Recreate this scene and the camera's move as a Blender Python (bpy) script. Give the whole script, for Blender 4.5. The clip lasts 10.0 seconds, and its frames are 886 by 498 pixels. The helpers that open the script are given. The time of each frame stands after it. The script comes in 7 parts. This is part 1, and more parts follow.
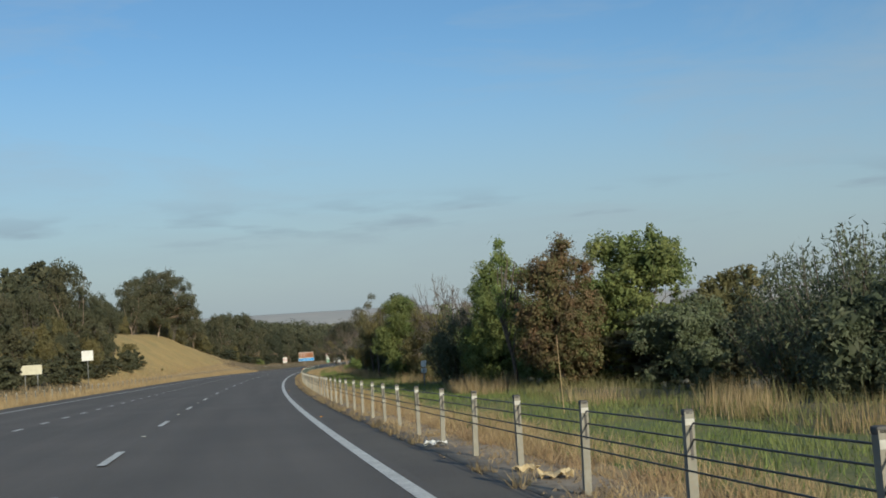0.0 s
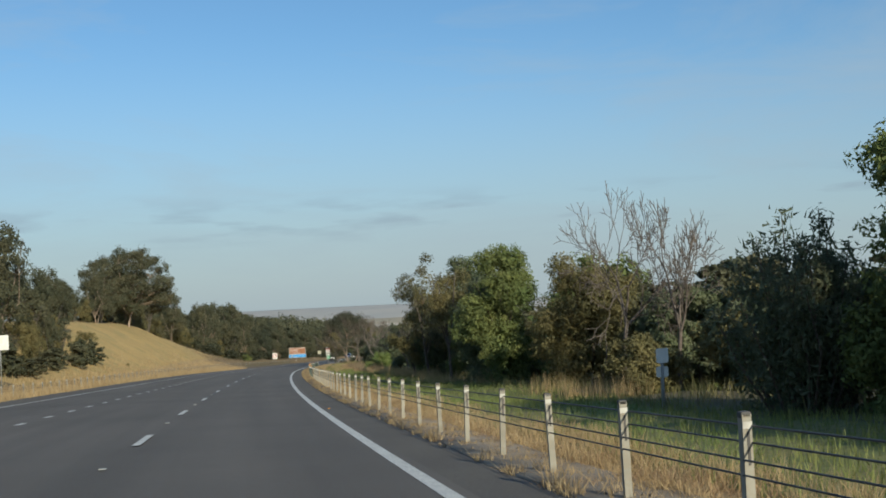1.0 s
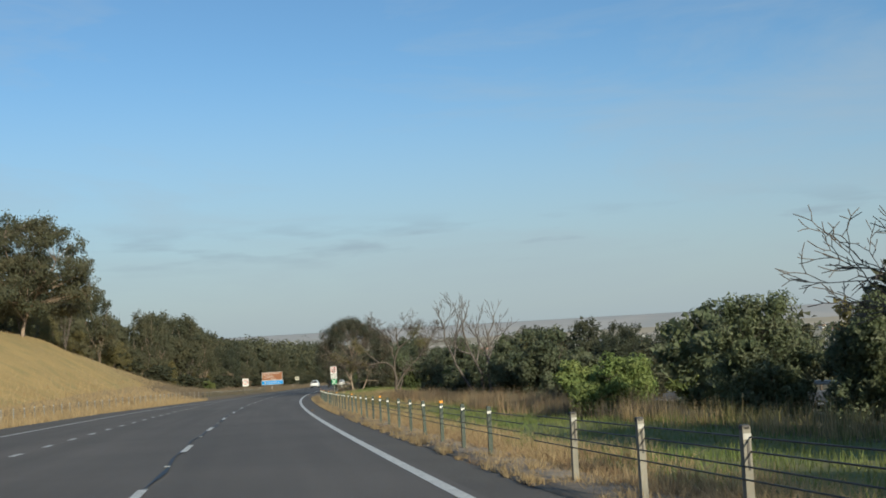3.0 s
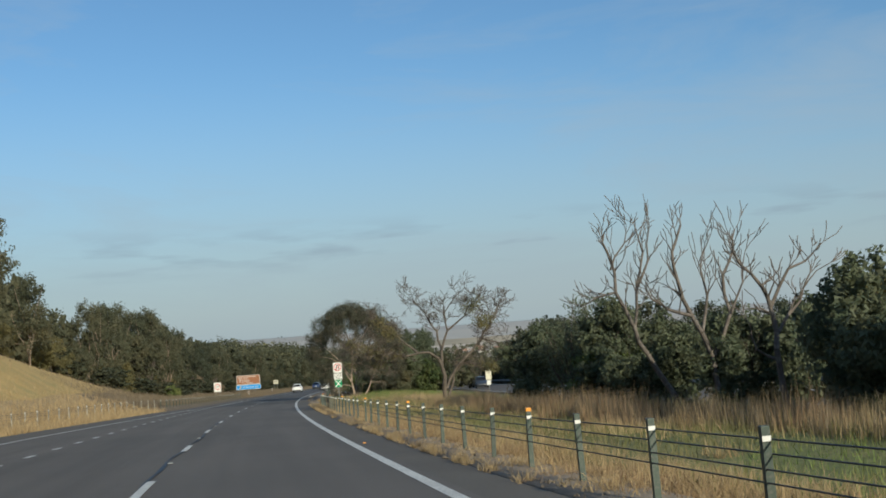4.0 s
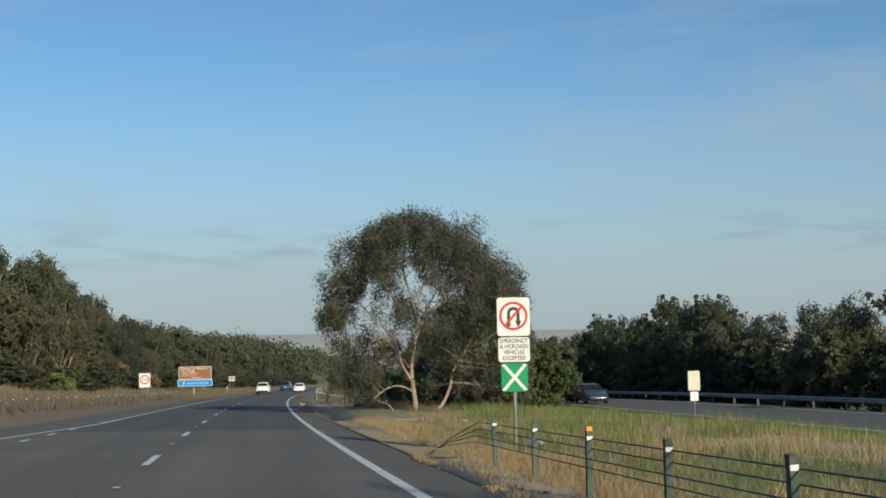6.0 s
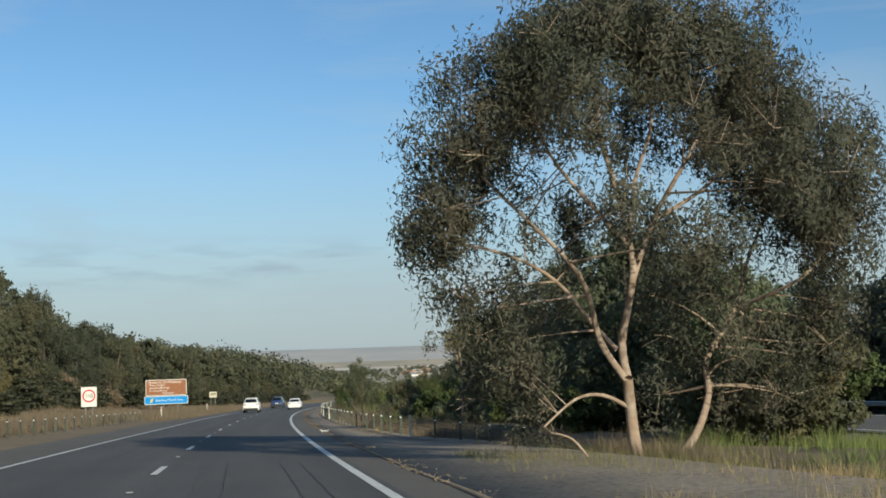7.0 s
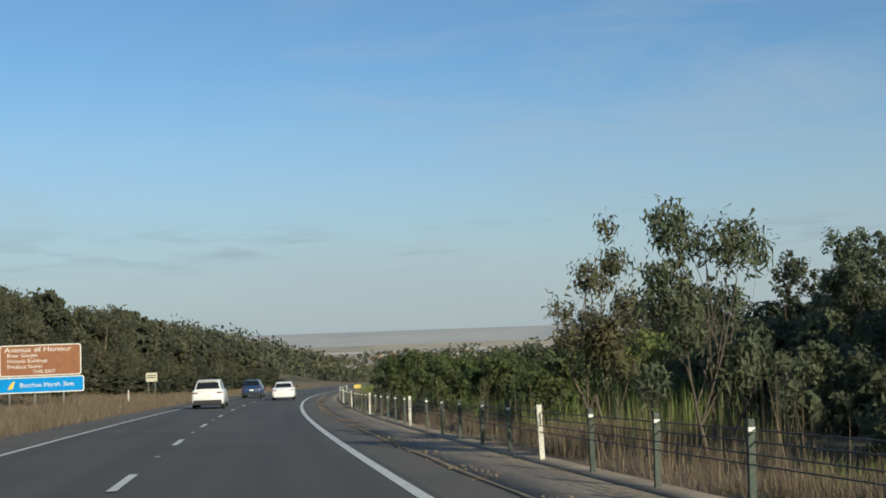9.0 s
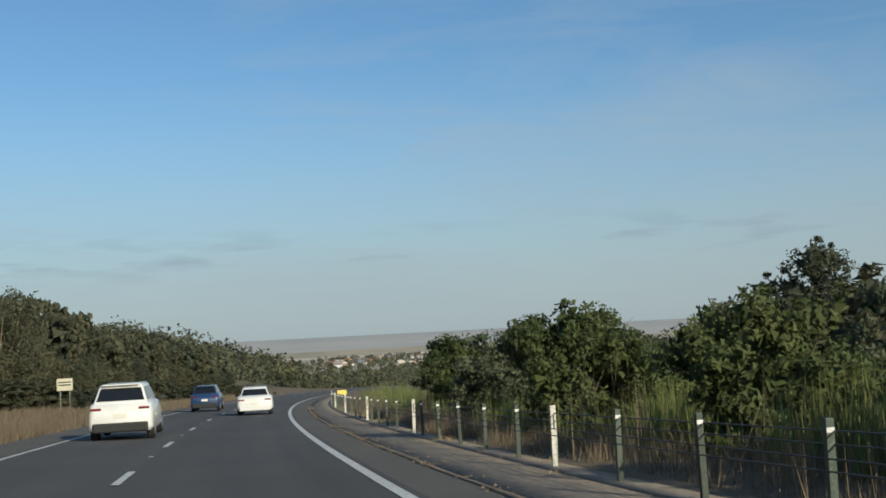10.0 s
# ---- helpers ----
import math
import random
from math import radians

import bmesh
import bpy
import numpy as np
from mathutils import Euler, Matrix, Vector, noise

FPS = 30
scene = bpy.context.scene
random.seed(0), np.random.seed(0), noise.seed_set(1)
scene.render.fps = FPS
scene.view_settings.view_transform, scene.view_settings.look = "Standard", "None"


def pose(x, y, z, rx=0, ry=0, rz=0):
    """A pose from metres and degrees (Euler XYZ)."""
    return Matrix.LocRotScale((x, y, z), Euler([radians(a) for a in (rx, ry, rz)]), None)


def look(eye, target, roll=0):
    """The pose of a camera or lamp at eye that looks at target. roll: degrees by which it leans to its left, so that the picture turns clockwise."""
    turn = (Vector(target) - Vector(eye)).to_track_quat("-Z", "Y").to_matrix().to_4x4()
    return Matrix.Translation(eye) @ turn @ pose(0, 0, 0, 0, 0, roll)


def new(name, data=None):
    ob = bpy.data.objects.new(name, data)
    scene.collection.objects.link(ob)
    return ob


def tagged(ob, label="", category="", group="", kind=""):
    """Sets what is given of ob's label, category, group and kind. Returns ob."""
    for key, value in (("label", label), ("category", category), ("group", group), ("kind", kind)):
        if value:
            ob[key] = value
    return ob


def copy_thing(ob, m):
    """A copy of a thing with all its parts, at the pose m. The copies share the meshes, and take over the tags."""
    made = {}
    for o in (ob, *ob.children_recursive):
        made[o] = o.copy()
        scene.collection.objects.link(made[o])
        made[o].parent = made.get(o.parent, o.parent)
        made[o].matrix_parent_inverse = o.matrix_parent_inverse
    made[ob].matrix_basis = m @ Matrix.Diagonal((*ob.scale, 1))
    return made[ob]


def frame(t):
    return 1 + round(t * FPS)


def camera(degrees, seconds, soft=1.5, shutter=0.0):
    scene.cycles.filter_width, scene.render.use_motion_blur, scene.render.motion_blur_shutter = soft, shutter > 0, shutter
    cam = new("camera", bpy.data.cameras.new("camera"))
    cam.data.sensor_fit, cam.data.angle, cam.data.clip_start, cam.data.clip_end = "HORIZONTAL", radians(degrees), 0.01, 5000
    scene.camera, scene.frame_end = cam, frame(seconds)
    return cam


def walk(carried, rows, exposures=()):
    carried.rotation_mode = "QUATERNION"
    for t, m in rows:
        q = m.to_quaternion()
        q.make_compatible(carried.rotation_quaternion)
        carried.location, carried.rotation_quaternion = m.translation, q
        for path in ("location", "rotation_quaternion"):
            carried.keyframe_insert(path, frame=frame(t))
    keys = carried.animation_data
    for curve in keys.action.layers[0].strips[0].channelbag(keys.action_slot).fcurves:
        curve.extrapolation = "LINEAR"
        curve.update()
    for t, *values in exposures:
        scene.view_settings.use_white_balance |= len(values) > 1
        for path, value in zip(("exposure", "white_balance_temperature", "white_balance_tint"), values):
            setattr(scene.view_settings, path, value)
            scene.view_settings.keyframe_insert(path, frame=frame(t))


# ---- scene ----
# The camera rides in the right-hand lane of a divided highway that falls and bends to the right.
cam = camera(40.65, 10.0, 1.75)


def aim(x, y, z, yaw, pitch, roll):
    """A pose from a place and the way the lens points, in degrees."""
    a, b = radians(yaw), radians(pitch)
    way = Vector((-math.sin(a) * math.cos(b), math.cos(a) * math.cos(b), math.sin(b)))
    return look((x, y, z), Vector((x, y, z)) + way * 10, roll)


PATH = [
    (0.0, aim(-1.737, -0.024, 1.302, -10.59, 2.72, -3.51)),
    (0.5, aim(-1.698, 16.711, 0.589, -11.08, 2.52, -3.50)),
    (1.0, aim(-1.520, 33.471, -0.117, -11.28, 2.63, -2.87)),
    (1.5, aim(-1.203, 50.218, -0.814, -11.62, 2.62, -2.80)),
    (2.0, aim(-0.735, 67.057, -1.506, -12.06, 2.88, -2.68)),
    (2.5, aim(-0.100, 83.904, -2.186, -12.45, 3.54, -2.82)),
    (4.0, aim(2.869, 134.267, -4.144, -14.42, 3.85, -4.07)),
    (4.5, aim(4.139, 151.068, -4.795, -14.87, 3.17, -3.63)),
    (5.0, aim(5.559, 167.663, -5.445, -15.14, 3.79, -2.24)),
    (6.5, aim(10.995, 217.883, -7.433, -16.59, 4.41, -0.96)),
    (7.0, aim(13.098, 234.580, -8.091, -17.24, 4.82, -1.94)),
    (7.5, aim(15.336, 251.234, -8.745, -17.49, 4.84, -2.98)),
    (8.0, aim(17.665, 267.845, -9.390, -17.56, 3.07, -3.18)),
    (8.5, aim(20.110, 284.500, -10.032, -18.25, 3.36, -2.54)),
    (9.0, aim(22.677, 301.099, -10.665, -18.99, 4.10, -2.09)),
    (9.5, aim(25.388, 317.755, -11.295, -20.35, 4.26, -3.01)),
    (10.0, aim(28.243, 334.351, -11.913, -21.36, 4.22, -3.03)),
]
walk(cam, PATH, [(0.0, 0.03, 5380, -1), (0.6, 0.1, 5380, -1), (1.2, 0.16, 5400, -1), (2.5, 0.2, 5450, -1), (4.0, 0.07, 5380, -1), (5.0, 0.08, 5380, -1), (6.5, 0.17, 5430, -1), (7.0, 0.27, 5450, -1), (7.5, 0.4, 5560, -1), (8.5, 0.34, 5480, -1), (9.0, 0.17, 5480, -1), (9.5, 0.12, 5450, -1), (10.0, 0.08, 5450, -1)])

# ---- light: a low sun behind and to the right, under a pale blue sky ----
SUN_AZ, SUN_EL = 167.0, 21.0
world = bpy.data.worlds.new("sky")
scene.world = world
world.use_nodes = True
wn, wl = world.node_tree.nodes, world.node_tree.links
wn.clear()
w_out = wn.new("ShaderNodeOutputWorld")
w_bg = wn.new("ShaderNodeBackground")
w_sky = wn.new("ShaderNodeTexSky")
w_sky.sky_type = "NISHITA"
w_sky.sun_disc = False
w_sky.sun_elevation = radians(SUN_EL)
w_sky.sun_rotation = radians(SUN_AZ)
w_sky.air_density, w_sky.dust_density, w_sky.ozone_density = 1.0, 0.6, 2.5
w_bg.inputs["Strength"].default_value = 0.09
# thin cirrus
w_tc = wn.new("ShaderNodeTexCoord")
w_map = wn.new("ShaderNodeMapping")
w_map.inputs["Scale"].default_value = (1.4, 1.4, 7.0)
w_map.inputs["Rotation"].default_value = (0.25, 0.1, 0.3)
w_noise = wn.new("ShaderNodeTexNoise")
w_noise.inputs["Scale"].default_value = 2.3
w_noise.inputs["Detail"].default_value = 7.0
w_noise.inputs["Roughness"].default_value = 0.62
w_noise.inputs["Distortion"].default_value = 0.5
w_ramp = wn.new("ShaderNodeMapRange")
w_ramp.inputs["From Min"].default_value, w_ramp.inputs["From Max"].default_value = 0.46, 0.82
w_ramp.inputs["To Max"].default_value = 0.6
w_mix = wn.new("ShaderNodeMix")
w_mix.data_type = "RGBA"
w_mix.inputs["B"].default_value = (4.6, 4.7, 4.8, 1)
wl.new(w_tc.outputs["Generated"], w_map.inputs["Vector"])
wl.new(w_map.outputs["Vector"], w_noise.inputs["Vector"])
wl.new(w_noise.outputs["Fac"], w_ramp.inputs["Value"])
wl.new(w_ramp.outputs["Result"], w_mix.inputs["Factor"])
wl.new(w_sky.outputs["Color"], w_mix.inputs["A"])
# thin haze low over the horizon, all round
w_xyz = wn.new("ShaderNodeSeparateXYZ")
w_low = wn.new("ShaderNodeMapRange")
w_low.interpolation_type = "SMOOTHSTEP"
w_low.inputs["From Min"].default_value, w_low.inputs["From Max"].default_value = -0.02, 0.24
w_low.inputs["To Min"].default_value, w_low.inputs["To Max"].default_value = 0.85, 0.0
w_haze = wn.new("ShaderNodeMix")
w_haze.data_type = "RGBA"
w_haze.inputs["B"].default_value = (4.45, 4.45, 4.35, 1)
wl.new(w_tc.outputs["Generated"], w_xyz.inputs["Vector"])
wl.new(w_xyz.outputs["Z"], w_low.inputs["Value"])
wl.new(w_low.outputs["Result"], w_haze.inputs["Factor"])
wl.new(w_mix.outputs["Result"], w_haze.inputs["A"])
# a few grey streaks of cloud low in the sky
w_map2 = wn.new("ShaderNodeMapping")
w_map2.inputs["Scale"].default_value = (6.5, 6.5, 42.0)
w_map2.inputs["Location"].default_value = (0.7, 1.9, 0.0)
w_n2 = wn.new("ShaderNodeTexNoise")
w_n2.inputs["Scale"].default_value, w_n2.inputs["Detail"].default_value = 1.6, 4.0
w_r2 = wn.new("ShaderNodeMapRange")
w_r2.inputs["From Min"].default_value, w_r2.inputs["From Max"].default_value = 0.53, 0.66
w_r2.inputs["To Max"].default_value = 0.42
w_band = wn.new("ShaderNodeValToRGB")
w_band.color_ramp.elements[0].position, w_band.color_ramp.elements[0].color = 0.052, (0, 0, 0, 1)
w_band.color_ramp.elements[1].position, w_band.color_ramp.elements[1].color = 0.075, (1, 1, 1, 1)
w_e = w_band.color_ramp.elements.new(0.1)
w_e.color = (0, 0, 0, 1)
w_mul = wn.new("ShaderNodeMath")
w_mul.operation = "MULTIPLY"
w_streak = wn.new("ShaderNodeMix")
w_streak.data_type = "RGBA"
w_streak.inputs["B"].default_value = (2.9, 3.0, 3.3, 1)
wl.new(w_tc.outputs["Generated"], w_map2.inputs["Vector"])
wl.new(w_map2.outputs["Vector"], w_n2.inputs["Vector"])
wl.new(w_n2.outputs["Fac"], w_r2.inputs["Value"])
wl.new(w_xyz.outputs["Z"], w_band.inputs["Fac"])
wl.new(w_r2.outputs["Result"], w_mul.inputs[0])
wl.new(w_band.outputs["Color"], w_mul.inputs[1])
wl.new(w_mul.outputs["Value"], w_streak.inputs["Factor"])
wl.new(w_haze.outputs["Result"], w_streak.inputs["A"])
wl.new(w_streak.outputs["Result"], w_bg.inputs["Color"])
wl.new(w_bg.outputs["Background"], w_out.inputs["Surface"])

sun_data = bpy.data.lights.new("sun", "SUN")
sun_data.energy, sun_data.angle, sun_data.color = 4.5, radians(0.6), (1.0, 0.79, 0.54)
sun = new("sun", sun_data)
_a, _e = radians(SUN_AZ), radians(SUN_EL)
sun.matrix_world = look((0, 0, 60), Vector((0, 0, 60)) - Vector((math.sin(_a) * math.cos(_e), math.cos(_a) * math.cos(_e), math.sin(_e))))

# ---- materials ----
def material(name, base, rough=0.8, second=None, scale=2.0, fine=None, fine_scale=40.0, metal=0.0, bump=0.0, bump_scale=60.0, per_island=0.0, per_object=0.0, translucent=0.0, spec=0.5, coat=0.0):
    """Colour that wanders between base and second on a large and a fine scale, with relief."""
    m = bpy.data.materials.new(name)
    m.use_nodes = True
    n, l = m.node_tree.nodes, m.node_tree.links
    b = n["Principled BSDF"]
    b.inputs["Roughness"].default_value, b.inputs["Metallic"].default_value = rough, metal
    b.inputs["Specular IOR Level"].default_value = spec
    b.inputs["Coat Weight"].default_value = coat
    geo = n.new("ShaderNodeNewGeometry")
    colour = None

    def mixed(a, c, fac, blend="MIX"):
        x = n.new("ShaderNodeMix")
        x.data_type, x.blend_type = "RGBA", blend
        for sock, v in (("A", a), ("B", c), ("Factor", fac)):
            if isinstance(v, (tuple, list)):
                x.inputs[sock].default_value = (*v, 1)
            elif isinstance(v, (int, float)):
                x.inputs[sock].default_value = v
            else:
                l.new(v, x.inputs[sock])
        return x.outputs["Result"]

    def noisy(sc, lo=0.35, hi=0.65, detail=4.0):
        t = n.new("ShaderNodeTexNoise")
        t.inputs["Scale"].default_value, t.inputs["Detail"].default_value = sc, detail
        l.new(geo.outputs["Position"], t.inputs["Vector"])
        r = n.new("ShaderNodeMapRange")
        r.inputs["From Min"].default_value, r.inputs["From Max"].default_value = lo, hi
        l.new(t.outputs["Fac"], r.inputs["Value"])
        return r.outputs["Result"]

    colour = tuple(base)
    if second:
        colour = mixed(tuple(base), tuple(second), noisy(scale))
    if fine:
        colour = mixed(colour, tuple(fine), noisy(fine_scale, 0.45, 0.75))
    if per_island or per_object:
        if per_island:
            src, amount = geo.outputs["Random Per Island"], per_island
        else:
            oi = n.new("ShaderNodeObjectInfo")
            src, amount = oi.outputs["Random"], per_object
        r = n.new("ShaderNodeMapRange")
        r.inputs["To Min"].default_value, r.inputs["To Max"].default_value = 1 - amount, 1 + amount
        l.new(src, r.inputs["Value"])
        hsv = n.new("ShaderNodeHueSaturation")
        l.new(r.outputs["Result"], hsv.inputs["Value"])
        if isinstance(colour, tuple):
            hsv.inputs["Color"].default_value = (*colour, 1)
        else:
            l.new(colour, hsv.inputs["Color"])
        colour = hsv.outputs["Color"]
    if isinstance(colour, tuple):
        b.inputs["Base Color"].default_value = (*colour, 1)
    else:
        l.new(colour, b.inputs["Base Color"])
    if bump:
        t = n.new("ShaderNodeTexNoise")
        t.inputs["Scale"].default_value, t.inputs["Detail"].default_value = bump_scale, 5
        l.new(geo.outputs["Position"], t.inputs["Vector"])
        bm_ = n.new("ShaderNodeBump")
        bm_.inputs["Strength"].default_value, bm_.inputs["Distance"].default_value = bump, 0.02
        l.new(t.outputs["Fac"], bm_.inputs["Height"])
        l.new(bm_.outputs["Normal"], b.inputs["Normal"])
    if translucent:
        tr = n.new("ShaderNodeBsdfTranslucent")
        if isinstance(colour, tuple):
            tr.inputs["Color"].default_value = (*colour, 1)
        else:
            l.new(colour, tr.inputs["Color"])
        ms = n.new("ShaderNodeMixShader")
        ms.inputs["Fac"].default_value = translucent
        l.new(b.outputs["BSDF"], ms.inputs[1])
        l.new(tr.outputs["BSDF"], ms.inputs[2])
        l.new(ms.outputs["Shader"], n["Material Output"].inputs["Surface"])
    return m


ASPHALT = material("asphalt", (0.104, 0.091, 0.077), 0.85, (0.131, 0.114, 0.097), 0.22, (0.165, 0.156, 0.146), 55, bump=0.5, bump_scale=90)
# darker, greyer asphalt for the road beyond s = 235
ASPHALT_DARK = material("darker_asphalt", (0.065, 0.061, 0.057), 0.85, (0.082, 0.076, 0.070), 0.22, (0.117, 0.114, 0.110), 55, bump=0.5, bump_scale=90)
ASPHALT_PLAIN = material("asphalt_plain", (0.088, 0.078, 0.068), 0.85, (0.112, 0.099, 0.086), 0.22, (0.15, 0.145, 0.138), 55, bump=0.5, bump_scale=90)
SHOULDER = material("shoulder_asphalt", (0.092, 0.083, 0.074), 0.9, (0.125, 0.112, 0.095), 0.4, (0.17, 0.152, 0.128), 40, bump=0.6, bump_scale=70)
APRON = material("apron_asphalt", (0.24, 0.20, 0.157), 0.95, (0.31, 0.255, 0.19), 0.6, (0.09, 0.08, 0.07), 9, bump=0.6, bump_scale=50)
PAINT = material("road_paint", (0.76, 0.74, 0.68), 0.6, (0.62, 0.60, 0.55), 3.0, (0.36, 0.35, 0.33), 25)
SEALANT = material("crack_sealant", (0.018, 0.018, 0.019), 0.55)
TYRE_MARK = material("tyre_mark", (0.060, 0.054, 0.048), 0.85, (0.082, 0.074, 0.066), 0.9, (0.095, 0.086, 0.077), 9)
CONCRETE = material("concrete", (0.37, 0.305, 0.225), 0.95, (0.26, 0.21, 0.155), 1.1, (0.21, 0.17, 0.125), 7, bump=0.8, bump_scale=28)
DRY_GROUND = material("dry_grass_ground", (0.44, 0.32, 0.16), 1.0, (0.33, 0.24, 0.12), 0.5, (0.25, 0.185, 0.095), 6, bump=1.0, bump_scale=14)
# duller, darker copy of the dry grass ground
DULL_GROUND = material("dull_grass_ground", (0.21, 0.158, 0.097), 1.0, (0.16, 0.12, 0.073), 0.5, (0.12, 0.092, 0.057), 6, bump=1.0, bump_scale=14)
HILL_GROUND = material("hill_grass_ground", (0.50, 0.345, 0.125), 1.0, (0.42, 0.30, 0.11), 0.12, (0.33, 0.27, 0.10), 0.4, bump=1.0, bump_scale=6)
GREEN_GROUND = material("green_grass_ground", (0.15, 0.185, 0.055), 1.0, (0.24, 0.215, 0.08), 0.7, (0.11, 0.125, 0.045), 8, bump=1.0, bump_scale=12)
SCRUB_GROUND = material("scrub_ground", (0.13, 0.11, 0.06), 1.0, (0.09, 0.085, 0.045), 0.3, (0.2, 0.155, 0.085), 3, bump=0.8, bump_scale=8)
# these three muted base colours carry distance haze; the ridge is greyed most
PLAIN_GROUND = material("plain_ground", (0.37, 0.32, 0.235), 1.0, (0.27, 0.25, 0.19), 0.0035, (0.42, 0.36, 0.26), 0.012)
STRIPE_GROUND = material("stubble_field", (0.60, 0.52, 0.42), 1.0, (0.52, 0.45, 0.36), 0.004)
HAZED_RIDGE = material("hazed_ridge_ground", (0.36, 0.36, 0.35), 1.0, (0.42, 0.40, 0.37), 0.006)
GALV = material("galvanised_steel", (0.33, 0.31, 0.255), 0.7, (0.24, 0.225, 0.18), 4, (0.28, 0.24, 0.18), 30, metal=0.15, per_object=0.12)
GREEN_STEEL = material("green_painted_steel", (0.030, 0.050, 0.036), 0.5, (0.045, 0.065, 0.048), 5, (0.10, 0.10, 0.08), 35, per_object=0.25)
BLACK_PLASTIC = material("black_plastic", (0.07, 0.066, 0.06), 0.7, (0.11, 0.1, 0.09), 9)
DULL_BAND = material("dull_reflector", (0.56, 0.54, 0.48), 0.5, (0.42, 0.4, 0.35), 14)
BARK_GREY = material("grey_brown_bark", (0.15, 0.122, 0.10), 0.95, (0.10, 0.08, 0.065), 2.0, (0.22, 0.185, 0.155), 6, bump=0.8, bump_scale=16)
REFLECT_WHITE = material("white_reflector", (0.8, 0.79, 0.74), 0.4, (0.68, 0.66, 0.6), 14)
REFLECT_ORANGE = material("orange_reflector", (0.85, 0.36, 0.02), 0.4, (0.7, 0.28, 0.02), 14)
WHITE_POST = material("white_post_paint", (0.72, 0.70, 0.62), 0.6, (0.6, 0.57, 0.48), 6, (0.4, 0.36, 0.28), 30)
CABLE = material("steel_cable", (0.055, 0.055, 0.055), 0.6, (0.09, 0.085, 0.08), 8, metal=0.3)
SIGN_GREY = material("sign_back", (0.32, 0.32, 0.31), 0.6, (0.25, 0.25, 0.24), 3, metal=0.3)
SIGN_WHITE = material("sign_white", (0.78, 0.77, 0.72), 0.45, (0.7, 0.68, 0.62), 4)
SIGN_CREAM = material("sign_cream", (0.66, 0.62, 0.47), 0.5, (0.58, 0.54, 0.4), 3)
SIGN_RED = material("sign_red", (0.62, 0.03, 0.04), 0.4, (0.5, 0.03, 0.04), 4)
SIGN_BLACK = material("sign_black", (0.02, 0.02, 0.022), 0.5)
SIGN_GREEN = material("sign_green", (0.02, 0.30, 0.11), 0.4, (0.02, 0.25, 0.09), 4)
SIGN_BROWN = material("sign_brown", (0.29, 0.122, 0.05), 0.55, (0.25, 0.10, 0.042), 3)
SIGN_BLUE = material("sign_blue", (0.015, 0.28, 0.72), 0.4, (0.015, 0.24, 0.62), 3)
SIGN_YELLOW = material("sign_yellow", (0.8, 0.62, 0.1), 0.45, (0.7, 0.5, 0.08), 4)
CAR_WHITE = material("white_car_paint", (0.80, 0.79, 0.76), 0.3, (0.76, 0.75, 0.72), 2, coat=0.6)
CAR_BLUE = material("dark_blue_car_paint", (0.02, 0.045, 0.12), 0.3, (0.025, 0.05, 0.13), 2, coat=0.7)
CAR_GREY = material("dark_grey_car_paint", (0.035, 0.04, 0.05), 0.3, (0.045, 0.05, 0.06), 2, coat=0.7)
CAR_GLASS = material("tinted_car_glass", (0.012, 0.013, 0.015), 0.06, spec=0.8)
CAR_TRIM = material("black_car_trim", (0.02, 0.02, 0.02), 0.6)
TYRE = material("tyre_rubber", (0.018, 0.018, 0.018), 0.85)
RIM = material("alloy_rim", (0.45, 0.45, 0.46), 0.35, metal=0.8)
LAMP_RED = material("red_lamp_lens", (0.17, 0.012, 0.015), 0.2, coat=0.5)
PLATE = material("plate_face", (0.72, 0.7, 0.6), 0.5)
BARK_PALE = material("pale_gum_bark", (0.34, 0.25, 0.175), 0.85, (0.20, 0.145, 0.10), 1.4, (0.44, 0.36, 0.28), 5, bump=1.0, bump_scale=9)
BARK_DARK = material("dark_bark", (0.10, 0.08, 0.062), 0.95, (0.16, 0.13, 0.10), 2.0, (0.06, 0.05, 0.04), 9, bump=0.8, bump_scale=16)
BARK_DEAD = material("dead_wood", (0.15, 0.125, 0.105), 0.95, (0.10, 0.084, 0.07), 1.5, (0.22, 0.19, 0.16), 8, bump=0.6, bump_scale=16)
LEAF_GREEN = material("leaf_green", (0.144, 0.186, 0.060), 0.65, (0.246, 0.258, 0.084), 0.7, (0.102, 0.132, 0.050), 2.4, per_island=0.17, spec=0.22, translucent=0.3)
LEAF_BROWN = material("leaf_brown_tipped", (0.160, 0.124, 0.064), 0.65, (0.130, 0.150, 0.055), 0.8, (0.275, 0.155, 0.092), 2.6, per_island=0.17, spec=0.22, translucent=0.28)
LEAF_DARK = material("leaf_dark", (0.130, 0.158, 0.088), 0.65, (0.180, 0.206, 0.104), 0.8, (0.235, 0.242, 0.155), 3.0, per_island=0.17, spec=0.22, translucent=0.42)
LEAF_GUM = material("leaf_gum", (0.140, 0.143, 0.080), 0.65, (0.200, 0.173, 0.094), 0.5, (0.115, 0.120, 0.075), 1.8, per_island=0.17, spec=0.22, translucent=0.42)
LEAF_OLIVE = material("leaf_olive", (0.201, 0.185, 0.083), 0.65, (0.262, 0.220, 0.095), 0.5, (0.146, 0.144, 0.068), 1.8, per_island=0.17, spec=0.22, translucent=0.42)
LEAF_HEDGE = material("leaf_hedge", (0.098, 0.132, 0.048), 0.65, (0.144, 0.16, 0.06), 0.7, (0.071, 0.094, 0.041), 2.4, per_island=0.17, spec=0.22, translucent=0.42)
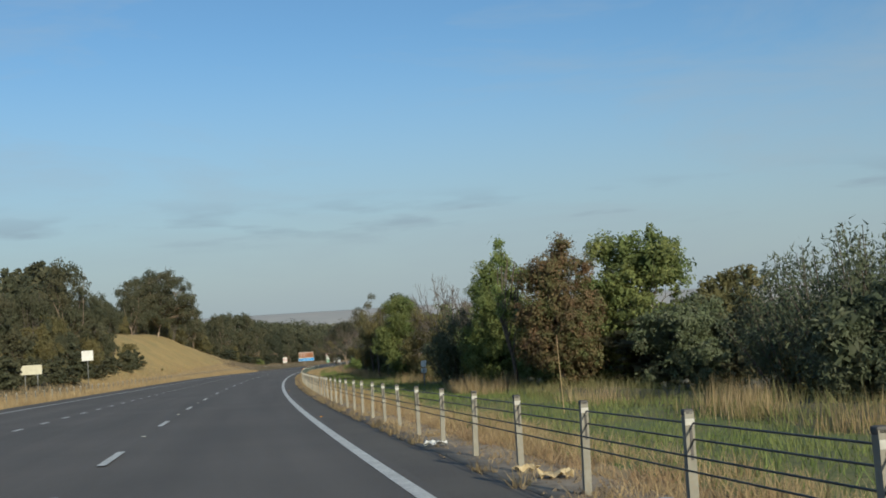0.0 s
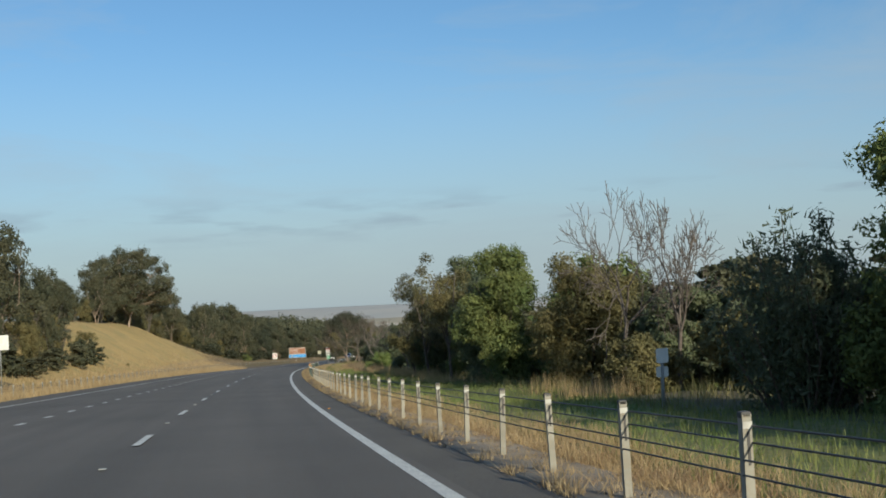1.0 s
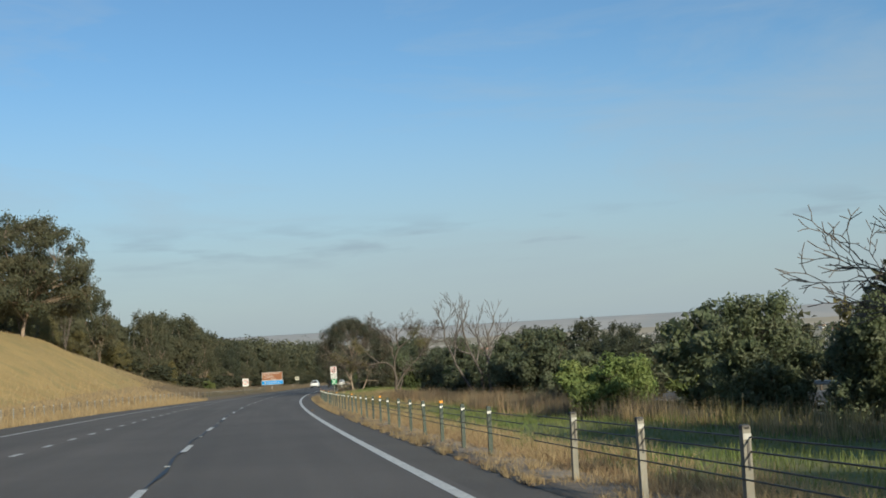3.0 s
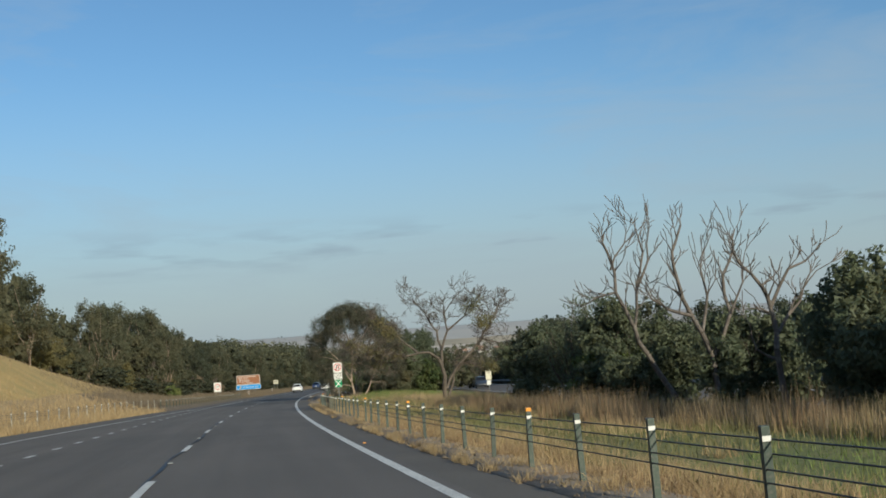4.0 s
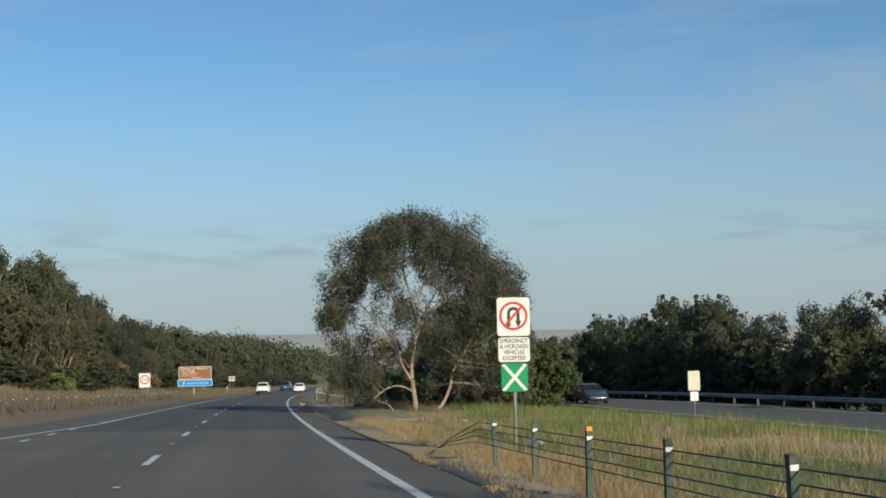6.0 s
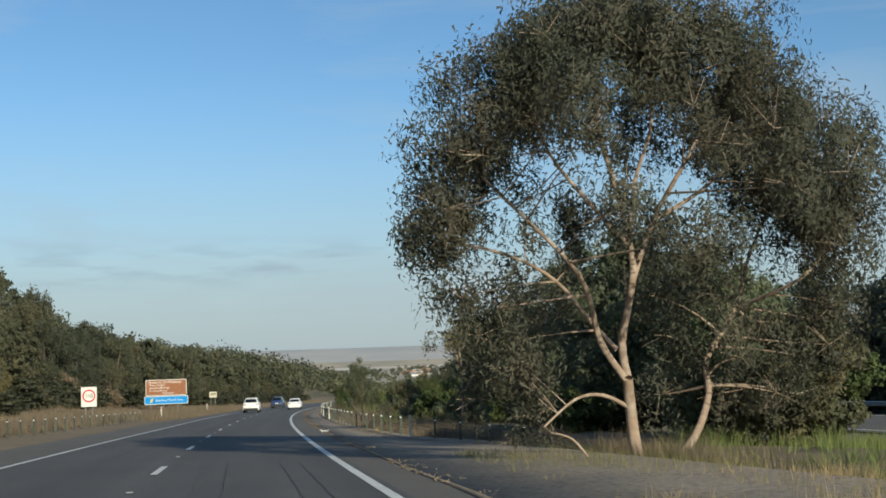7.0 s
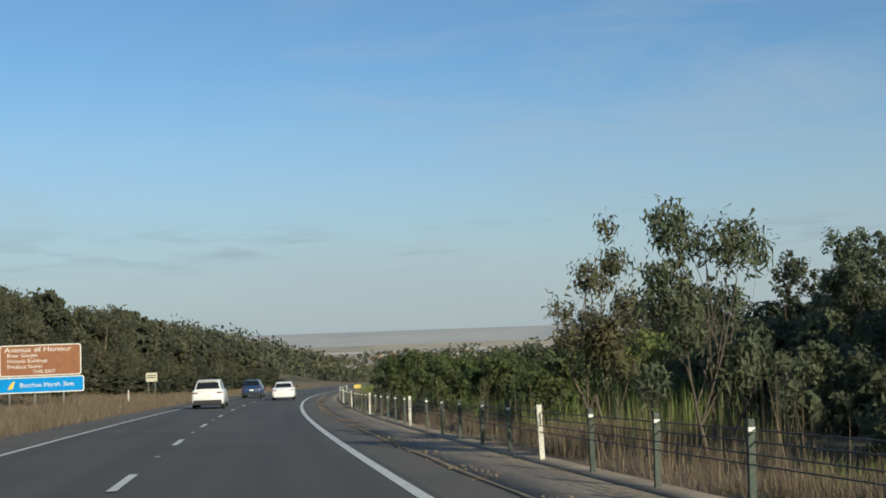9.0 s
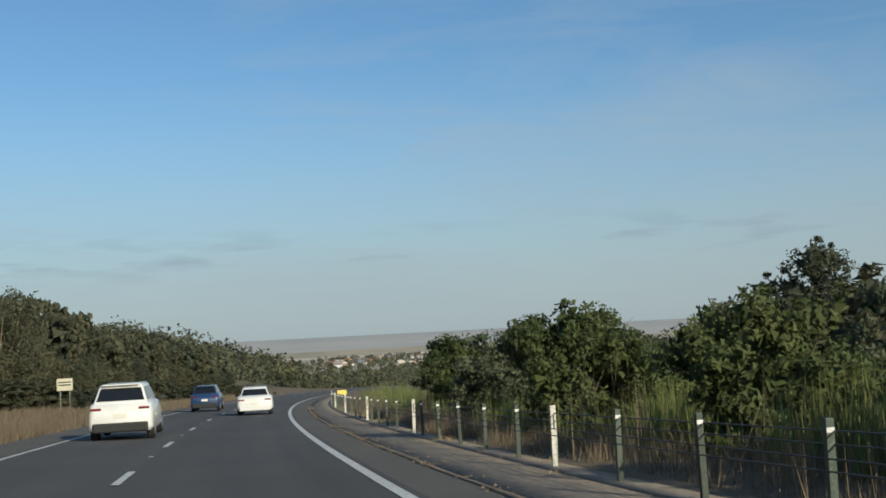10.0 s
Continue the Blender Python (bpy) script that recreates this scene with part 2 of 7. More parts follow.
LEAF_DEEP = material("leaf_deep_green", (0.105, 0.130, 0.078), 0.65, (0.148, 0.164, 0.090), 0.8, (0.200, 0.205, 0.130), 2.6, per_island=0.17, spec=0.22, translucent=0.42)
LEAF_GUM_DARK = material("leaf_gum_dark", (0.100, 0.108, 0.074), 0.65, (0.138, 0.124, 0.086), 0.6, (0.084, 0.092, 0.067), 1.8, per_island=0.2, spec=0.22, translucent=0.42)
LEAF_WOOD = material("leaf_woodland", (0.118, 0.124, 0.074), 0.65, (0.162, 0.148, 0.084), 0.22, (0.090, 0.102, 0.064), 0.9, per_island=0.15, per_object=0.4, spec=0.22, translucent=0.42)
LEAF_WOOD_DARK = material("leaf_woodland_dark", (0.084, 0.096, 0.062), 0.65, (0.112, 0.114, 0.068), 0.22, (0.068, 0.080, 0.055), 0.9, per_island=0.15, per_object=0.4, spec=0.22, translucent=0.42)
DIRT = material("dusty_dirt", (0.24, 0.185, 0.12), 1.0, (0.15, 0.12, 0.085), 1.4, (0.11, 0.09, 0.07), 9, bump=1.0, bump_scale=24)
LEAF_FRESH = material("leaf_fresh", (0.190, 0.250, 0.075), 0.65, (0.255, 0.290, 0.095), 0.8, (0.125, 0.180, 0.055), 2.5, per_island=0.17, spec=0.22, translucent=0.3)
WOODS = material("far_woods_leaf", (0.090, 0.098, 0.060), 0.7, (0.125, 0.120, 0.065), 0.05, (0.070, 0.080, 0.055), 0.3, per_island=0.25, spec=0.22, translucent=0.2)
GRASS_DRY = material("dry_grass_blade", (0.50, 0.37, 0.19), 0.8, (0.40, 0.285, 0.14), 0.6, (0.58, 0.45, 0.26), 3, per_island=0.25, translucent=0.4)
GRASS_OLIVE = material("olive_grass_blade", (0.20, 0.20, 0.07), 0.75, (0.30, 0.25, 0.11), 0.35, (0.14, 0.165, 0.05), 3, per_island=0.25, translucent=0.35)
# duller, darker straw than GRASS_DRY
GRASS_STRAW = material("dull_straw_blade", (0.248, 0.194, 0.126), 0.85, (0.178, 0.139, 0.088), 0.6, (0.305, 0.247, 0.165), 3, per_island=0.25, translucent=0.35)
GRASS_RUST = material("rusty_grass_blade", (0.38, 0.255, 0.14), 0.85, (0.26, 0.175, 0.10), 0.8, (0.46, 0.33, 0.19), 3, per_island=0.3, translucent=0.35)
GRASS_GREEN = material("green_grass_blade", (0.18, 0.24, 0.06), 0.7, (0.28, 0.28, 0.09), 0.5, (0.13, 0.18, 0.05), 3, per_island=0.25, translucent=0.4)
LITTER_WHITE = material("litter_white", (0.75, 0.74, 0.70), 0.6, (0.6, 0.58, 0.54), 12)
LITTER_BLUE = material("litter_blue", (0.16, 0.19, 0.25), 0.5, (0.26, 0.28, 0.32), 12)
LITTER_YELLOW = material("litter_yellow", (0.75, 0.55, 0.05), 0.5, (0.6, 0.42, 0.05), 12)
LITTER_CARD = material("litter_card", (0.6, 0.48, 0.28), 0.8, (0.5, 0.38, 0.2), 12)
HOUSE_WALLS = [material("house_wall_" + w, c, 0.9, tuple(v * 0.85 for v in c), 0.3) for w, c in (("cream", (0.62, 0.55, 0.43)), ("white", (0.72, 0.70, 0.66)), ("brick", (0.40, 0.27, 0.19)))]
HOUSE_ROOFS = [material("house_roof_" + w, c, 0.8, tuple(v * 0.85 for v in c), 0.3) for w, c in (("terracotta", (0.34, 0.20, 0.14)), ("grey", (0.26, 0.26, 0.27)), ("pale", (0.55, 0.53, 0.50)))]

# ---- the line of the road: s runs along the right edge line, d to its right, h above it ----
KNOTS = [0, 60, 120, 180, 240, 320, 400, 520]
BEND = [0.6475, 0.5489, 0.4375, 0.6004, 0.4639, 0.5545, 1.2215, 0.8388]  # thousandths per metre
FALL = [-4.2969, -4.1354, -3.819, -3.9469, -3.8958, -3.724, -3.3397, -3.3532]  # per cent
S_GRID = np.arange(-10.0, 640.1, 2.0)
_k = np.interp(S_GRID, KNOTS, BEND) * 1e-3
_g = np.interp(S_GRID, KNOTS, FALL) * 1e-2
_th = np.cumsum(_k) * 2
_th -= _th[5]
_z = np.cumsum(_g) * 2
_z -= _z[5]
_x = np.r_[0, np.cumsum(np.sin(_th[1:]) + np.sin(_th[:-1]))]
_y = np.r_[0, np.cumsum(np.cos(_th[1:]) + np.cos(_th[:-1]))]
_x -= _x[5]
_y -= _y[5]
# the carriageway leans into the bend; the land on both sides does not
BANK_D = [-30, -18, -13, 3.2, 8, 30]
BANK_Z = [-0.405, -0.243, 0.312, -0.077, 0.108, 0.405]
N_FAR = (math.cos(0.14), -math.sin(0.14))


def heading(s):
    return np.interp(s, S_GRID, _th)


def road_z(s):
    s = np.asarray(s, float)
    z = np.interp(s, S_GRID, _z)
    z = z + np.where(s < -10, (s + 10) * -0.0436, 0)
    over = np.maximum(s - 640, 0)
    return z - 20 * (1 - np.exp(-over / 600))


def place(s, d, h=0.0):
    """World points from s, d and the height over the road's plane."""
    s, d, h = np.broadcast_arrays(np.asarray(s, float), np.asarray(d, float), np.asarray(h, float))
    th, x, y = (np.interp(s, S_GRID, a) for a in (_th, _x, _y))
    extra = np.where(s > 640, s - 640, np.where(s < -10, s + 10, 0))
    x, y = x + extra * np.sin(th), y + extra * np.cos(th)
    near = np.clip(d, -150, 150)
    far = d - near
    x = x + near * np.cos(th) + far * N_FAR[0]
    y = y - near * np.sin(th) + far * N_FAR[1]
    z = road_z(s) + np.interp(d, BANK_D, BANK_Z) - 0.008 * np.clip(-d - 4, 0, 8) + h
    return np.stack([x, y, z], -1)


def spot(s, d, h=0.0, turn=0.0):
    """A pose standing at s, d, turned to the road's heading plus turn degrees (y ahead)."""
    p = place(s, d, h)
    return pose(float(p[0]), float(p[1]), float(p[2]), 0, 0, -math.degrees(float(heading(s))) + turn)


# ---- ground heights, over the road's plane ----
HILL_S = [-100, 60, 110, 150, 190, 229, 262, 285, 313, 340, 380, 410, 455, 523, 560, 700]
HILL_H = [2.0, 3.4, 3.6, 5.6, 8.2, 8.9, 6.2, 4.2, 2.8, 3.2, 2.9, 2.6, 0.9, 1.2, 1.8, 2.0]
LEFT_S = [-100, 0, 60, 120, 180, 200, 215, 230, 245, 260, 300, 380, 700]
LEFT_D = [-11.78, -11.78, -11.29, -10.69, -10.31, -9.54, -8.94, -8.56, -7.28, -7.19, -6.92, -7.03, -7.03]


def left_line(s):
    return np.interp(s, LEFT_S, LEFT_D)


def rises(s, d):
    s, d = np.broadcast_arrays(np.asarray(s, float), np.asarray(d, float))
    toe = left_line(s) - 3.6
    crest = np.interp(s, HILL_S, HILL_H)
    up = np.clip((toe - d) / (29 + toe), 0, 1)
    left = crest * (up * up * (3 - 2 * up) * 0.35 + up * 0.65)
    back = np.clip(-29 - d, 0, None)
    swell = np.interp(s, [-100, 100, 240, 420, 640, 900, 1500], [2, 2, 3, 12, 15, 8, 0])
    left = left + swell * (1 - np.exp(-back / 55.0))
    right = np.interp(d, [0, 0.8, 9, 19.5, 30, 36, 80, 200, 600], [-0.03, -0.02, -0.12, -1.42, -1.42, -2.6, -6, -12, -14])
    right = right + np.interp(s, [215, 285], [0, 0.5]) * np.interp(d, [11, 18, 32, 40], [0, 1, 1, 0])
    h = np.where(d < 0, np.where(d < toe, left - 0.05, -0.05), right)
    # beyond the bend the land falls into a wide valley with a low tableland behind it
    out = np.clip((s - 620) / 500, 0, 1)
    wide = np.clip((np.abs(d) - 250) / 600, 0, 1)
    k = np.maximum(out, np.where(s > 200, wide, wide * 0.3))
    floor = -47 - road_z(s)
    table = 50 * np.clip((s - 3500) / 500, 0, 1) + 6 * np.clip((s - 3900) / 500, 0, 1)
    h = h * (1 - k) + (floor + table) * k
    rough = np.where((d < toe - 1) | (d > 2.6), 1.0, 0.0) * np.where((d > 18.5) & (d < 30.5), 0.0, 1.0)
    return h + rough * 0.10 * np.sin(s * 0.37 + d * 0.9) * np.sin(d * 0.53 - s * 0.11)


def on_ground(s, d, h=0.0):
    return place(s, d, rises(s, d) + h)


# ---- mesh helpers ----
def raw_mesh(name, verts, faces, smooth=False):
    """A mesh from arrays: verts (n, 3), faces (m, 3) or (m, 4)."""
    verts, faces = np.asarray(verts, np.float32), np.asarray(faces, np.int32)
    m = bpy.data.meshes.new(name)
    k = faces.shape[1]
    m.vertices.add(len(verts))
    m.vertices.foreach_set("co", verts.ravel())
    m.loops.add(faces.size)
    m.loops.foreach_set("vertex_index", faces.ravel())
    m.polygons.add(len(faces))
    m.polygons.foreach_set("loop_start", np.arange(0, faces.size, k, dtype=np.int32))
    m.polygons.foreach_set("use_smooth", np.full(len(faces), smooth))
    m.update(calc_edges=True)
    return m


def thing(name, m=None, label="", category="", group="", kind=""):
    ob = new(name)
    ob.matrix_world = m or Matrix()
    return tagged(ob, label, category, group, kind)


def hang(name, data, material_, parent, label="", at=None):
    """A mesh as a part of parent."""
    if material_ is not None and not len(data.materials):
        data.materials.append(material_)
    ob = new(name, data)
    ob.parent = parent
    if at is not None:
        ob.matrix_basis = at
    return tagged(ob, label)


def part(name, bm, material_, parent, label="", at=None, smooth=False):
    data = bpy.data.meshes.new(name)
    bm.to_mesh(data)
    bm.free()
    if smooth:
        data.polygons.foreach_set("use_smooth", np.full(len(data.polygons), True))
    return hang(name, data, material_, parent, label, at)


def solo(name, data, material_, label, category, kind="", group="", m=None):
    data.materials.append(material_)
    ob = new(name, data)
    if m is not None:
        ob.matrix_world = m
    return tagged(ob, label, category, group, kind)


def box(bm, cx, cy, cz, sx, sy, sz, bevel=0.0):
    r = bmesh.ops.create_cube(bm, size=1, matrix=Matrix.Translation((cx, cy, cz)) @ Matrix.Diagonal((sx, sy, sz, 1)))
    if bevel:
        edges = list({e for v in r["verts"] for e in v.link_edges})
        bmesh.ops.bevel(bm, geom=edges, offset=bevel, segments=2, affect="EDGES", profile=0.5)
    return bm


def rod(bm, a, b, r0, r1=None, sides=8):
    a, b = Vector(a), Vector(b)
    q = (b - a).to_track_quat("Z", "Y").to_matrix().to_4x4()
    bmesh.ops.create_cone(bm, cap_ends=True, segments=sides, radius1=r0, radius2=r0 if r1 is None else r1, depth=(b - a).length, matrix=Matrix.Translation((a + b) / 2) @ q)
    return bm


def prism(bm, outline, x0, x1):
    """An outline of (y, z) drawn out along x."""
    rings = [[bm.verts.new((x, y, z)) for y, z in outline] for x in (x0, x1)]
    bm.faces.new(rings[0])
    bm.faces.new(rings[1][::-1])
    n = len(outline)
    for i in range(n):
        bm.faces.new((rings[0][i], rings[1][i], rings[1][(i + 1) % n], rings[0][(i + 1) % n]))
    bmesh.ops.recalc_face_normals(bm, faces=bm.faces)
    return bm


def strip(s_values, d_left, d_right, h, thick=0.0):
    """A ribbon along the road, its edges given by s; with thickness it gets sides and a bottom."""
    s = np.asarray(s_values, float)
    dl, dr = np.broadcast_to(d_left, s.shape), np.broadcast_to(d_right, s.shape)
    rows = [place(s, dl, h), place(s, dr, h)]
    if thick:
        rows += [place(s, dr, h - thick), place(s, dl, h - thick)]
    k, n = len(rows), len(s)
    v = np.stack(rows, 1).reshape(-1, 3)
    f = []
    i = np.arange(n - 1)[:, None] * k
    for a in range(k if thick else 1):
        b = (a + 1) % k
        f.append(np.concatenate([i + a, i + b, i + b + k, i + a + k], 1))
    faces = np.concatenate(f)
    if thick:
        faces = np.concatenate([faces, [[3, 2, 1, 0], [(n - 1) * k + j for j in range(4)]]])
    return v, faces[:, ::-1]


# ---- ground: one sheet out to the tableland on the horizon ----
def make_ground():
    s = np.r_[-1400, -900, -600, -400, -260, -180, -120, np.arange(-80, 440, 3.0), np.arange(440, 760, 8.0), np.geomspace(760, 4650, 46)]
    d = np.r_[-np.geomspace(2600, 150, 16), np.linspace(-135, -45, 10), np.linspace(-40, -30, 4), np.linspace(-28.5, -16, 11), -15, -13, -11, -8, -4, 0, 0.8, 1.3, 2, 2.6, 3.5, 4.5, 5.5, 6.5, 7.5, 9, 11, 13, 15.5, 17.5, 19.5, 21.5, 24, 27, 30, 32, 36, np.linspace(44, 150, 9), np.geomspace(190, 2600, 14)]
    S, D = np.meshgrid(s, d, indexing="ij")
    V = place(S, D, rises(S, D) - np.where((D > left_line(S) - 3.4) & (D < 0.79), 0.12, 0)).reshape(-1, 3)
    a = (np.arange(len(s) - 1)[:, None] * len(d) + np.arange(len(d) - 1)[None]).reshape(-1)
    F = np.stack([a, a + 1, a + 1 + len(d), a + len(d)], 1)
    m = raw_mesh("ground", V, F, True)
    for mat in (DRY_GROUND, HILL_GROUND, GREEN_GROUND, SCRUB_GROUND, PLAIN_GROUND, STRIPE_GROUND, HAZED_RIDGE, DULL_GROUND):
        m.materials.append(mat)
    sc = (S[:-1, :-1] + S[1:, 1:]).ravel() / 2
    dc = (D[:-1, :-1] + D[1:, 1:]).ravel() / 2
    idx = np.full(len(sc), 3)
    idx[(dc < -7) & (dc > -19)] = 0
    idx[(dc <= -17) & (dc > -42) & (sc > 118) & (sc < 330)] = 1
    idx[(dc <= -17) & (dc > -25) & (sc >= 318) & (sc < 620)] = 0
    idx[(dc > 0.7) & (dc < 2.7)] = 0
    idx[(dc >= 2.7) & (dc < 6.5)] = 2
    idx[(dc >= 6.5) & (dc < 17) & (sc > 180) & (sc < 270)] = 0
    idx[(dc > 2.7) & (dc < 5.5) & (sc > 262)] = 0
    # dry ground turns duller beyond s = 232 on the left, 250 elsewhere
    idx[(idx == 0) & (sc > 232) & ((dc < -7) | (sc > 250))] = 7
    # far land takes the base colours with haze mixed in
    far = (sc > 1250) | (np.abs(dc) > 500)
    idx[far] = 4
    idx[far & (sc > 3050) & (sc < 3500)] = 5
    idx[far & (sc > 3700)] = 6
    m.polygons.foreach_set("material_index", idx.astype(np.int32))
    ob = new("ground", m)
    return tagged(ob, "rolling dry grassland and scrub falling into a wide valley", "ground", kind="structure")


make_ground()

# ---- carriageway, shoulders, lines ----
S_ROAD = np.arange(-80, 640, 3.0)
LANE, AUX = -3.645, -7.406


def layer(name, v_f, mat, label, category, kind="structure"):
    return solo(name, raw_mesh(name, *v_f, True), mat, label, category, kind)


def wheel_streaks(mat, strength):
    """Long faint streaks that run with the traffic, over the road's own coordinates."""
    n, l = mat.node_tree.nodes, mat.node_tree.links
    b = n["Principled BSDF"]
    src = b.inputs["Base Color"].links[0].from_socket
    uv = n.new("ShaderNodeUVMap")
    uv.uv_map = "road"
    mp = n.new("ShaderNodeMapping")
    mp.inputs["Scale"].default_value = (1.0, 0.03, 1.0)
    t = n.new("ShaderNodeTexNoise")
    t.inputs["Scale"].default_value, t.inputs["Detail"].default_value = 1.1, 3.0
    r = n.new("ShaderNodeMapRange")
    r.inputs["From Min"].default_value, r.inputs["From Max"].default_value = 0.3, 0.7
    r.inputs["To Min"].default_value, r.inputs["To Max"].default_value = 1 - strength, 1 + strength
    m = n.new("ShaderNodeMix")
    m.data_type, m.blend_type = "RGBA", "MULTIPLY"
    m.inputs["Factor"].default_value = 1.0
    l.new(uv.outputs["UV"], mp.inputs["Vector"])
    l.new(mp.outputs["Vector"], t.inputs["Vector"])
    l.new(t.outputs["Fac"], r.inputs["Value"])
    l.new(src, m.inputs["A"])
    l.new(r.outputs["Result"], m.inputs["B"])
    l.new(m.outputs["Result"], b.inputs["Base Color"])


def road_coordinates(ob, s_values, d_left, d_right):
    me = ob.data
    s_v = np.asarray(s_values, float)
    dl, dr = np.broadcast_to(d_left, s_v.shape), np.broadcast_to(d_right, s_v.shape)
    pos = np.stack([np.stack([dl, s_v], -1), np.stack([dr, s_v], -1)], 1).reshape(-1, 2)
    idx = np.empty(len(me.loops), np.int32)
    me.loops.foreach_get("vertex_index", idx)
    me.uv_layers.new(name="road").data.foreach_set("uv", pos[idx].astype(np.float32).ravel())


for mat, part_s, label in ((ASPHALT, S_ROAD[S_ROAD <= 238], "worn brownish grey asphalt highway carriageway"), (ASPHALT_DARK, S_ROAD[S_ROAD >= 235], "dark grey asphalt highway carriageway beyond the crossover")):
    wheel_streaks(mat, 0.16)
    road_ob = layer("road", strip(part_s, left_line(part_s) - 0.25, 0.22, 0.0 if mat is ASPHALT else -0.003), mat, label, "road")
    road_coordinates(road_ob, part_s, left_line(part_s) - 0.25, 0.22)
layer("road_shoulder", strip(S_ROAD, 0.22, 1.1, -0.006), SHOULDER, "gritty brownish asphalt shoulder beside the edge line", "road")
layer("road_shoulder", strip(S_ROAD, left_line(S_ROAD) - 2.4, left_line(S_ROAD) - 0.25, -0.006), SHOULDER, "gritty brownish asphalt shoulder beside the verge", "road")
layer("edge_line", strip(S_ROAD, -0.085, 0.085, 0.004), PAINT, "solid white painted edge line", "road marking")
layer("edge_line", strip(S_ROAD, left_line(S_ROAD) - 0.07, left_line(S_ROAD) + 0.07, 0.004), PAINT, "solid white painted edge line", "road marking")

marks = thing("lane_line", label="broken white painted lane line", category="road marking", kind="structure")
for k in range(-6, 46):
    s0 = 5.66 + 12 * k
    v, f = strip(np.linspace(s0, s0 + 3, 4), LANE - 0.065, LANE + 0.065, 0.004)
    hang("dash", raw_mesh("dash", v, f), PAINT, marks)
marks = thing("lane_line", label="short-dashed white line of the ending lane", category="road marking", kind="structure")
for k in range(-10, 55):
    s0 = 31.75 + 4.0 * k
    if s0 < 252:
        v, f = strip(np.linspace(s0, s0 + 1.2, 3), AUX - 0.07, AUX + 0.07, 0.004)
        hang("dash", raw_mesh("dash", v, f), PAINT, marks)
s_c = np.arange(78, 192, 0.6)
w_c = 0.03 + 0.018 * np.sin(s_c * 1.3) * np.sin(s_c * 0.41)
o_c = LANE - 0.02 + 0.06 * np.sin(s_c * 0.23) + 0.03 * np.sin(s_c * 0.9)
layer("crack_seal", strip(s_c, o_c - w_c, o_c + w_c, 0.0025), SEALANT, "black bitumen sealed crack along the lane line", "road repair")
for off in (-2.75, -2.3, -1.2, -0.8):
    s_m = np.arange(238, 262, 0.8)
    o_m = off + 0.012 * (s_m - 238) - 0.0006 * (s_m - 238) ** 2
    w_m = 0.075 * np.sin(np.clip((s_m - 238) / 24.0, 0.02, 0.98) * math.pi) ** 0.6 * (0.8 + 0.2 * np.sin(s_m * 2.1))
    layer("tyre_mark", strip(s_m, o_m - w_m, o_m + w_m, 0.002), TYRE_MARK, "faint black curved tyre mark on the asphalt", "tyre mark")

# raised studs between the dashes
bm = bmesh.new()
box(bm, 0, 0, 0.008, 0.10, 0.09, 0.016, 0.006)
stud_mesh = bpy.data.meshes.new("road_stud")
bm.to_mesh(stud_mesh)
bm.free()
stud_mesh.materials.append(SIGN_GREY)
for k in range(0, 32):
    ob = new("road_stud", stud_mesh)
    ob.matrix_world = spot(5.66 + 7.5 + 24 * (k // 2) + 12 * (k % 2), LANE, 0.0)
    tagged(ob, "small white raised reflective road stud on the asphalt", "road stud", "studs along the lane line")

# concrete mowing strip, kerb lip and apron on the median side
s1 = np.arange(-40, 224, 1.0)
w1 = 0.06 * np.sin(s1 * 0.7) * np.sin(s1 * 0.23)
layer("concrete_strip", strip(s1, 0.99 + w1, 1.95 + 0.5 * w1, 0.012, 0.1), CONCRETE, "stained concrete strip under the cable barrier", "kerb")
s2 = np.arange(246, 470, 1.5)
far_edge = np.interp(s2, [246, 262, 276, 290, 310, 330], [6.2, 5.2, 3.25, 2.8, 2.5, 2.45])
layer("apron", strip(s2, 1.15, far_edge, 0.004, 0.1), APRON, "weathered dusty asphalt apron beside the shoulder", "pavement")
layer("kerb_lip", strip(s2, 1.03 + 0.02 * np.sin(s2 * 0.9), 1.15 + 0.03 * np.sin(s2 * 0.53), 0.01, 0.1), DIRT, "crumbling dusty edge of the shoulder", "kerb")
layer("concrete_strip", strip(s2[14:], far_edge[14:], far_edge[14:] + 0.5, 0.02, 0.1), CONCRETE, "pale concrete strip under the cable barrier", "kerb")
s3 = np.arange(222, 247, 1.0)
layer("kerb_lip", strip(s3, 1.03, 1.15, 0.01, 0.1), DIRT, "crumbling dusty edge of the shoulder", "kerb")
s5 = np.repeat(np.arange(1.2, 14.0, 0.4), 5)
along = np.tile(np.linspace(0, 1, 5), len(s5) // 5)
s6 = 238.5 - 0.35 * s5 + along * (4.0 + 0.1 * s5)
rows5 = len(s5) // 5
i5 = (np.arange(rows5 - 1)[:, None] * 5 + np.arange(4)[None]).reshape(-1)
layer("crossover", (place(s6, s5, rises(s6, s5) + np.where((along == 0) | (along == 1), 0.0, 0.035)), np.stack([i5, i5 + 1, i5 + 6, i5 + 5], 1)), APRON, "gravelly grey crossover track in the median", "pavement")

# the other carriageway, lower down beyond the median
s4 = np.arange(-60, 470, 4.0)
away = np.maximum(180 - s4, 0) ** 2 / 1400.0
lift = rises(s4, 24.9 + away) + np.where(away > 0, 0.16, 0.06)
layer("road_opposite", strip(s4, 20.6 + away, 28.8 + away, lift), ASPHALT_PLAIN, "grey asphalt of the opposite carriageway", "road")
layer("edge_line", strip(s4, 21.2 + away, 21.35 + away, lift + 0.01), PAINT, "solid white painted edge line", "road marking")
layer("edge_line", strip(s4, 28.0 + away, 28.15 + away, lift + 0.01), PAINT, "solid white painted edge line", "road marking")

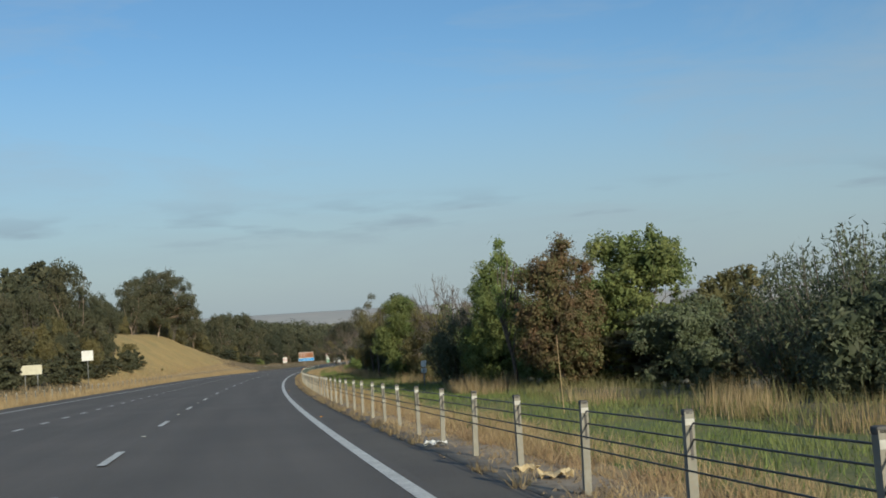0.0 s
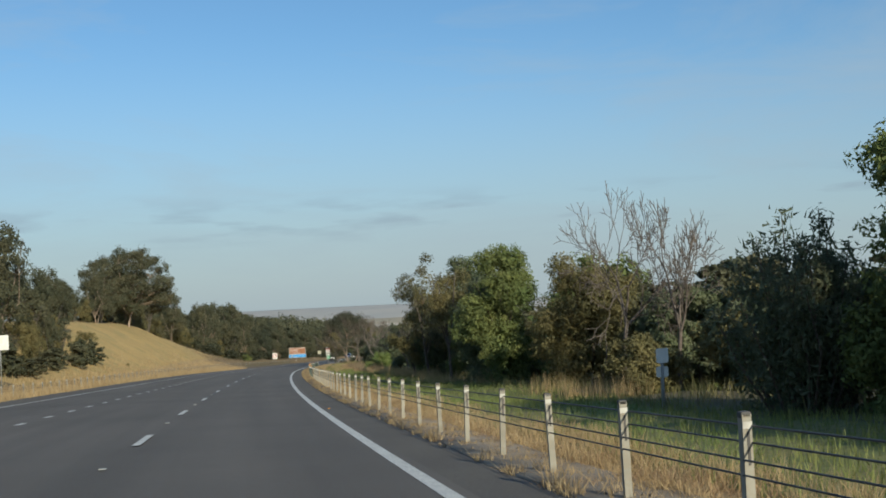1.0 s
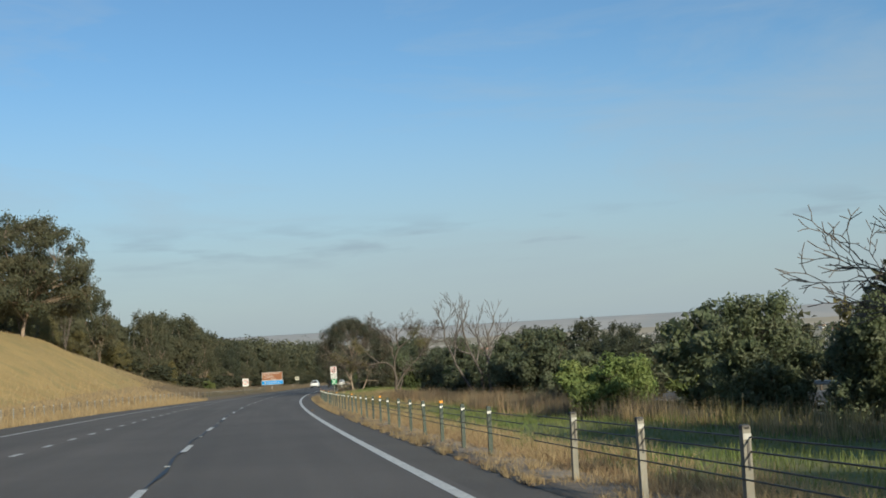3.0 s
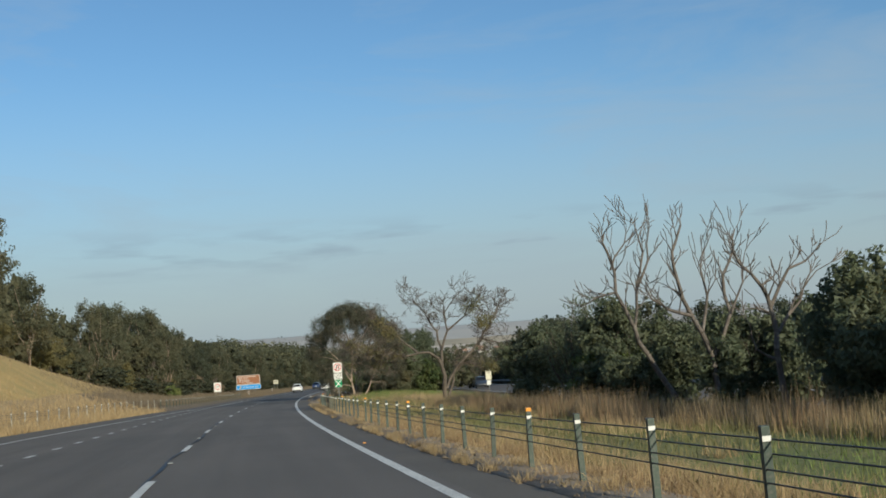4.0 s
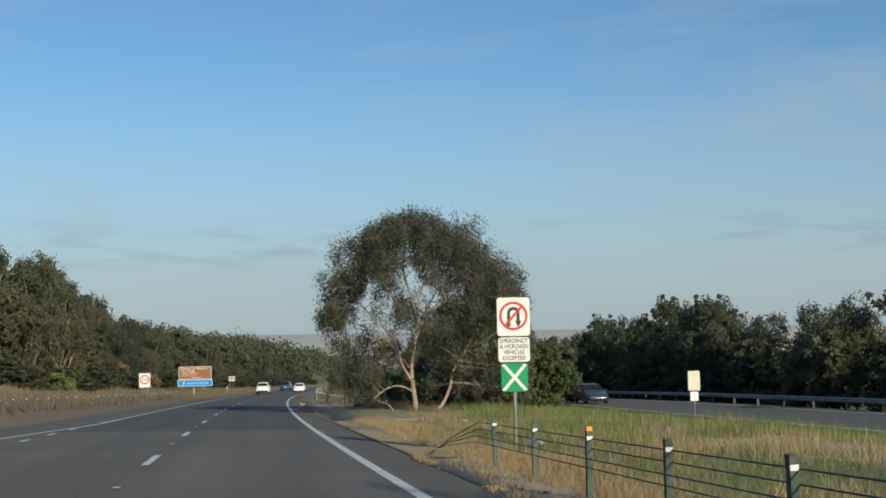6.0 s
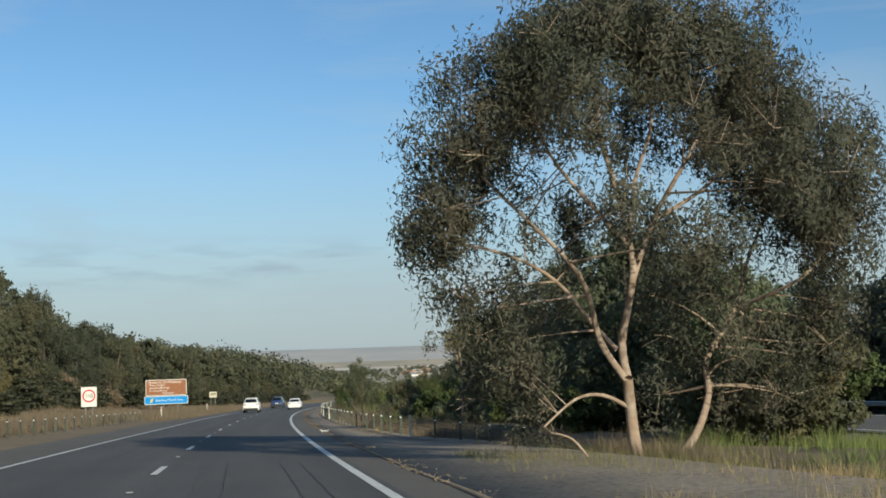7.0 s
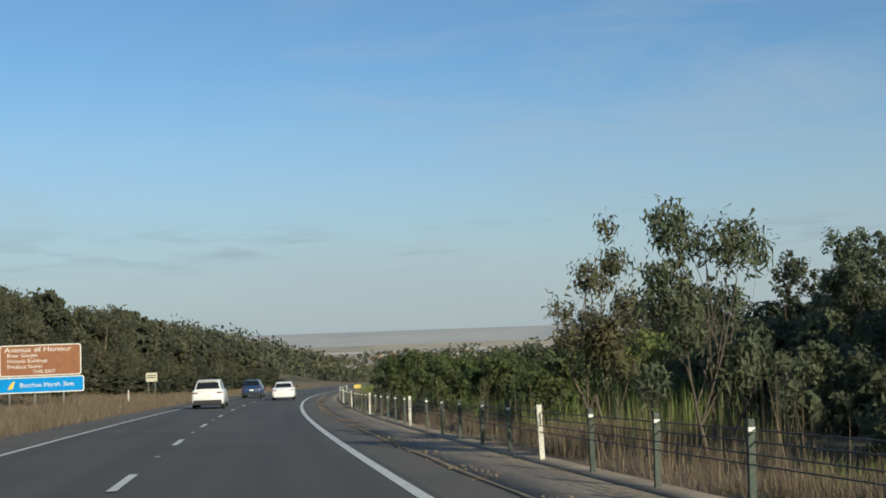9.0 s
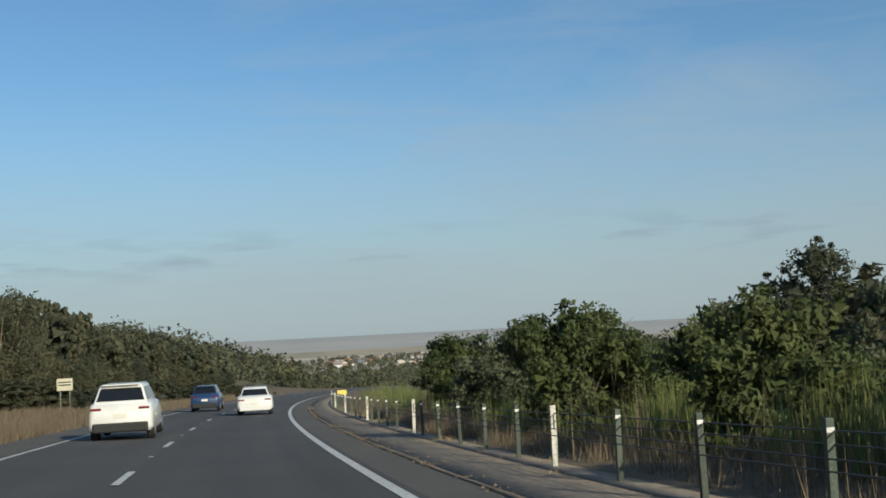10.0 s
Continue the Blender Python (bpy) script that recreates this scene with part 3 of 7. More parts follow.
# ---- cable barriers ----
def post_mesh(name, height, mat, deep=0.03, wide=0.066):
    """A folded steel post with a plastic cap and a slot; x across the road."""
    bm = bmesh.new()
    t = 0.012
    box(bm, 0, -deep, height / 2 - 0.15, wide, t, height + 0.3)
    box(bm, -wide / 2 + t / 2, 0, height / 2 - 0.15, t, deep * 2, height + 0.3)
    box(bm, wide / 2 - t / 2, 0, height / 2 - 0.15, t, deep * 2, height + 0.3)
    m = bpy.data.meshes.new(name)
    bm.to_mesh(m)
    bm.free()
    m.materials.append(mat)
    return m


def small_box(name, mat, *dims):
    bm = bmesh.new()
    box(bm, *dims)
    m = bpy.data.meshes.new(name)
    bm.to_mesh(m)
    bm.free()
    m.materials.append(mat)
    return m


POST_H1, POST_H2 = 0.79, 0.78
post_pale = post_mesh("post", POST_H1, GALV)
post_green = post_mesh("post", POST_H2, GREEN_STEEL)
post_white = post_mesh("post", POST_H2 + 0.03, WHITE_POST, wide=0.08)
cap_dark = small_box("cap", BLACK_PLASTIC, 0, 0, POST_H1 - 0.005, 0.074, 0.072, 0.045, 0.012)
band_pale = small_box("band", DULL_BAND, 0, -0.038, POST_H1 - 0.07, 0.068, 0.006, 0.045)
slot_dark = small_box("slot", BLACK_PLASTIC, 0.004, -0.0385, POST_H1 - 0.22, 0.018, 0.006, 0.22)
cap_green = small_box("cap", GREEN_STEEL, 0, 0, POST_H2 + 0.0, 0.071, 0.068, 0.03, 0.008)
band_green = small_box("band", REFLECT_WHITE, 0, -0.038, POST_H2 - 0.08, 0.068, 0.006, 0.042)
cap_orange = small_box("cap", REFLECT_ORANGE, 0, 0, POST_H2 + 0.02, 0.074, 0.07, 0.055, 0.008)


def cable_mesh(s, d, h, r=0.008, sides=5):
    """A rope along the road; s, d, h arrays."""
    s, d, h = np.broadcast_arrays(np.asarray(s, float), d, h)
    th = heading(s)
    c = place(s, d, h)
    side = np.stack([np.cos(th), -np.sin(th), 0 * th], -1)
    up = np.array([0, 0, 1.0])
    ring = [c + r * (math.cos(a) * side + math.sin(a) * up) for a in np.arange(sides) * 2 * math.pi / sides]
    v = np.stack(ring, 1).reshape(-1, 3)
    i = np.arange(len(s) - 1)[:, None] * sides
    f = np.concatenate([np.concatenate([i + a, i + (a + 1) % sides, i + (a + 1) % sides + sides, i + a + sides], 1) for a in range(sides)])
    return raw_mesh("cable", v, f, True)


def post_at(barrier, s, d, kind, rng, base=0.0):
    lean = pose(0, 0, 0, rng.uniform(-1.5, 1.5), rng.uniform(-1.8, 1.8), rng.uniform(-4, 4))
    ob = new("post", {"pale": post_pale, "green": post_green, "orange": post_green, "white": post_white}[kind])
    ob.parent = barrier
    ob.matrix_basis = spot(s, d, base) @ lean
    extra = {"pale": (("cap", cap_dark), ("band", band_pale), ("slot", slot_dark)), "green": (("cap", cap_green), ("band", band_green)), "orange": (("cap", cap_orange), ("band", band_green)), "white": (("slot", slot_dark),)}[kind]
    for name, data in extra:
        e = new(name, data)
        e.parent = ob


CABLE_H = (0.69, 0.58, 0.47, 0.37)
RAIL_S = [-40, 20, 60, 100, 165, 225, 256, 264, 276, 290, 310, 330, 440]
RAIL_D = [1.35, 1.35, 1.40, 1.50, 1.65, 1.8, 6.0, 5.2, 3.5, 3.05, 2.75, 2.7, 2.7]
RAIL_H = [0.05, 0.05, 0.04, 0.02, -0.01, 0.0, -0.3, -0.3, -0.04, 0.0, 0.08, 0.1, 0.1]


def rail_line(s):
    return np.interp(s, RAIL_S, RAIL_D)


def rail_base(s):
    return np.interp(s, RAIL_S, RAIL_H)


rng = random.Random(5)
barrier = thing("cable_barrier", label="four-rope cable barrier on pale steel posts beside the median", category="barrier")
for k in range(64):
    s = 10.38 + 2.54 * (k - 17)
    if s < 117:
        post_at(barrier, s, float(rail_line(s)), "pale", rng, float(rail_base(s)))
s_b = np.arange(-36, 117.5, 1.27)
for h in CABLE_H:
    hang("cable", cable_mesh(s_b, rail_line(s_b) + (0.03 if h > 0.5 else -0.03), h + 0.02 + rail_base(s_b)), CABLE, barrier)
barrier = thing("cable_barrier", label="four-rope cable barrier on dark green posts with white bands", category="barrier")
for k in range(-12, 28):
    s = 150.4 + 2.56 * k + (-0.5 if k == 10 else 0.4 if k == 11 else 0.0)
    if s < 222:
        post_at(barrier, s, float(rail_line(s)), "orange" if k % 5 == 0 else "green", rng, float(rail_base(s)))
s_b = np.r_[np.arange(117.3, 221, 1.25), 221, 222.5, 224, 226]
for h in CABLE_H:
    hh = np.interp(s_b, [221, 226], [h, 0.03]) + rail_base(s_b)
    hang("cable", cable_mesh(s_b, rail_line(s_b) + (0.03 if h > 0.5 else -0.03), hh), CABLE, barrier)
barrier = thing("cable_barrier", label="cable barrier of dark and white posts along the bend", category="barrier")
WHITE_AT = (276.2, 321.1, 338.0, 353.0, 367.5, 381.0, 395.0, 409.0, 423.0, 437.0)
s = 265.2
while s < 440:
    white = min(WHITE_AT, key=lambda w: abs(s - w))
    is_white = abs(s - white) < 1.3
    at_s = white if is_white else s
    post_at(barrier, at_s, float(rail_line(at_s)), "white" if is_white else "green", rng, float(rail_base(at_s)))
    s += 2.65
s_b = np.r_[257.5, 259, 261, 263, np.arange(264, 440, 1.325)]
for h in CABLE_H:
    hh = np.interp(s_b, [257.5, 263], [0.03, h]) + rail_base(s_b)
    hang("cable", cable_mesh(s_b, rail_line(s_b) + (0.03 if h > 0.5 else -0.03), hh), CABLE, barrier)
barrier = thing("cable_barrier", label="cable barrier on short posts along the dry grass verge", category="barrier")
s = 58.0
while s < 331:
    d = float(left_line(s)) - 4.4
    post_at(barrier, s, d, "pale" if s < 240 else "green", rng, float(rises(s, d)) - 0.02)
    s += 2.6
s_b = np.arange(56, 332, 2.6)
for h in CABLE_H[:3]:
    hang("cable", cable_mesh(s_b, left_line(s_b) - 4.4, h + rises(s_b, left_line(s_b) - 4.4) - 0.02), CABLE, barrier)

# steel guard rail along the far side of the opposite road
rail = thing("guard_rail", label="grey steel guard rail beyond the opposite carriageway", category="guard rail")
s_r = np.arange(150, 420, 4.0)
prof = [(-0.03, 0.70), (0.03, 0.64), (-0.02, 0.58), (0.03, 0.52), (-0.03, 0.44)]
v = np.stack([place(s_r, 29.3 - a, rises(s_r, 29.3) + b) for a, b in prof], 1).reshape(-1, 3)
i = np.arange(len(s_r) - 1)[:, None] * len(prof)
f = np.concatenate([np.concatenate([i + a, i + a + 1, i + a + 1 + len(prof), i + a + len(prof)], 1) for a in range(len(prof) - 1)])
hang("beam", raw_mesh("beam", v, f), SIGN_GREY, rail)
rail_post = small_box("post", BARK_DARK, 0, 0, 0.2, 0.12, 0.12, 1.0)
for s in np.arange(150, 420, 4.0):
    ob = new("post", rail_post)
    ob.parent = rail
    ob.matrix_basis = spot(float(s), 29.45, float(rises(s, 29.45)))


# ---- signs ----
def words(text, size, mat, parent, at, align="CENTER", squash=1.0):
    cu = bpy.data.curves.new("lettering", "FONT")
    cu.body, cu.size, cu.align_x, cu.align_y, cu.extrude = text, size, align, "CENTER", 0.0015
    ob = bpy.data.objects.new("lettering", cu)
    scene.collection.objects.link(ob)
    bpy.context.view_layer.update()
    data = bpy.data.meshes.new_from_object(ob.evaluated_get(bpy.context.evaluated_depsgraph_get()))
    bpy.data.objects.remove(ob)
    data.materials.clear()
    at = Matrix.Translation(at) @ pose(0, 0, 0, 90) @ Matrix.Diagonal((squash, 1, 1, 1))
    # one part for each character
    co = np.array([v.co[:] for v in data.vertices])
    root = list(range(len(co)))

    def find(i):
        while root[i] != i:
            root[i] = root[root[i]]
            i = root[i]
        return i

    for e in data.edges:
        root[find(e.vertices[0])] = find(e.vertices[1])
    owner = np.array([find(i) for i in range(len(co))])
    spans = sorted((co[owner == r, 0].min(), co[owner == r, 0].max()) for r in set(owner))
    marks_ = []
    for lo, hi in spans:
        if marks_ and lo < marks_[-1][1]:
            marks_[-1][1] = max(hi, marks_[-1][1])
        else:
            marks_.append([lo, hi])
    polys = [tuple(p.vertices) for p in data.polygons]
    for lo, hi in marks_:
        mine = [p for p in polys if lo <= co[p[0], 0] <= hi]
        ids = sorted({i for p in mine for i in p})
        back = {i: k for k, i in enumerate(ids)}
        letter = bpy.data.meshes.new("letter")
        letter.from_pydata(co[ids].tolist(), [], [[back[i] for i in p] for p in mine])
        hang("letter", letter, mat, parent, at=at)
    bpy.data.meshes.remove(data)


def panel(name, w, h, cx, cz, y, mat, parent, label="", thick=0.004, bevel=0.04):
    """A flat board with rounded corners that faces -y."""
    bm = bmesh.new()
    r = min(bevel, w / 3, h / 3)
    pts = []
    for qx, qz, a0 in ((1, 1, 0), (-1, 1, 90), (-1, -1, 180), (1, -1, 270)):
        for a in (0, 30, 60, 90):
            t = radians(a0 + a)
            pts.append((cx + qx * (w / 2 - r) + r * math.cos(t), cz + qz * (h / 2 - r) + r * math.sin(t)))
    front = [bm.verts.new((x, y, z)) for x, z in pts]
    back = [bm.verts.new((x, y + thick, z)) for x, z in pts]
    bm.faces.new(front)
    bm.faces.new(back[::-1])
    for k in range(len(pts)):
        bm.faces.new((front[k], back[k], back[(k + 1) % len(pts)], front[(k + 1) % len(pts)]))
    bmesh.ops.recalc_face_normals(bm, faces=bm.faces)
    return part(name, bm, mat, parent, label)


def ring(r0, r1, cx, cz, y, mat, parent, name="ring"):
    bm = bmesh.new()
    n = 40
    vs = [[bm.verts.new((cx + r * math.cos(2 * math.pi * k / n), y, cz + r * math.sin(2 * math.pi * k / n))) for k in range(n)] for r in (r0, r1)]
    for k in range(n):
        bm.faces.new((vs[0][k], vs[1][k], vs[1][(k + 1) % n], vs[0][(k + 1) % n]))
    return part(name, bm, mat, parent)


def pole(x, z0, z1, parent, r=0.03, y=0.03, mat=None):
    bm = bmesh.new()
    rod(bm, (x, y, z0), (x, y, z1), r, sides=10)
    part("pole", bm, mat or SIGN_GREY, parent, smooth=True)


# no-U-turn sign at the crossover
sign = thing("road_sign", spot(224.4, 3.23, -0.38, -7) @ Matrix.Diagonal((1.38, 1.38, 1.38, 1)), "white no-U-turn sign over text plate and green cross plate", "road sign")
pole(0.0, -0.3, 2.4, sign, 0.025)
panel("plate", 0.47, 0.55, 0, 2.2, -0.01, SIGN_WHITE, sign, "white plate with a red ring")
ring(0.17, 0.205, 0, 2.21, -0.0125, SIGN_RED, sign)
bm = bmesh.new()
for k in range(12):
    a0, a1 = radians(180 - 15 * k), radians(165 - 15 * k)
    q = [bm.verts.new((0.0 + r * math.cos(a), -0.0115, 2.25 + r * math.sin(a))) for r, a in ((0.045, a0), (0.09, a0), (0.09, a1), (0.045, a1))]
    bm.faces.new(q)
for x0, x1, z0, z1 in ((-0.09, -0.045, 2.06, 2.25), (0.045, 0.09, 2.12, 2.25)):
    bm.faces.new([bm.verts.new((x, -0.0115, z)) for x, z in ((x0, z0), (x1, z0), (x1, z1), (x0, z1))])
bm.faces.new([bm.verts.new((x, -0.0115, z)) for x, z in ((0.02, 2.14), (0.0675, 2.05), (0.115, 2.14))])
part("arrow", bm, SIGN_BLACK, sign)
bm = bmesh.new()
bm.faces.new([bm.verts.new((x, -0.0135, z)) for x, z in ((-0.14, 2.08), (-0.115, 2.055), (0.14, 2.34), (0.115, 2.365))])
part("bar", bm, SIGN_RED, sign)
panel("plate", 0.47, 0.37, 0, 1.73, -0.01, SIGN_BLACK, sign, "black rim of the text plate")
panel("plate", 0.45, 0.35, 0, 1.73, -0.0125, SIGN_WHITE, sign, "white text plate")
for k, line in enumerate(("EMERGENCY", "& VICROADS", "VEHICLES", "EXCEPTED")):
    words(line, 0.082, SIGN_BLACK, sign, (0, -0.0165, 1.855 - 0.082 * k), squash=0.85)
panel("plate", 0.38, 0.40, 0, 1.335, -0.01, SIGN_GREEN, sign, "green plate with a white cross")
bm = bmesh.new()
for sgn in (1, -1):
    bm.faces.new([bm.verts.new((sgn * x, -0.0125 - 0.0015 * sgn, z)) for x, z in ((-0.185, 1.155), (-0.135, 1.145), (0.185, 1.515), (0.135, 1.525))])
part("cross", bm, SIGN_WHITE, sign)

# brown tourist board and blue board
sign = thing("road_sign", spot(373.7, -14.9, 0.05, 2), "brown tourist board over a blue town board on three posts", "road sign")
for x in (-1.75, -0.35, 1.25):
    pole(x, -0.9, 3.9, sign, 0.05, 0.08)
panel("board", 4.55, 1.80, 0, 3.2, 0.0, SIGN_WHITE, sign, "white rim of the brown board", 0.02, 0.14)
panel("board", 4.43, 1.68, 0, 3.2, -0.004, SIGN_BROWN, sign, "brown board", 0.004, 0.11)
for k, (line, size, x, al) in enumerate((("Avenue of Honour", 0.40, -2.0, "LEFT"), ("River Gorges", 0.30, -1.85, "LEFT"), ("Historic Buildings", 0.30, -1.85, "LEFT"), ("Produce Stores", 0.30, -1.85, "LEFT"), ("THIS EXIT", 0.28, 0.2, "CENTER"))):
    words(line, size, SIGN_WHITE, sign, (x, -0.0075, 3.82 - 0.32 * k), al, 1.22 if k == 0 else 1.05)
panel("board", 4.85, 0.92, 0.0, 1.79, 0.0, SIGN_WHITE, sign, "white rim of the blue board", 0.02, 0.12)
panel("board", 4.73, 0.80, 0.0, 1.79, -0.004, SIGN_BLUE, sign, "bright blue board", 0.004, 0.1)
words("Bacchus Marsh 3km", 0.36, SIGN_WHITE, sign, (0.35, -0.0075, 1.78), squash=1.05)
bm = bmesh.new()
bm.faces.new([bm.verts.new((x, -0.0075, z)) for x, z in ((-1.85, 1.55), (-1.55, 1.6), (-1.42, 2.05), (-1.62, 1.95), (-1.72, 1.8))])
part("symbol", bm, SIGN_YELLOW, sign, "yellow and white symbol")

# 110 speed sign
sign = thing("speed_sign", spot(324.3, -14.4, 0.35, 0), "white speed limit sign with a red ring", "road sign")
pole(-0.25, -0.8, 2.2, sign, 0.035, 0.05)
pole(0.25, -0.8, 2.2, sign, 0.035, 0.05)
panel("plate", 1.1, 1.42, 0, 1.75, 0.0, SIGN_WHITE, sign)
ring(0.36, 0.46, 0, 1.82, -0.003, SIGN_RED, sign)
words("110", 0.42, SIGN_BLACK, sign, (0, -0.004, 1.82), squash=0.9)


def board(s, d, h, w, hh, mat, label, turn=0, legs=(0.0,), base=-0.6):
    sg = thing("road_sign", spot(s, d, h, turn), label, "road sign")
    for x in legs:
        pole(x * w, base, hh * 0.4, sg, 0.03, 0.04)
    panel("plate", w, hh, 0, 0, 0.0, mat, sg)
    return sg


def lines_of_bars(sg, w, rows, y=-0.004):
    for k in range(rows):
        bm = bmesh.new()
        z = 0.12 - 0.2 * k
        bm.faces.new([bm.verts.new((x, y, zz)) for x, zz in ((-w * 0.4, z), (w * 0.4, z), (w * 0.4, z + 0.09), (-w * 0.4, z + 0.09))])
        part("bar", bm, SIGN_BLACK, sg)


e_board = board(427.5, -17.0, 2.65, 1.15, 0.9, SIGN_CREAM, "cream rectangular board on two posts in the grass", 0, (-0.3, 0.3), -2.6)
lines_of_bars(e_board, 1.15, 2)
board(105.0, -16.5, 3.4, 0.95, 0.85, SIGN_WHITE, "pale square sign on a slim pole", 0, (0.0,), -2.9)
board(94.8, -19.0, 2.6, 1.6, 0.72, SIGN_CREAM, "wide cream sign between two posts", 0, (-0.3, 0.28), -2.2)
board(57.0, 6.6, 0.95, 0.26, 0.3, SIGN_WHITE, "small white marker plate in the bushes", 0, (0.0,), -1.2)
board(57.05, 6.6, 0.62, 0.26, 0.22, SIGN_WHITE, "small white marker plate in the bushes", 0, (0.0,), -0.8)
marker = board(259.0, 19.9, 0.85, 0.62, 0.98, SIGN_CREAM, "cream marker board over a white plate beside the opposite road", 0, (0.0,), -2.3)
panel("plate", 0.42, 0.46, 0, -0.78, 0.0, SIGN_WHITE, marker, "small white plate")
dia = thing("road_sign", spot(302.0, 25.0, -0.2, 0), "small yellow diamond sign beyond the median", "road sign")
pole(0, -1.4, 0.1, dia, 0.025, 0.03)
part("plate", box(bmesh.new(), 0, 0, 0, 0.42, 0.01, 0.42), SIGN_YELLOW, dia, at=pose(0, 0, 0, 0, 45, 0))
far_dia = thing("road_sign", spot(452.0, 3.4, 0.6, 10), "yellow bend marker board at the outside of the bend", "road sign")
pole(0, -0.8, 0.2, far_dia, 0.03, 0.03)
panel("plate", 0.9, 0.45, 0, 0, 0, SIGN_YELLOW, far_dia)

# roadside marker post
for s, d in ((386.0, -11.8), (343.0, -11.4)):
    mk = thing("marker_post", spot(s, d, rises(s, d)), "slim white roadside marker post in dry grass", "marker post", "roadside marker posts")
    part("post", box(bmesh.new(), 0, 0, 0.45, 0.1, 0.02, 1.1, 0.008), WHITE_POST, mk)
    part("reflector", box(bmesh.new(), 0, -0.012, 0.85, 0.05, 0.006, 0.1), SIGN_RED, mk)


# ---- cars ----
def loft(bm, rings, close=True):
    loops = [[bm.verts.new(p) for p in r] for r in rings]
    n = len(loops[0])
    for a, b in zip(loops[:-1], loops[1:]):
        for i in range(n):
            bm.faces.new((a[i], a[(i + 1) % n], b[(i + 1) % n], b[i]))
    if close:
        bm.faces.new(loops[0][::-1])
        bm.faces.new(loops[-1])
    bmesh.ops.recalc_face_normals(bm, faces=bm.faces)
    return bm


def wheel(parent, x, y, r=0.34):
    bm = bmesh.new()
    bmesh.ops.create_cone(bm, cap_ends=True, segments=24, radius1=r, radius2=r, depth=0.22, matrix=pose(x, y, r, 0, 90, 0))
    bmesh.ops.bevel(bm, geom=[e for e in bm.edges if len(e.link_faces) == 2 and e.calc_face_angle(0) > 1], offset=0.035, segments=2, affect="EDGES")
    tyre = part("wheel", bm, TYRE, parent, "black tyre", smooth=False)
    bm = bmesh.new()
    bmesh.ops.create_cone(bm, cap_ends=True, segments=16, radius1=r * 0.62, radius2=r * 0.55, depth=0.03, matrix=pose(x + math.copysign(0.115, x), y, r, 0, 90 if x > 0 else -90, 0))
    part("rim", bm, RIM, tyre)


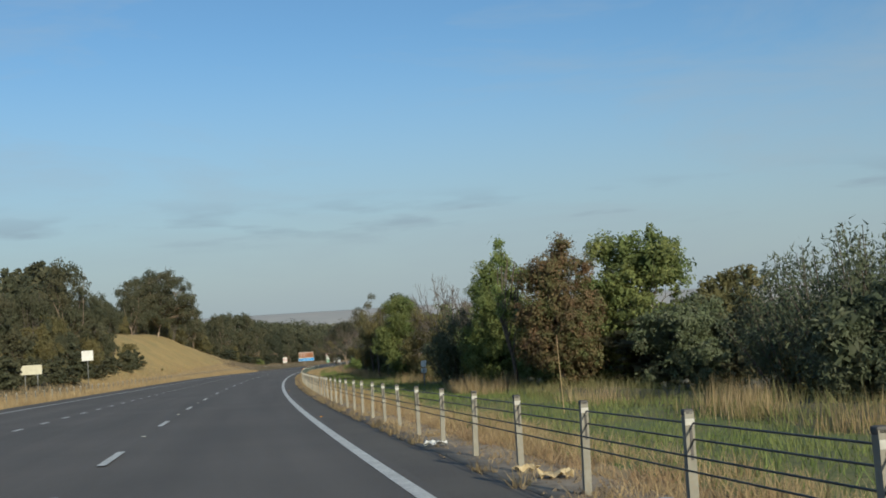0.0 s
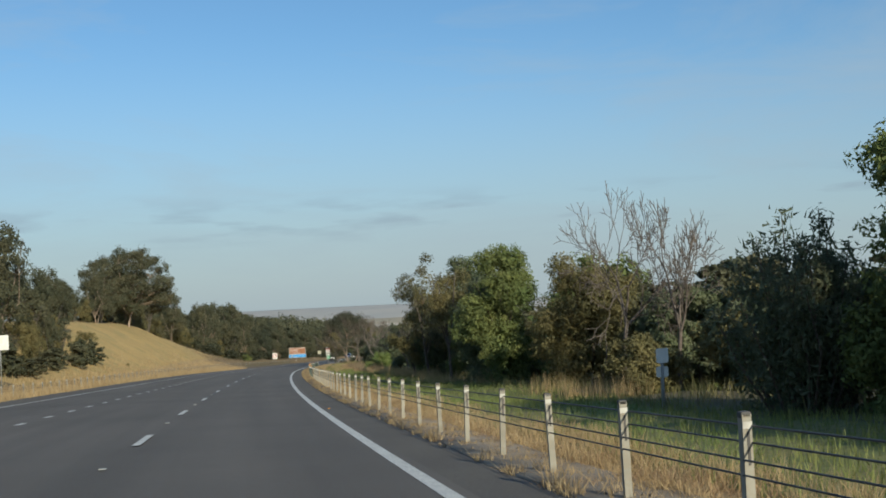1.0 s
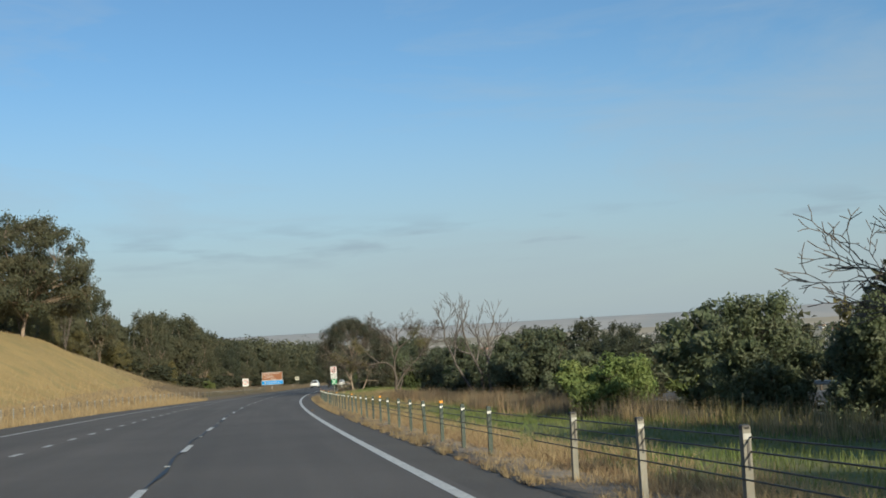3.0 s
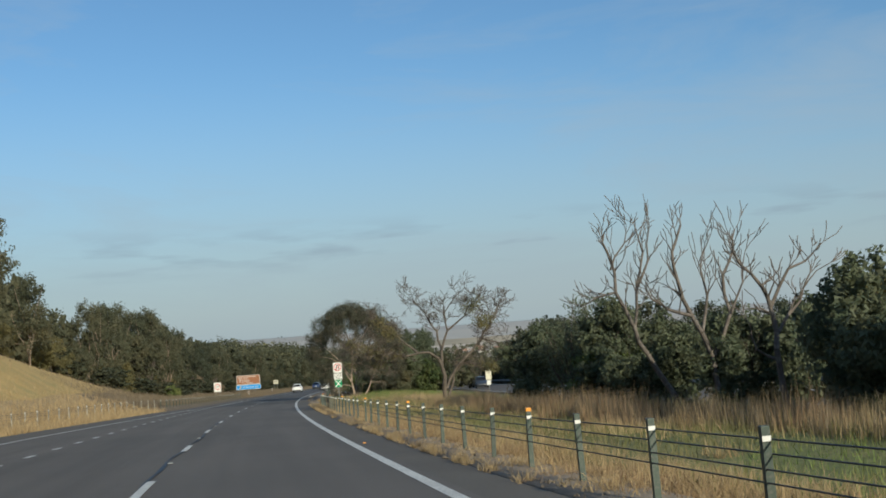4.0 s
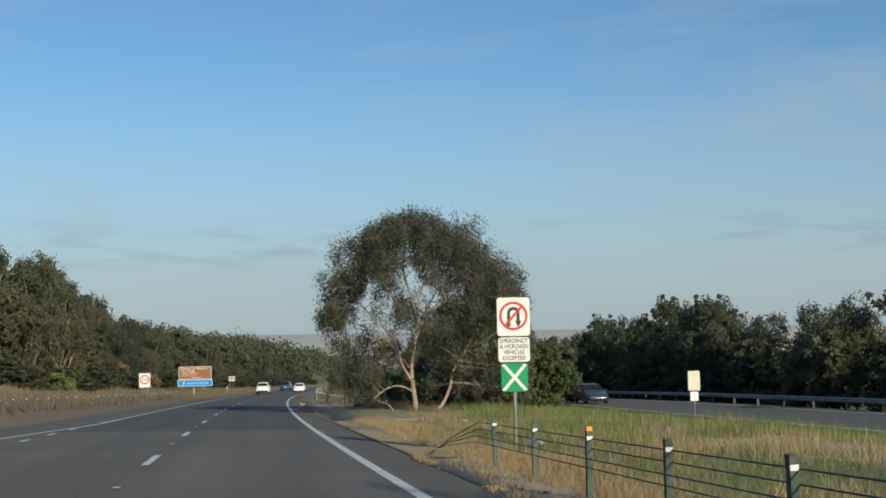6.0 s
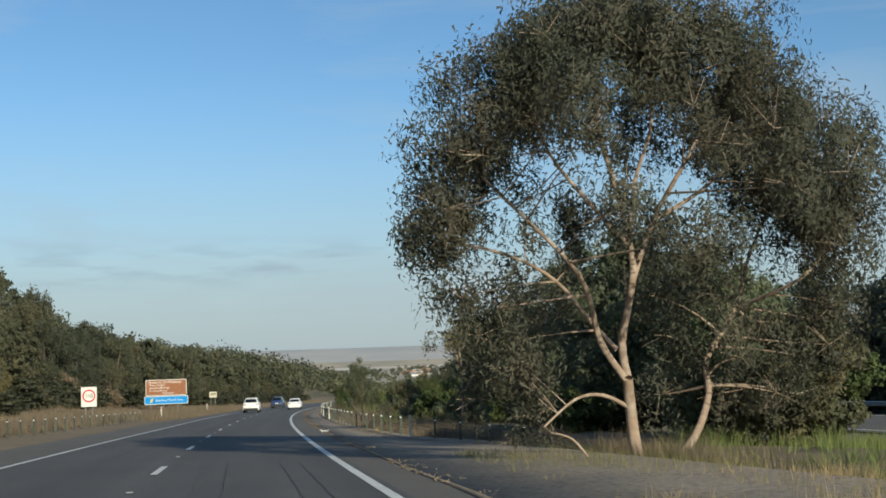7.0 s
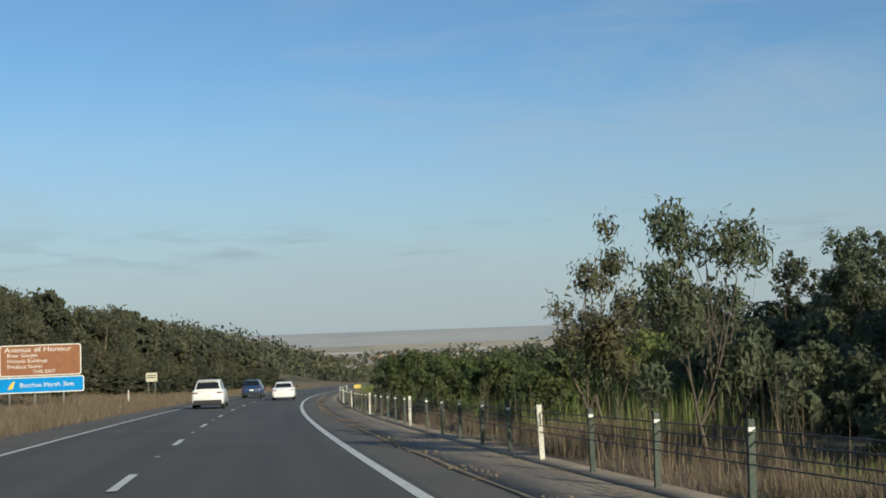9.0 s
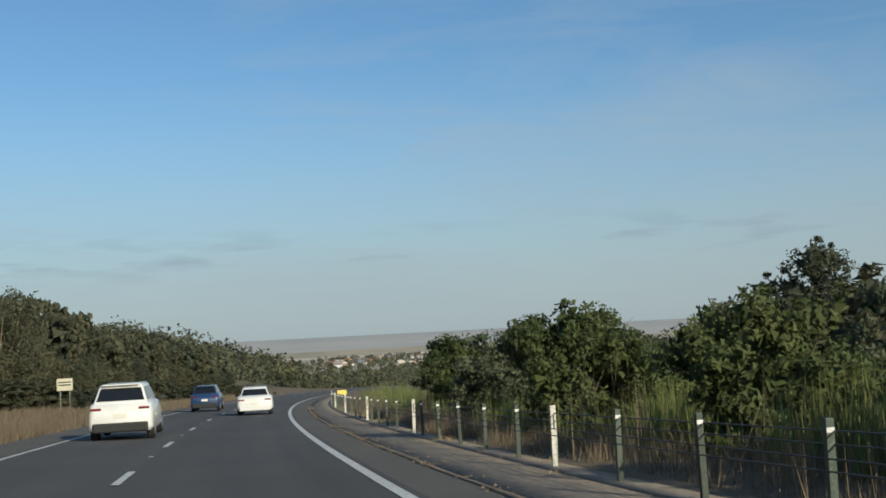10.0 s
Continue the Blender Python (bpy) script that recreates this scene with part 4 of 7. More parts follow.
def make_car(m, paint, label, tall=1.68, length=4.55, width=1.84, sedan=False):
    """A car that points along +y; its rear is at -y."""
    car = thing("car", m, label, "car")
    w, L = width / 2, length / 2
    belt = 1.10 if not sedan else 0.97
    rear_top = belt + (0.06 if not sedan else 0.10)
    # lower body: cross sections from rear to front
    secs = [(-L, 0.86, 0.42, belt - 0.22), (-L + 0.06, 0.96, 0.32, belt - 0.02), (-L + 0.45, 1.0, 0.28, rear_top), (-0.6, 1.0, 0.24, belt + 0.02), (L - 1.35, 1.0, 0.24, belt), (L - 0.45, 0.96, 0.26, belt - 0.14), (L - 0.06, 0.86, 0.32, belt - 0.3), (L, 0.74, 0.42, belt - 0.42)]
    rings = []
    for y, k, lo, hi in secs:
        ww = w * k
        mid = lo + (hi - lo) * 0.55
        rings.append([(-ww * 0.9, y, lo), (ww * 0.9, y, lo), (ww, y, lo + 0.12), (ww, y, mid), (ww * 0.95, y, hi - 0.05), (ww * 0.86, y, hi), (-ww * 0.86, y, hi), (-ww * 0.95, y, hi - 0.05), (-ww, y, mid), (-ww, y, lo + 0.12)])
    part("body", loft(bmesh.new(), rings), paint, car, smooth=True)
    # cabin
    ry0, ry1 = (-L + 0.18, -L + 0.62) if not sedan else (-L + 0.55, -L + 1.15)
    fy0, fy1 = L - 1.4, L - 2.15
    b0, t0 = w * 0.86, w * 0.66
    zb, zt = belt - 0.02, tall
    def ring_at(f):
        y0, y1 = ry0 + (ry1 - ry0) * f, fy0 + (fy1 - fy0) * f
        x, z = b0 + (t0 - b0) * f, zb + (zt - zb) * f
        return [(-x, y0, z), (x, y0, z), (x, y1, z), (-x, y1, z)]
    bm = loft(bmesh.new(), [ring_at(0), ring_at(0.93), [(p[0] * 0.93, p[1] * 0.97, zt) for p in ring_at(1.0)]])
    bmesh.ops.bevel(bm, geom=bm.edges[:], offset=0.05, segments=3, affect="EDGES", profile=0.5)
    part("cabin", bm, paint, car, smooth=True)
    def glass(name, corners, push):
        bm = bmesh.new()
        bm.faces.new([bm.verts.new(Vector(c) + Vector(push)) for c in corners])
        part(name, bm, CAR_GLASS, car)
    lo, hi = ring_at(0.16), ring_at(0.84)
    def shrink(q, k=0.9):
        c = sum((Vector(p) for p in q), Vector()) / 4
        return [c + (Vector(p) - c) * k for p in q]
    glass("rear_window", shrink([lo[0], lo[1], hi[1], hi[0]]), (0, -0.012, 0.004))
    glass("windscreen", shrink([lo[2], lo[3], hi[3], hi[2]]), (0, 0.012, 0.006))
    glass("side_window", shrink([lo[1], lo[2], hi[2], hi[1]], 0.92), (0.012, 0, 0.004))
    glass("side_window", shrink([lo[3], lo[0], hi[0], hi[3]], 0.92), (-0.012, 0, 0.004))
    # rear bumper, lamps, plate, mirrors, wheels
    part("bumper", box(bmesh.new(), 0, -L + 0.03, 0.44, width * 0.86, 0.16, 0.28, 0.05), CAR_TRIM if not sedan else paint, car)
    for sx in (-1, 1):
        part("tail_lamp", box(bmesh.new(), sx * w * 0.74, -L + 0.035, belt - 0.12, w * 0.34, 0.07, 0.075, 0.025), LAMP_RED, car)
        part("mirror", box(bmesh.new(), sx * (w + 0.1), fy0 - 0.45, belt + 0.06, 0.2, 0.1, 0.14, 0.03), CAR_TRIM, car)
        for y in (-L + 0.85, L - 0.9):
            wheel(car, sx * (w - 0.12), y)
    part("number_plate", box(bmesh.new(), 0, -L - 0.015, belt - 0.32, 0.38, 0.01, 0.13), PLATE, car)
    if not sedan:
        part("spoiler", box(bmesh.new(), 0, ry1 - 0.05, zt - 0.02, t0 * 1.75, 0.3, 0.04, 0.012), paint, car)
    return car


make_car(spot(374.0, -5.3, 0.0), CAR_WHITE, "white five-door car on the highway, seen from behind")
make_car(spot(400.0, -1.75, 0.0), CAR_WHITE, "white sedan on the highway, seen from behind", 1.45, 4.7, 1.8, True)
make_car(spot(415.0, -5.4, 0.0), CAR_BLUE, "dark blue five-door car on the highway", 1.66, 4.5, 1.82)
make_car(spot(291.7, 23.2, float(rises(291.7, 23.2)) + 0.06, 180), CAR_GREY, "dark car facing along the opposite carriageway", 1.5, 4.6, 1.82, True)

# ---- trees ----
def tubes(segs, sides=6):
    """Tapered limbs from rows of start, end, radius at start, radius at end."""
    a, b = np.array([q[0] for q in segs]), np.array([q[1] for q in segs])
    r0, r1 = np.array([q[2] for q in segs]), np.array([q[3] for q in segs])
    w = b - a
    w /= np.maximum(np.linalg.norm(w, axis=1, keepdims=True), 1e-6)
    ref = np.where(np.abs(w[:, 2:]) > 0.9, np.array([[1.0, 0, 0]]), np.array([[0, 0, 1.0]]))
    u = np.cross(w, ref)
    u /= np.linalg.norm(u, axis=1, keepdims=True)
    v = np.cross(w, u)
    ang = np.arange(sides) * 2 * math.pi / sides
    circ = u[:, None] * np.cos(ang)[None, :, None] + v[:, None] * np.sin(ang)[None, :, None]
    P = np.concatenate([a[:, None] + circ * r0[:, None, None], b[:, None] + circ * r1[:, None, None]], 1).reshape(-1, 3)
    base = np.arange(len(segs))[:, None] * 2 * sides
    F = np.concatenate([np.concatenate([base + k, base + (k + 1) % sides, base + (k + 1) % sides + sides, base + k + sides], 1) for k in range(sides)])
    return P, F


def grow(rng, levels, kids, spread, shrink, wiggle, lift, start=(0, 0, 0), way=(0, 0, 1), length=1.0, radius=0.06, steps=3):
    """Limbs that fork; returns segments and the twig ends."""
    segs, tips = [], []

    def limb(p, w, ln, r, level):
        steps_ = steps if level < levels else 2
        for k in range(steps_):
            w = w + np.array([rng.gauss(0, wiggle), rng.gauss(0, wiggle), rng.gauss(0, wiggle) + lift * (0.3 if level else 0)])
            w = w / np.linalg.norm(w)
            q = p + w * ln / steps_
            r1 = r * (0.88 if level < levels else 0.6)
            segs.append((p, q, r, r1, level))
            p, r = q, r1
            if level >= 1 and k < steps_ - 1 and rng.random() < 0.5 and level < levels:
                fork(p, w, ln * 0.8, r * 0.7, level + 1, 1)
        if level >= levels:
            tips.append((p, w))
        else:
            fork(p, w, ln, r, level + 1, kids if level else kids + 1)

    def fork(p, w, ln, r, level, n):
        a0 = rng.random() * 6.28
        ref = np.array([1.0, 0, 0]) if abs(w[2]) > 0.8 else np.array([0, 0, 1.0])
        u = np.cross(w, ref)
        u /= np.linalg.norm(u)
        v = np.cross(w, u)
        for k in range(n):
            a = a0 + 6.28 * k / max(n, 1) + rng.uniform(-0.5, 0.5)
            sp = spread * rng.uniform(0.6, 1.3)
            w2 = w * math.cos(sp) + (u * math.cos(a) + v * math.sin(a)) * math.sin(sp)
            w2 = w2 + np.array([0, 0, lift * 0.5])
            limb(p, w2 / np.linalg.norm(w2), ln * shrink * rng.uniform(0.8, 1.2), r * 0.72, level)

    limb(np.array(start, float), np.array(way, float), length, radius, 0)
    return segs, tips


def fitted(segs, tips, height, width):
    """Scales a skeleton to its height and width."""
    P = np.array([q[1] for q in segs])
    kz = height / max(P[:, 2].max(), 1e-3)
    c = (P[:, :2].max(0) + P[:, :2].min(0)) / 2
    kx = width / max(np.ptp(P[:, :2], axis=0).max(), 1e-3)
    k = np.array([kx, kx, kz])
    def mv(p):
        g = p.copy()
        f = min(max(p[2] / P[:, 2].max(), 0), 1)
        g[:2] -= c * f
        return g * k
    return [(mv(a), mv(b), r0 * height, r1 * height, lv) for a, b, r0, r1, lv in segs], [(mv(p), w) for p, w in tips]


def leaf_faces(centres, length, width, droop, npr, out=None, bias=0.9):
    """Small pointed leaves at the centres. droop: 0 any way, 1 hanging, -1 upright; out: the way they face."""
    n = len(centres)
    nrm = npr.normal(size=(n, 3))
    if out is not None:
        nrm = nrm * 0.45 + out * bias
    nrm /= np.linalg.norm(nrm, axis=1, keepdims=True)
    u = npr.normal(size=(n, 3))
    u[:, 2] -= droop * 2.2
    u -= nrm * (u * nrm).sum(1, keepdims=True)
    u /= np.maximum(np.linalg.norm(u, axis=1, keepdims=True), 1e-6)
    w = np.cross(nrm, u)
    L = np.asarray(length * npr.uniform(0.6, 1.35, n))[:, None]
    W = np.asarray(width * npr.uniform(0.6, 1.35, n))[:, None] / 2
    V = np.stack([centres - u * L * 0.4 + w * W, centres - u * L * 0.4 - w * W, centres + u * L * 0.6], 1).reshape(-1, 3)
    return V, np.arange(n * 3).reshape(-1, 3)


def lobes_cloud(npr, lobes, count, shell=0.22):
    """Points near the skins of ellipsoid lobes (centre, radii)."""
    lobes = np.array(lobes)
    area = lobes[:, 3] * lobes[:, 4] + lobes[:, 4] * lobes[:, 5] + lobes[:, 3] * lobes[:, 5]
    pick = npr.choice(len(lobes), count, p=area / area.sum())
    q = npr.normal(size=(count, 3))
    q /= np.linalg.norm(q, axis=1, keepdims=True)
    r = 1 - np.abs(npr.normal(0, shell, count))
    wob = 1 + 0.16 * np.sin(q[:, 0] * 7 + pick) * np.sin(q[:, 1] * 6 + 2 * pick) + 0.12 * np.sin(q[:, 2] * 9 + pick * 3)
    P = lobes[pick, :3] + q * lobes[pick, 3:] * (r * wob)[:, None]
    return P, q


def on_skin(P, lobes, limit=0.82):
    """Which points lie outside all lobes shrunk by limit."""
    L = np.array(lobes)
    keep = np.ones(len(P), bool)
    for q in L:
        keep &= (((P - q[:3]) / (q[3:] * limit)) ** 2).sum(1) > 1
    return keep


def to_height(segs, V, F, height):
    """Stretches a grown tree so that its topmost leaves stand at the height."""
    k = np.array([1, 1, height / np.percentile(V[:, 2], 99.8)])
    return [(a * k, b * k, r0, r1, lv) for a, b, r0, r1, lv in segs], V * k, F


def shape_dense(seed, height, width, leaves, leaf=(0.13, 0.07), low=0.02, knob=0.2):
    """A broad bushy tree: short trunk, foliage nearly to the ground, built of small leafy knobs."""
    rng, npr = random.Random(seed), np.random.default_rng(seed)
    segs, tips = grow(rng, 3, 2, 0.55, 0.75, 0.12, 0.25, length=0.3, radius=0.022)
    segs, tips = fitted(segs, tips, height * 0.86, width * 0.6)
    lobes = []
    for k in range(30):
        f = rng.random() ** 0.8
        z = height * (low + 0.04 + (0.86 - low) * f)
        wide = math.sin(math.pi * min(0.12 + 0.75 * f, 0.93)) ** 0.8
        a, rr = rng.random() * 6.28, width * 0.38 * wide * math.sqrt(rng.random())
        s = rng.uniform(0.10, 0.20) * (width + height) / 2 * (1.15 - 0.5 * f)
        lobes.append((rr * math.cos(a), rr * math.sin(a), z, s, s, s * rng.uniform(0.75, 1.1)))
    top = max(q[2] + q[5] for q in lobes)
    lobes = [(x, y, z * height / top, a, b, c * height / top) for x, y, z, a, b, c in lobes]
    knobs, way = lobes_cloud(npr, lobes, max(leaves // 8, 60), 0.05)
    keep = on_skin(knobs, lobes) & (knobs[:, 2] > 0.06)
    knobs, way = knobs[keep], way[keep]
    number = max(leaves // 40, 40)
    knobs, way = knobs[:number], way[:number]
    body = int(leaves * 0.84)
    pick = npr.integers(0, len(knobs), body)
    q = npr.normal(size=(body, 3))
    q /= np.linalg.norm(q, axis=1, keepdims=True)
    size = (knob * npr.uniform(0.6, 1.45, len(knobs)))[pick] * (1 - np.abs(npr.normal(0, 0.3, body)))
    P = knobs[pick] + q * size[:, None] * np.array([1, 1, 0.9])
    V, F = leaf_faces(P, leaf[0], leaf[1], 0.0, npr, q * 0.7 + way[pick] * 0.5 + np.array([0, 0, 0.15]))
    inner, _ = lobes_cloud(npr, [(x, y, z, a * 0.55, b * 0.55, c * 0.55) for x, y, z, a, b, c in lobes], leaves - body, 0.12)
    inner = inner[inner[:, 2] > 0.1]
    V2, F2 = leaf_faces(inner, leaf[0] * 2.0, leaf[1] * 2.2, 0.0, npr)
    return to_height(segs, np.concatenate([V, V2]), np.concatenate([F, F2 + len(V)]), height)


def shape_crown(seed, height, width, lobes_n, leaves, leaf=(0.26, 0.075), base=0.36, size=(0.075, 0.12), stems=1, droop=0.6, radius=0.024, squash=0.75):
    """A gum: trunk and forking limbs that each carry a rounded cloud of hanging leaves."""
    rng, npr = random.Random(seed), np.random.default_rng(seed)
    segs, lobes, forks = [], [], []
    for k in range(stems):
        lean = np.array([rng.uniform(-0.12, 0.12) + (k - (stems - 1) / 2) * 0.3, rng.uniform(-0.15, 0.15), 1.0])
        p, r = np.array([(k - (stems - 1) / 2) * 0.05 * width, 0.0, 0.0]), radius * height * (1 if k == 0 else 0.75)
        top = height * (base + 0.2) * rng.uniform(0.85, 1.1)
        for j in range(5):
            q = p + lean / np.linalg.norm(lean) * top / 5
            segs.append((p, q, r, r * 0.88, 0))
            p, r = q, r * 0.88
            lean = lean + np.array([rng.gauss(0, 0.12), rng.gauss(0, 0.12), 0])
            if j >= 1:
                forks.append((p, r))
    mains = []
    for k in range(7 + 2 * stems):
        p, r = forks[k % len(forks)]
        a = 6.28 * k / 7 + rng.uniform(-0.4, 0.4)
        rr = width * 0.25 * rng.uniform(0.5, 1.1)
        end = np.array([rr * math.cos(a), rr * math.sin(a), height * (base + (0.86 - base) * rng.uniform(0.35, 0.95))])
        b = (p + end) / 2 + np.array([rng.gauss(0, 0.02) * height, rng.gauss(0, 0.02) * height, -0.02 * height])
        segs += [(p, b, r * 0.62, r * 0.5, 1), (b, end, r * 0.5, r * 0.3, 1)]
        mains += [(b, r * 0.45), (end, r * 0.3)]
    for k in range(lobes_n):
        a, u = rng.random() * 6.28, rng.random() ** 0.5
        s = width * rng.uniform(*size)
        rr = (width / 2 - s * 0.8) * u
        dome = math.sqrt(max(1 - (u * 0.96) ** 2, 0))
        hi = height * base + (height * (1 - base) - s * squash) * (0.25 + 0.75 * dome)
        lo = height * base + height * 0.06 * rng.random()
        z = hi - (hi - lo) * rng.random() ** 1.3 * 0.92
        c = np.array([rr * math.cos(a), rr * math.sin(a), z])
        lobes.append((*c, s, s, s * squash))
        m, r = min(mains, key=lambda q: np.linalg.norm((q[0] - c) * np.array([1, 1, 0.8])) + (0.4 * height if q[0][2] > c[2] - 0.02 * height else 0))
        mid = (m + c) / 2 + np.array([rng.gauss(0, 0.02), rng.gauss(0, 0.02), 0]) * height
        last = m
        for j in range(1, 5):
            f = j / 4
            nxt = m * (1 - f) ** 2 + mid * 2 * f * (1 - f) + c * f * f
            segs.append((last, nxt, r * (0.6 - 0.1 * (j - 1)), r * (0.6 - 0.1 * j), 2 if j < 3 else 3))
            last = nxt
        for _ in range(3):
            w = np.array([rng.gauss(0, 1), rng.gauss(0, 1), rng.gauss(0.3, 0.7)])
            segs.append((c, c + w / np.linalg.norm(w) * s * 0.8, r * 0.2, r * 0.06, 4))
    P, q = lobes_cloud(npr, lobes, leaves, 0.32)
    pick = npr.integers(0, len(P), max(len(P) // 22, 1))
    which = npr.integers(0, len(pick), len(P))
    near = P[pick][which] + npr.normal(0, 1, P.shape) * leaf[0] * np.array([0.6, 0.6, 0.85])
    use = npr.random(len(P)) < 0.72
    P = np.where(use[:, None], near, P)
    q = np.where(use[:, None], q[pick][which], q)
    V, F = leaf_faces(P, leaf[0], leaf[1], droop, npr, q * 0.8 + np.array([0, 0, 0.1]), 0.9)
    return to_height(segs, V, F, height)


def shape_upright(seed, height, width, leaves, leaf=(0.17, 0.06)):
    """A dark shrub of upright, brush-like shoots."""
    rng, npr = random.Random(seed), np.random.default_rng(seed)
    segs, C, O = [], [], []
    for k in range(60):
        a, rr = rng.random() * 6.28, width * 0.5 * math.sqrt(rng.random())
        top = height * (1 - 0.45 * (rr / (width * 0.5)) ** 2) * rng.uniform(0.72, 1.0)
        foot = np.array([rr * 0.35 * math.cos(a), rr * 0.35 * math.sin(a), 0.0])
        head = np.array([rr * math.cos(a), rr * math.sin(a), top])
        mid = foot * 0.45 + head * 0.55 + np.array([rng.gauss(0, 0.1), rng.gauss(0, 0.1), 0])
        segs += [(foot, mid, 0.03, 0.018, 1), (mid, head, 0.018, 0.006, 2)]
        n = leaves // 60
        t = npr.random(n) ** 0.6
        c = foot + (head - foot) * t[:, None]
        c += npr.normal(0, 1, (n, 3)) * (0.10 + 0.16 * (1 - t[:, None])) * np.array([1, 1, 0.5]) * (width / 3)
        C.append(c)
    P = np.concatenate(C)
    P = P[P[:, 2] > 0.05]
    V, F = leaf_faces(P, leaf[0], leaf[1], -0.55, npr)
    return segs, V, F


def shape_bare(seed, height, width, levels=5, wiggle=0.13, spread=0.36, radius=0.017, lift=0.16):
    rng = random.Random(seed)
    segs, tips = grow(rng, levels, 2, spread, 0.74, wiggle, lift, length=0.32, radius=radius)
    segs, tips = fitted(segs, tips, height, width)
    return segs, tips


def plant(name, s, d, top, shape, bark, leaf_mat, label, category="tree", sink=0.1, turn=0.0, sides=6):
    """Sets a grown shape on the ground."""
    segs, V, F = shape
    t = thing(name, Matrix.Translation(Vector(on_ground(s, d, -sink))) @ pose(0, 0, 0, 0, 0, turn), label, category)
    if V is None or name == "bare_tree":
        segs = [(a, b, max(r0, 0.008), max(r1, 0.0065), lv) for a, b, r0, r1, lv in segs]
    P, Q = tubes(segs, sides)
    hang("trunk", raw_mesh("trunk", P, Q, True), bark, t)
    if V is not None:
        hang("crown", raw_mesh("crown", V, F), leaf_mat, t)
    return t


def rise_at(s, d):
    return float(rises(s, d))


GREEN_TREE = "dense green bushy tree with foliage to the ground beside the median"
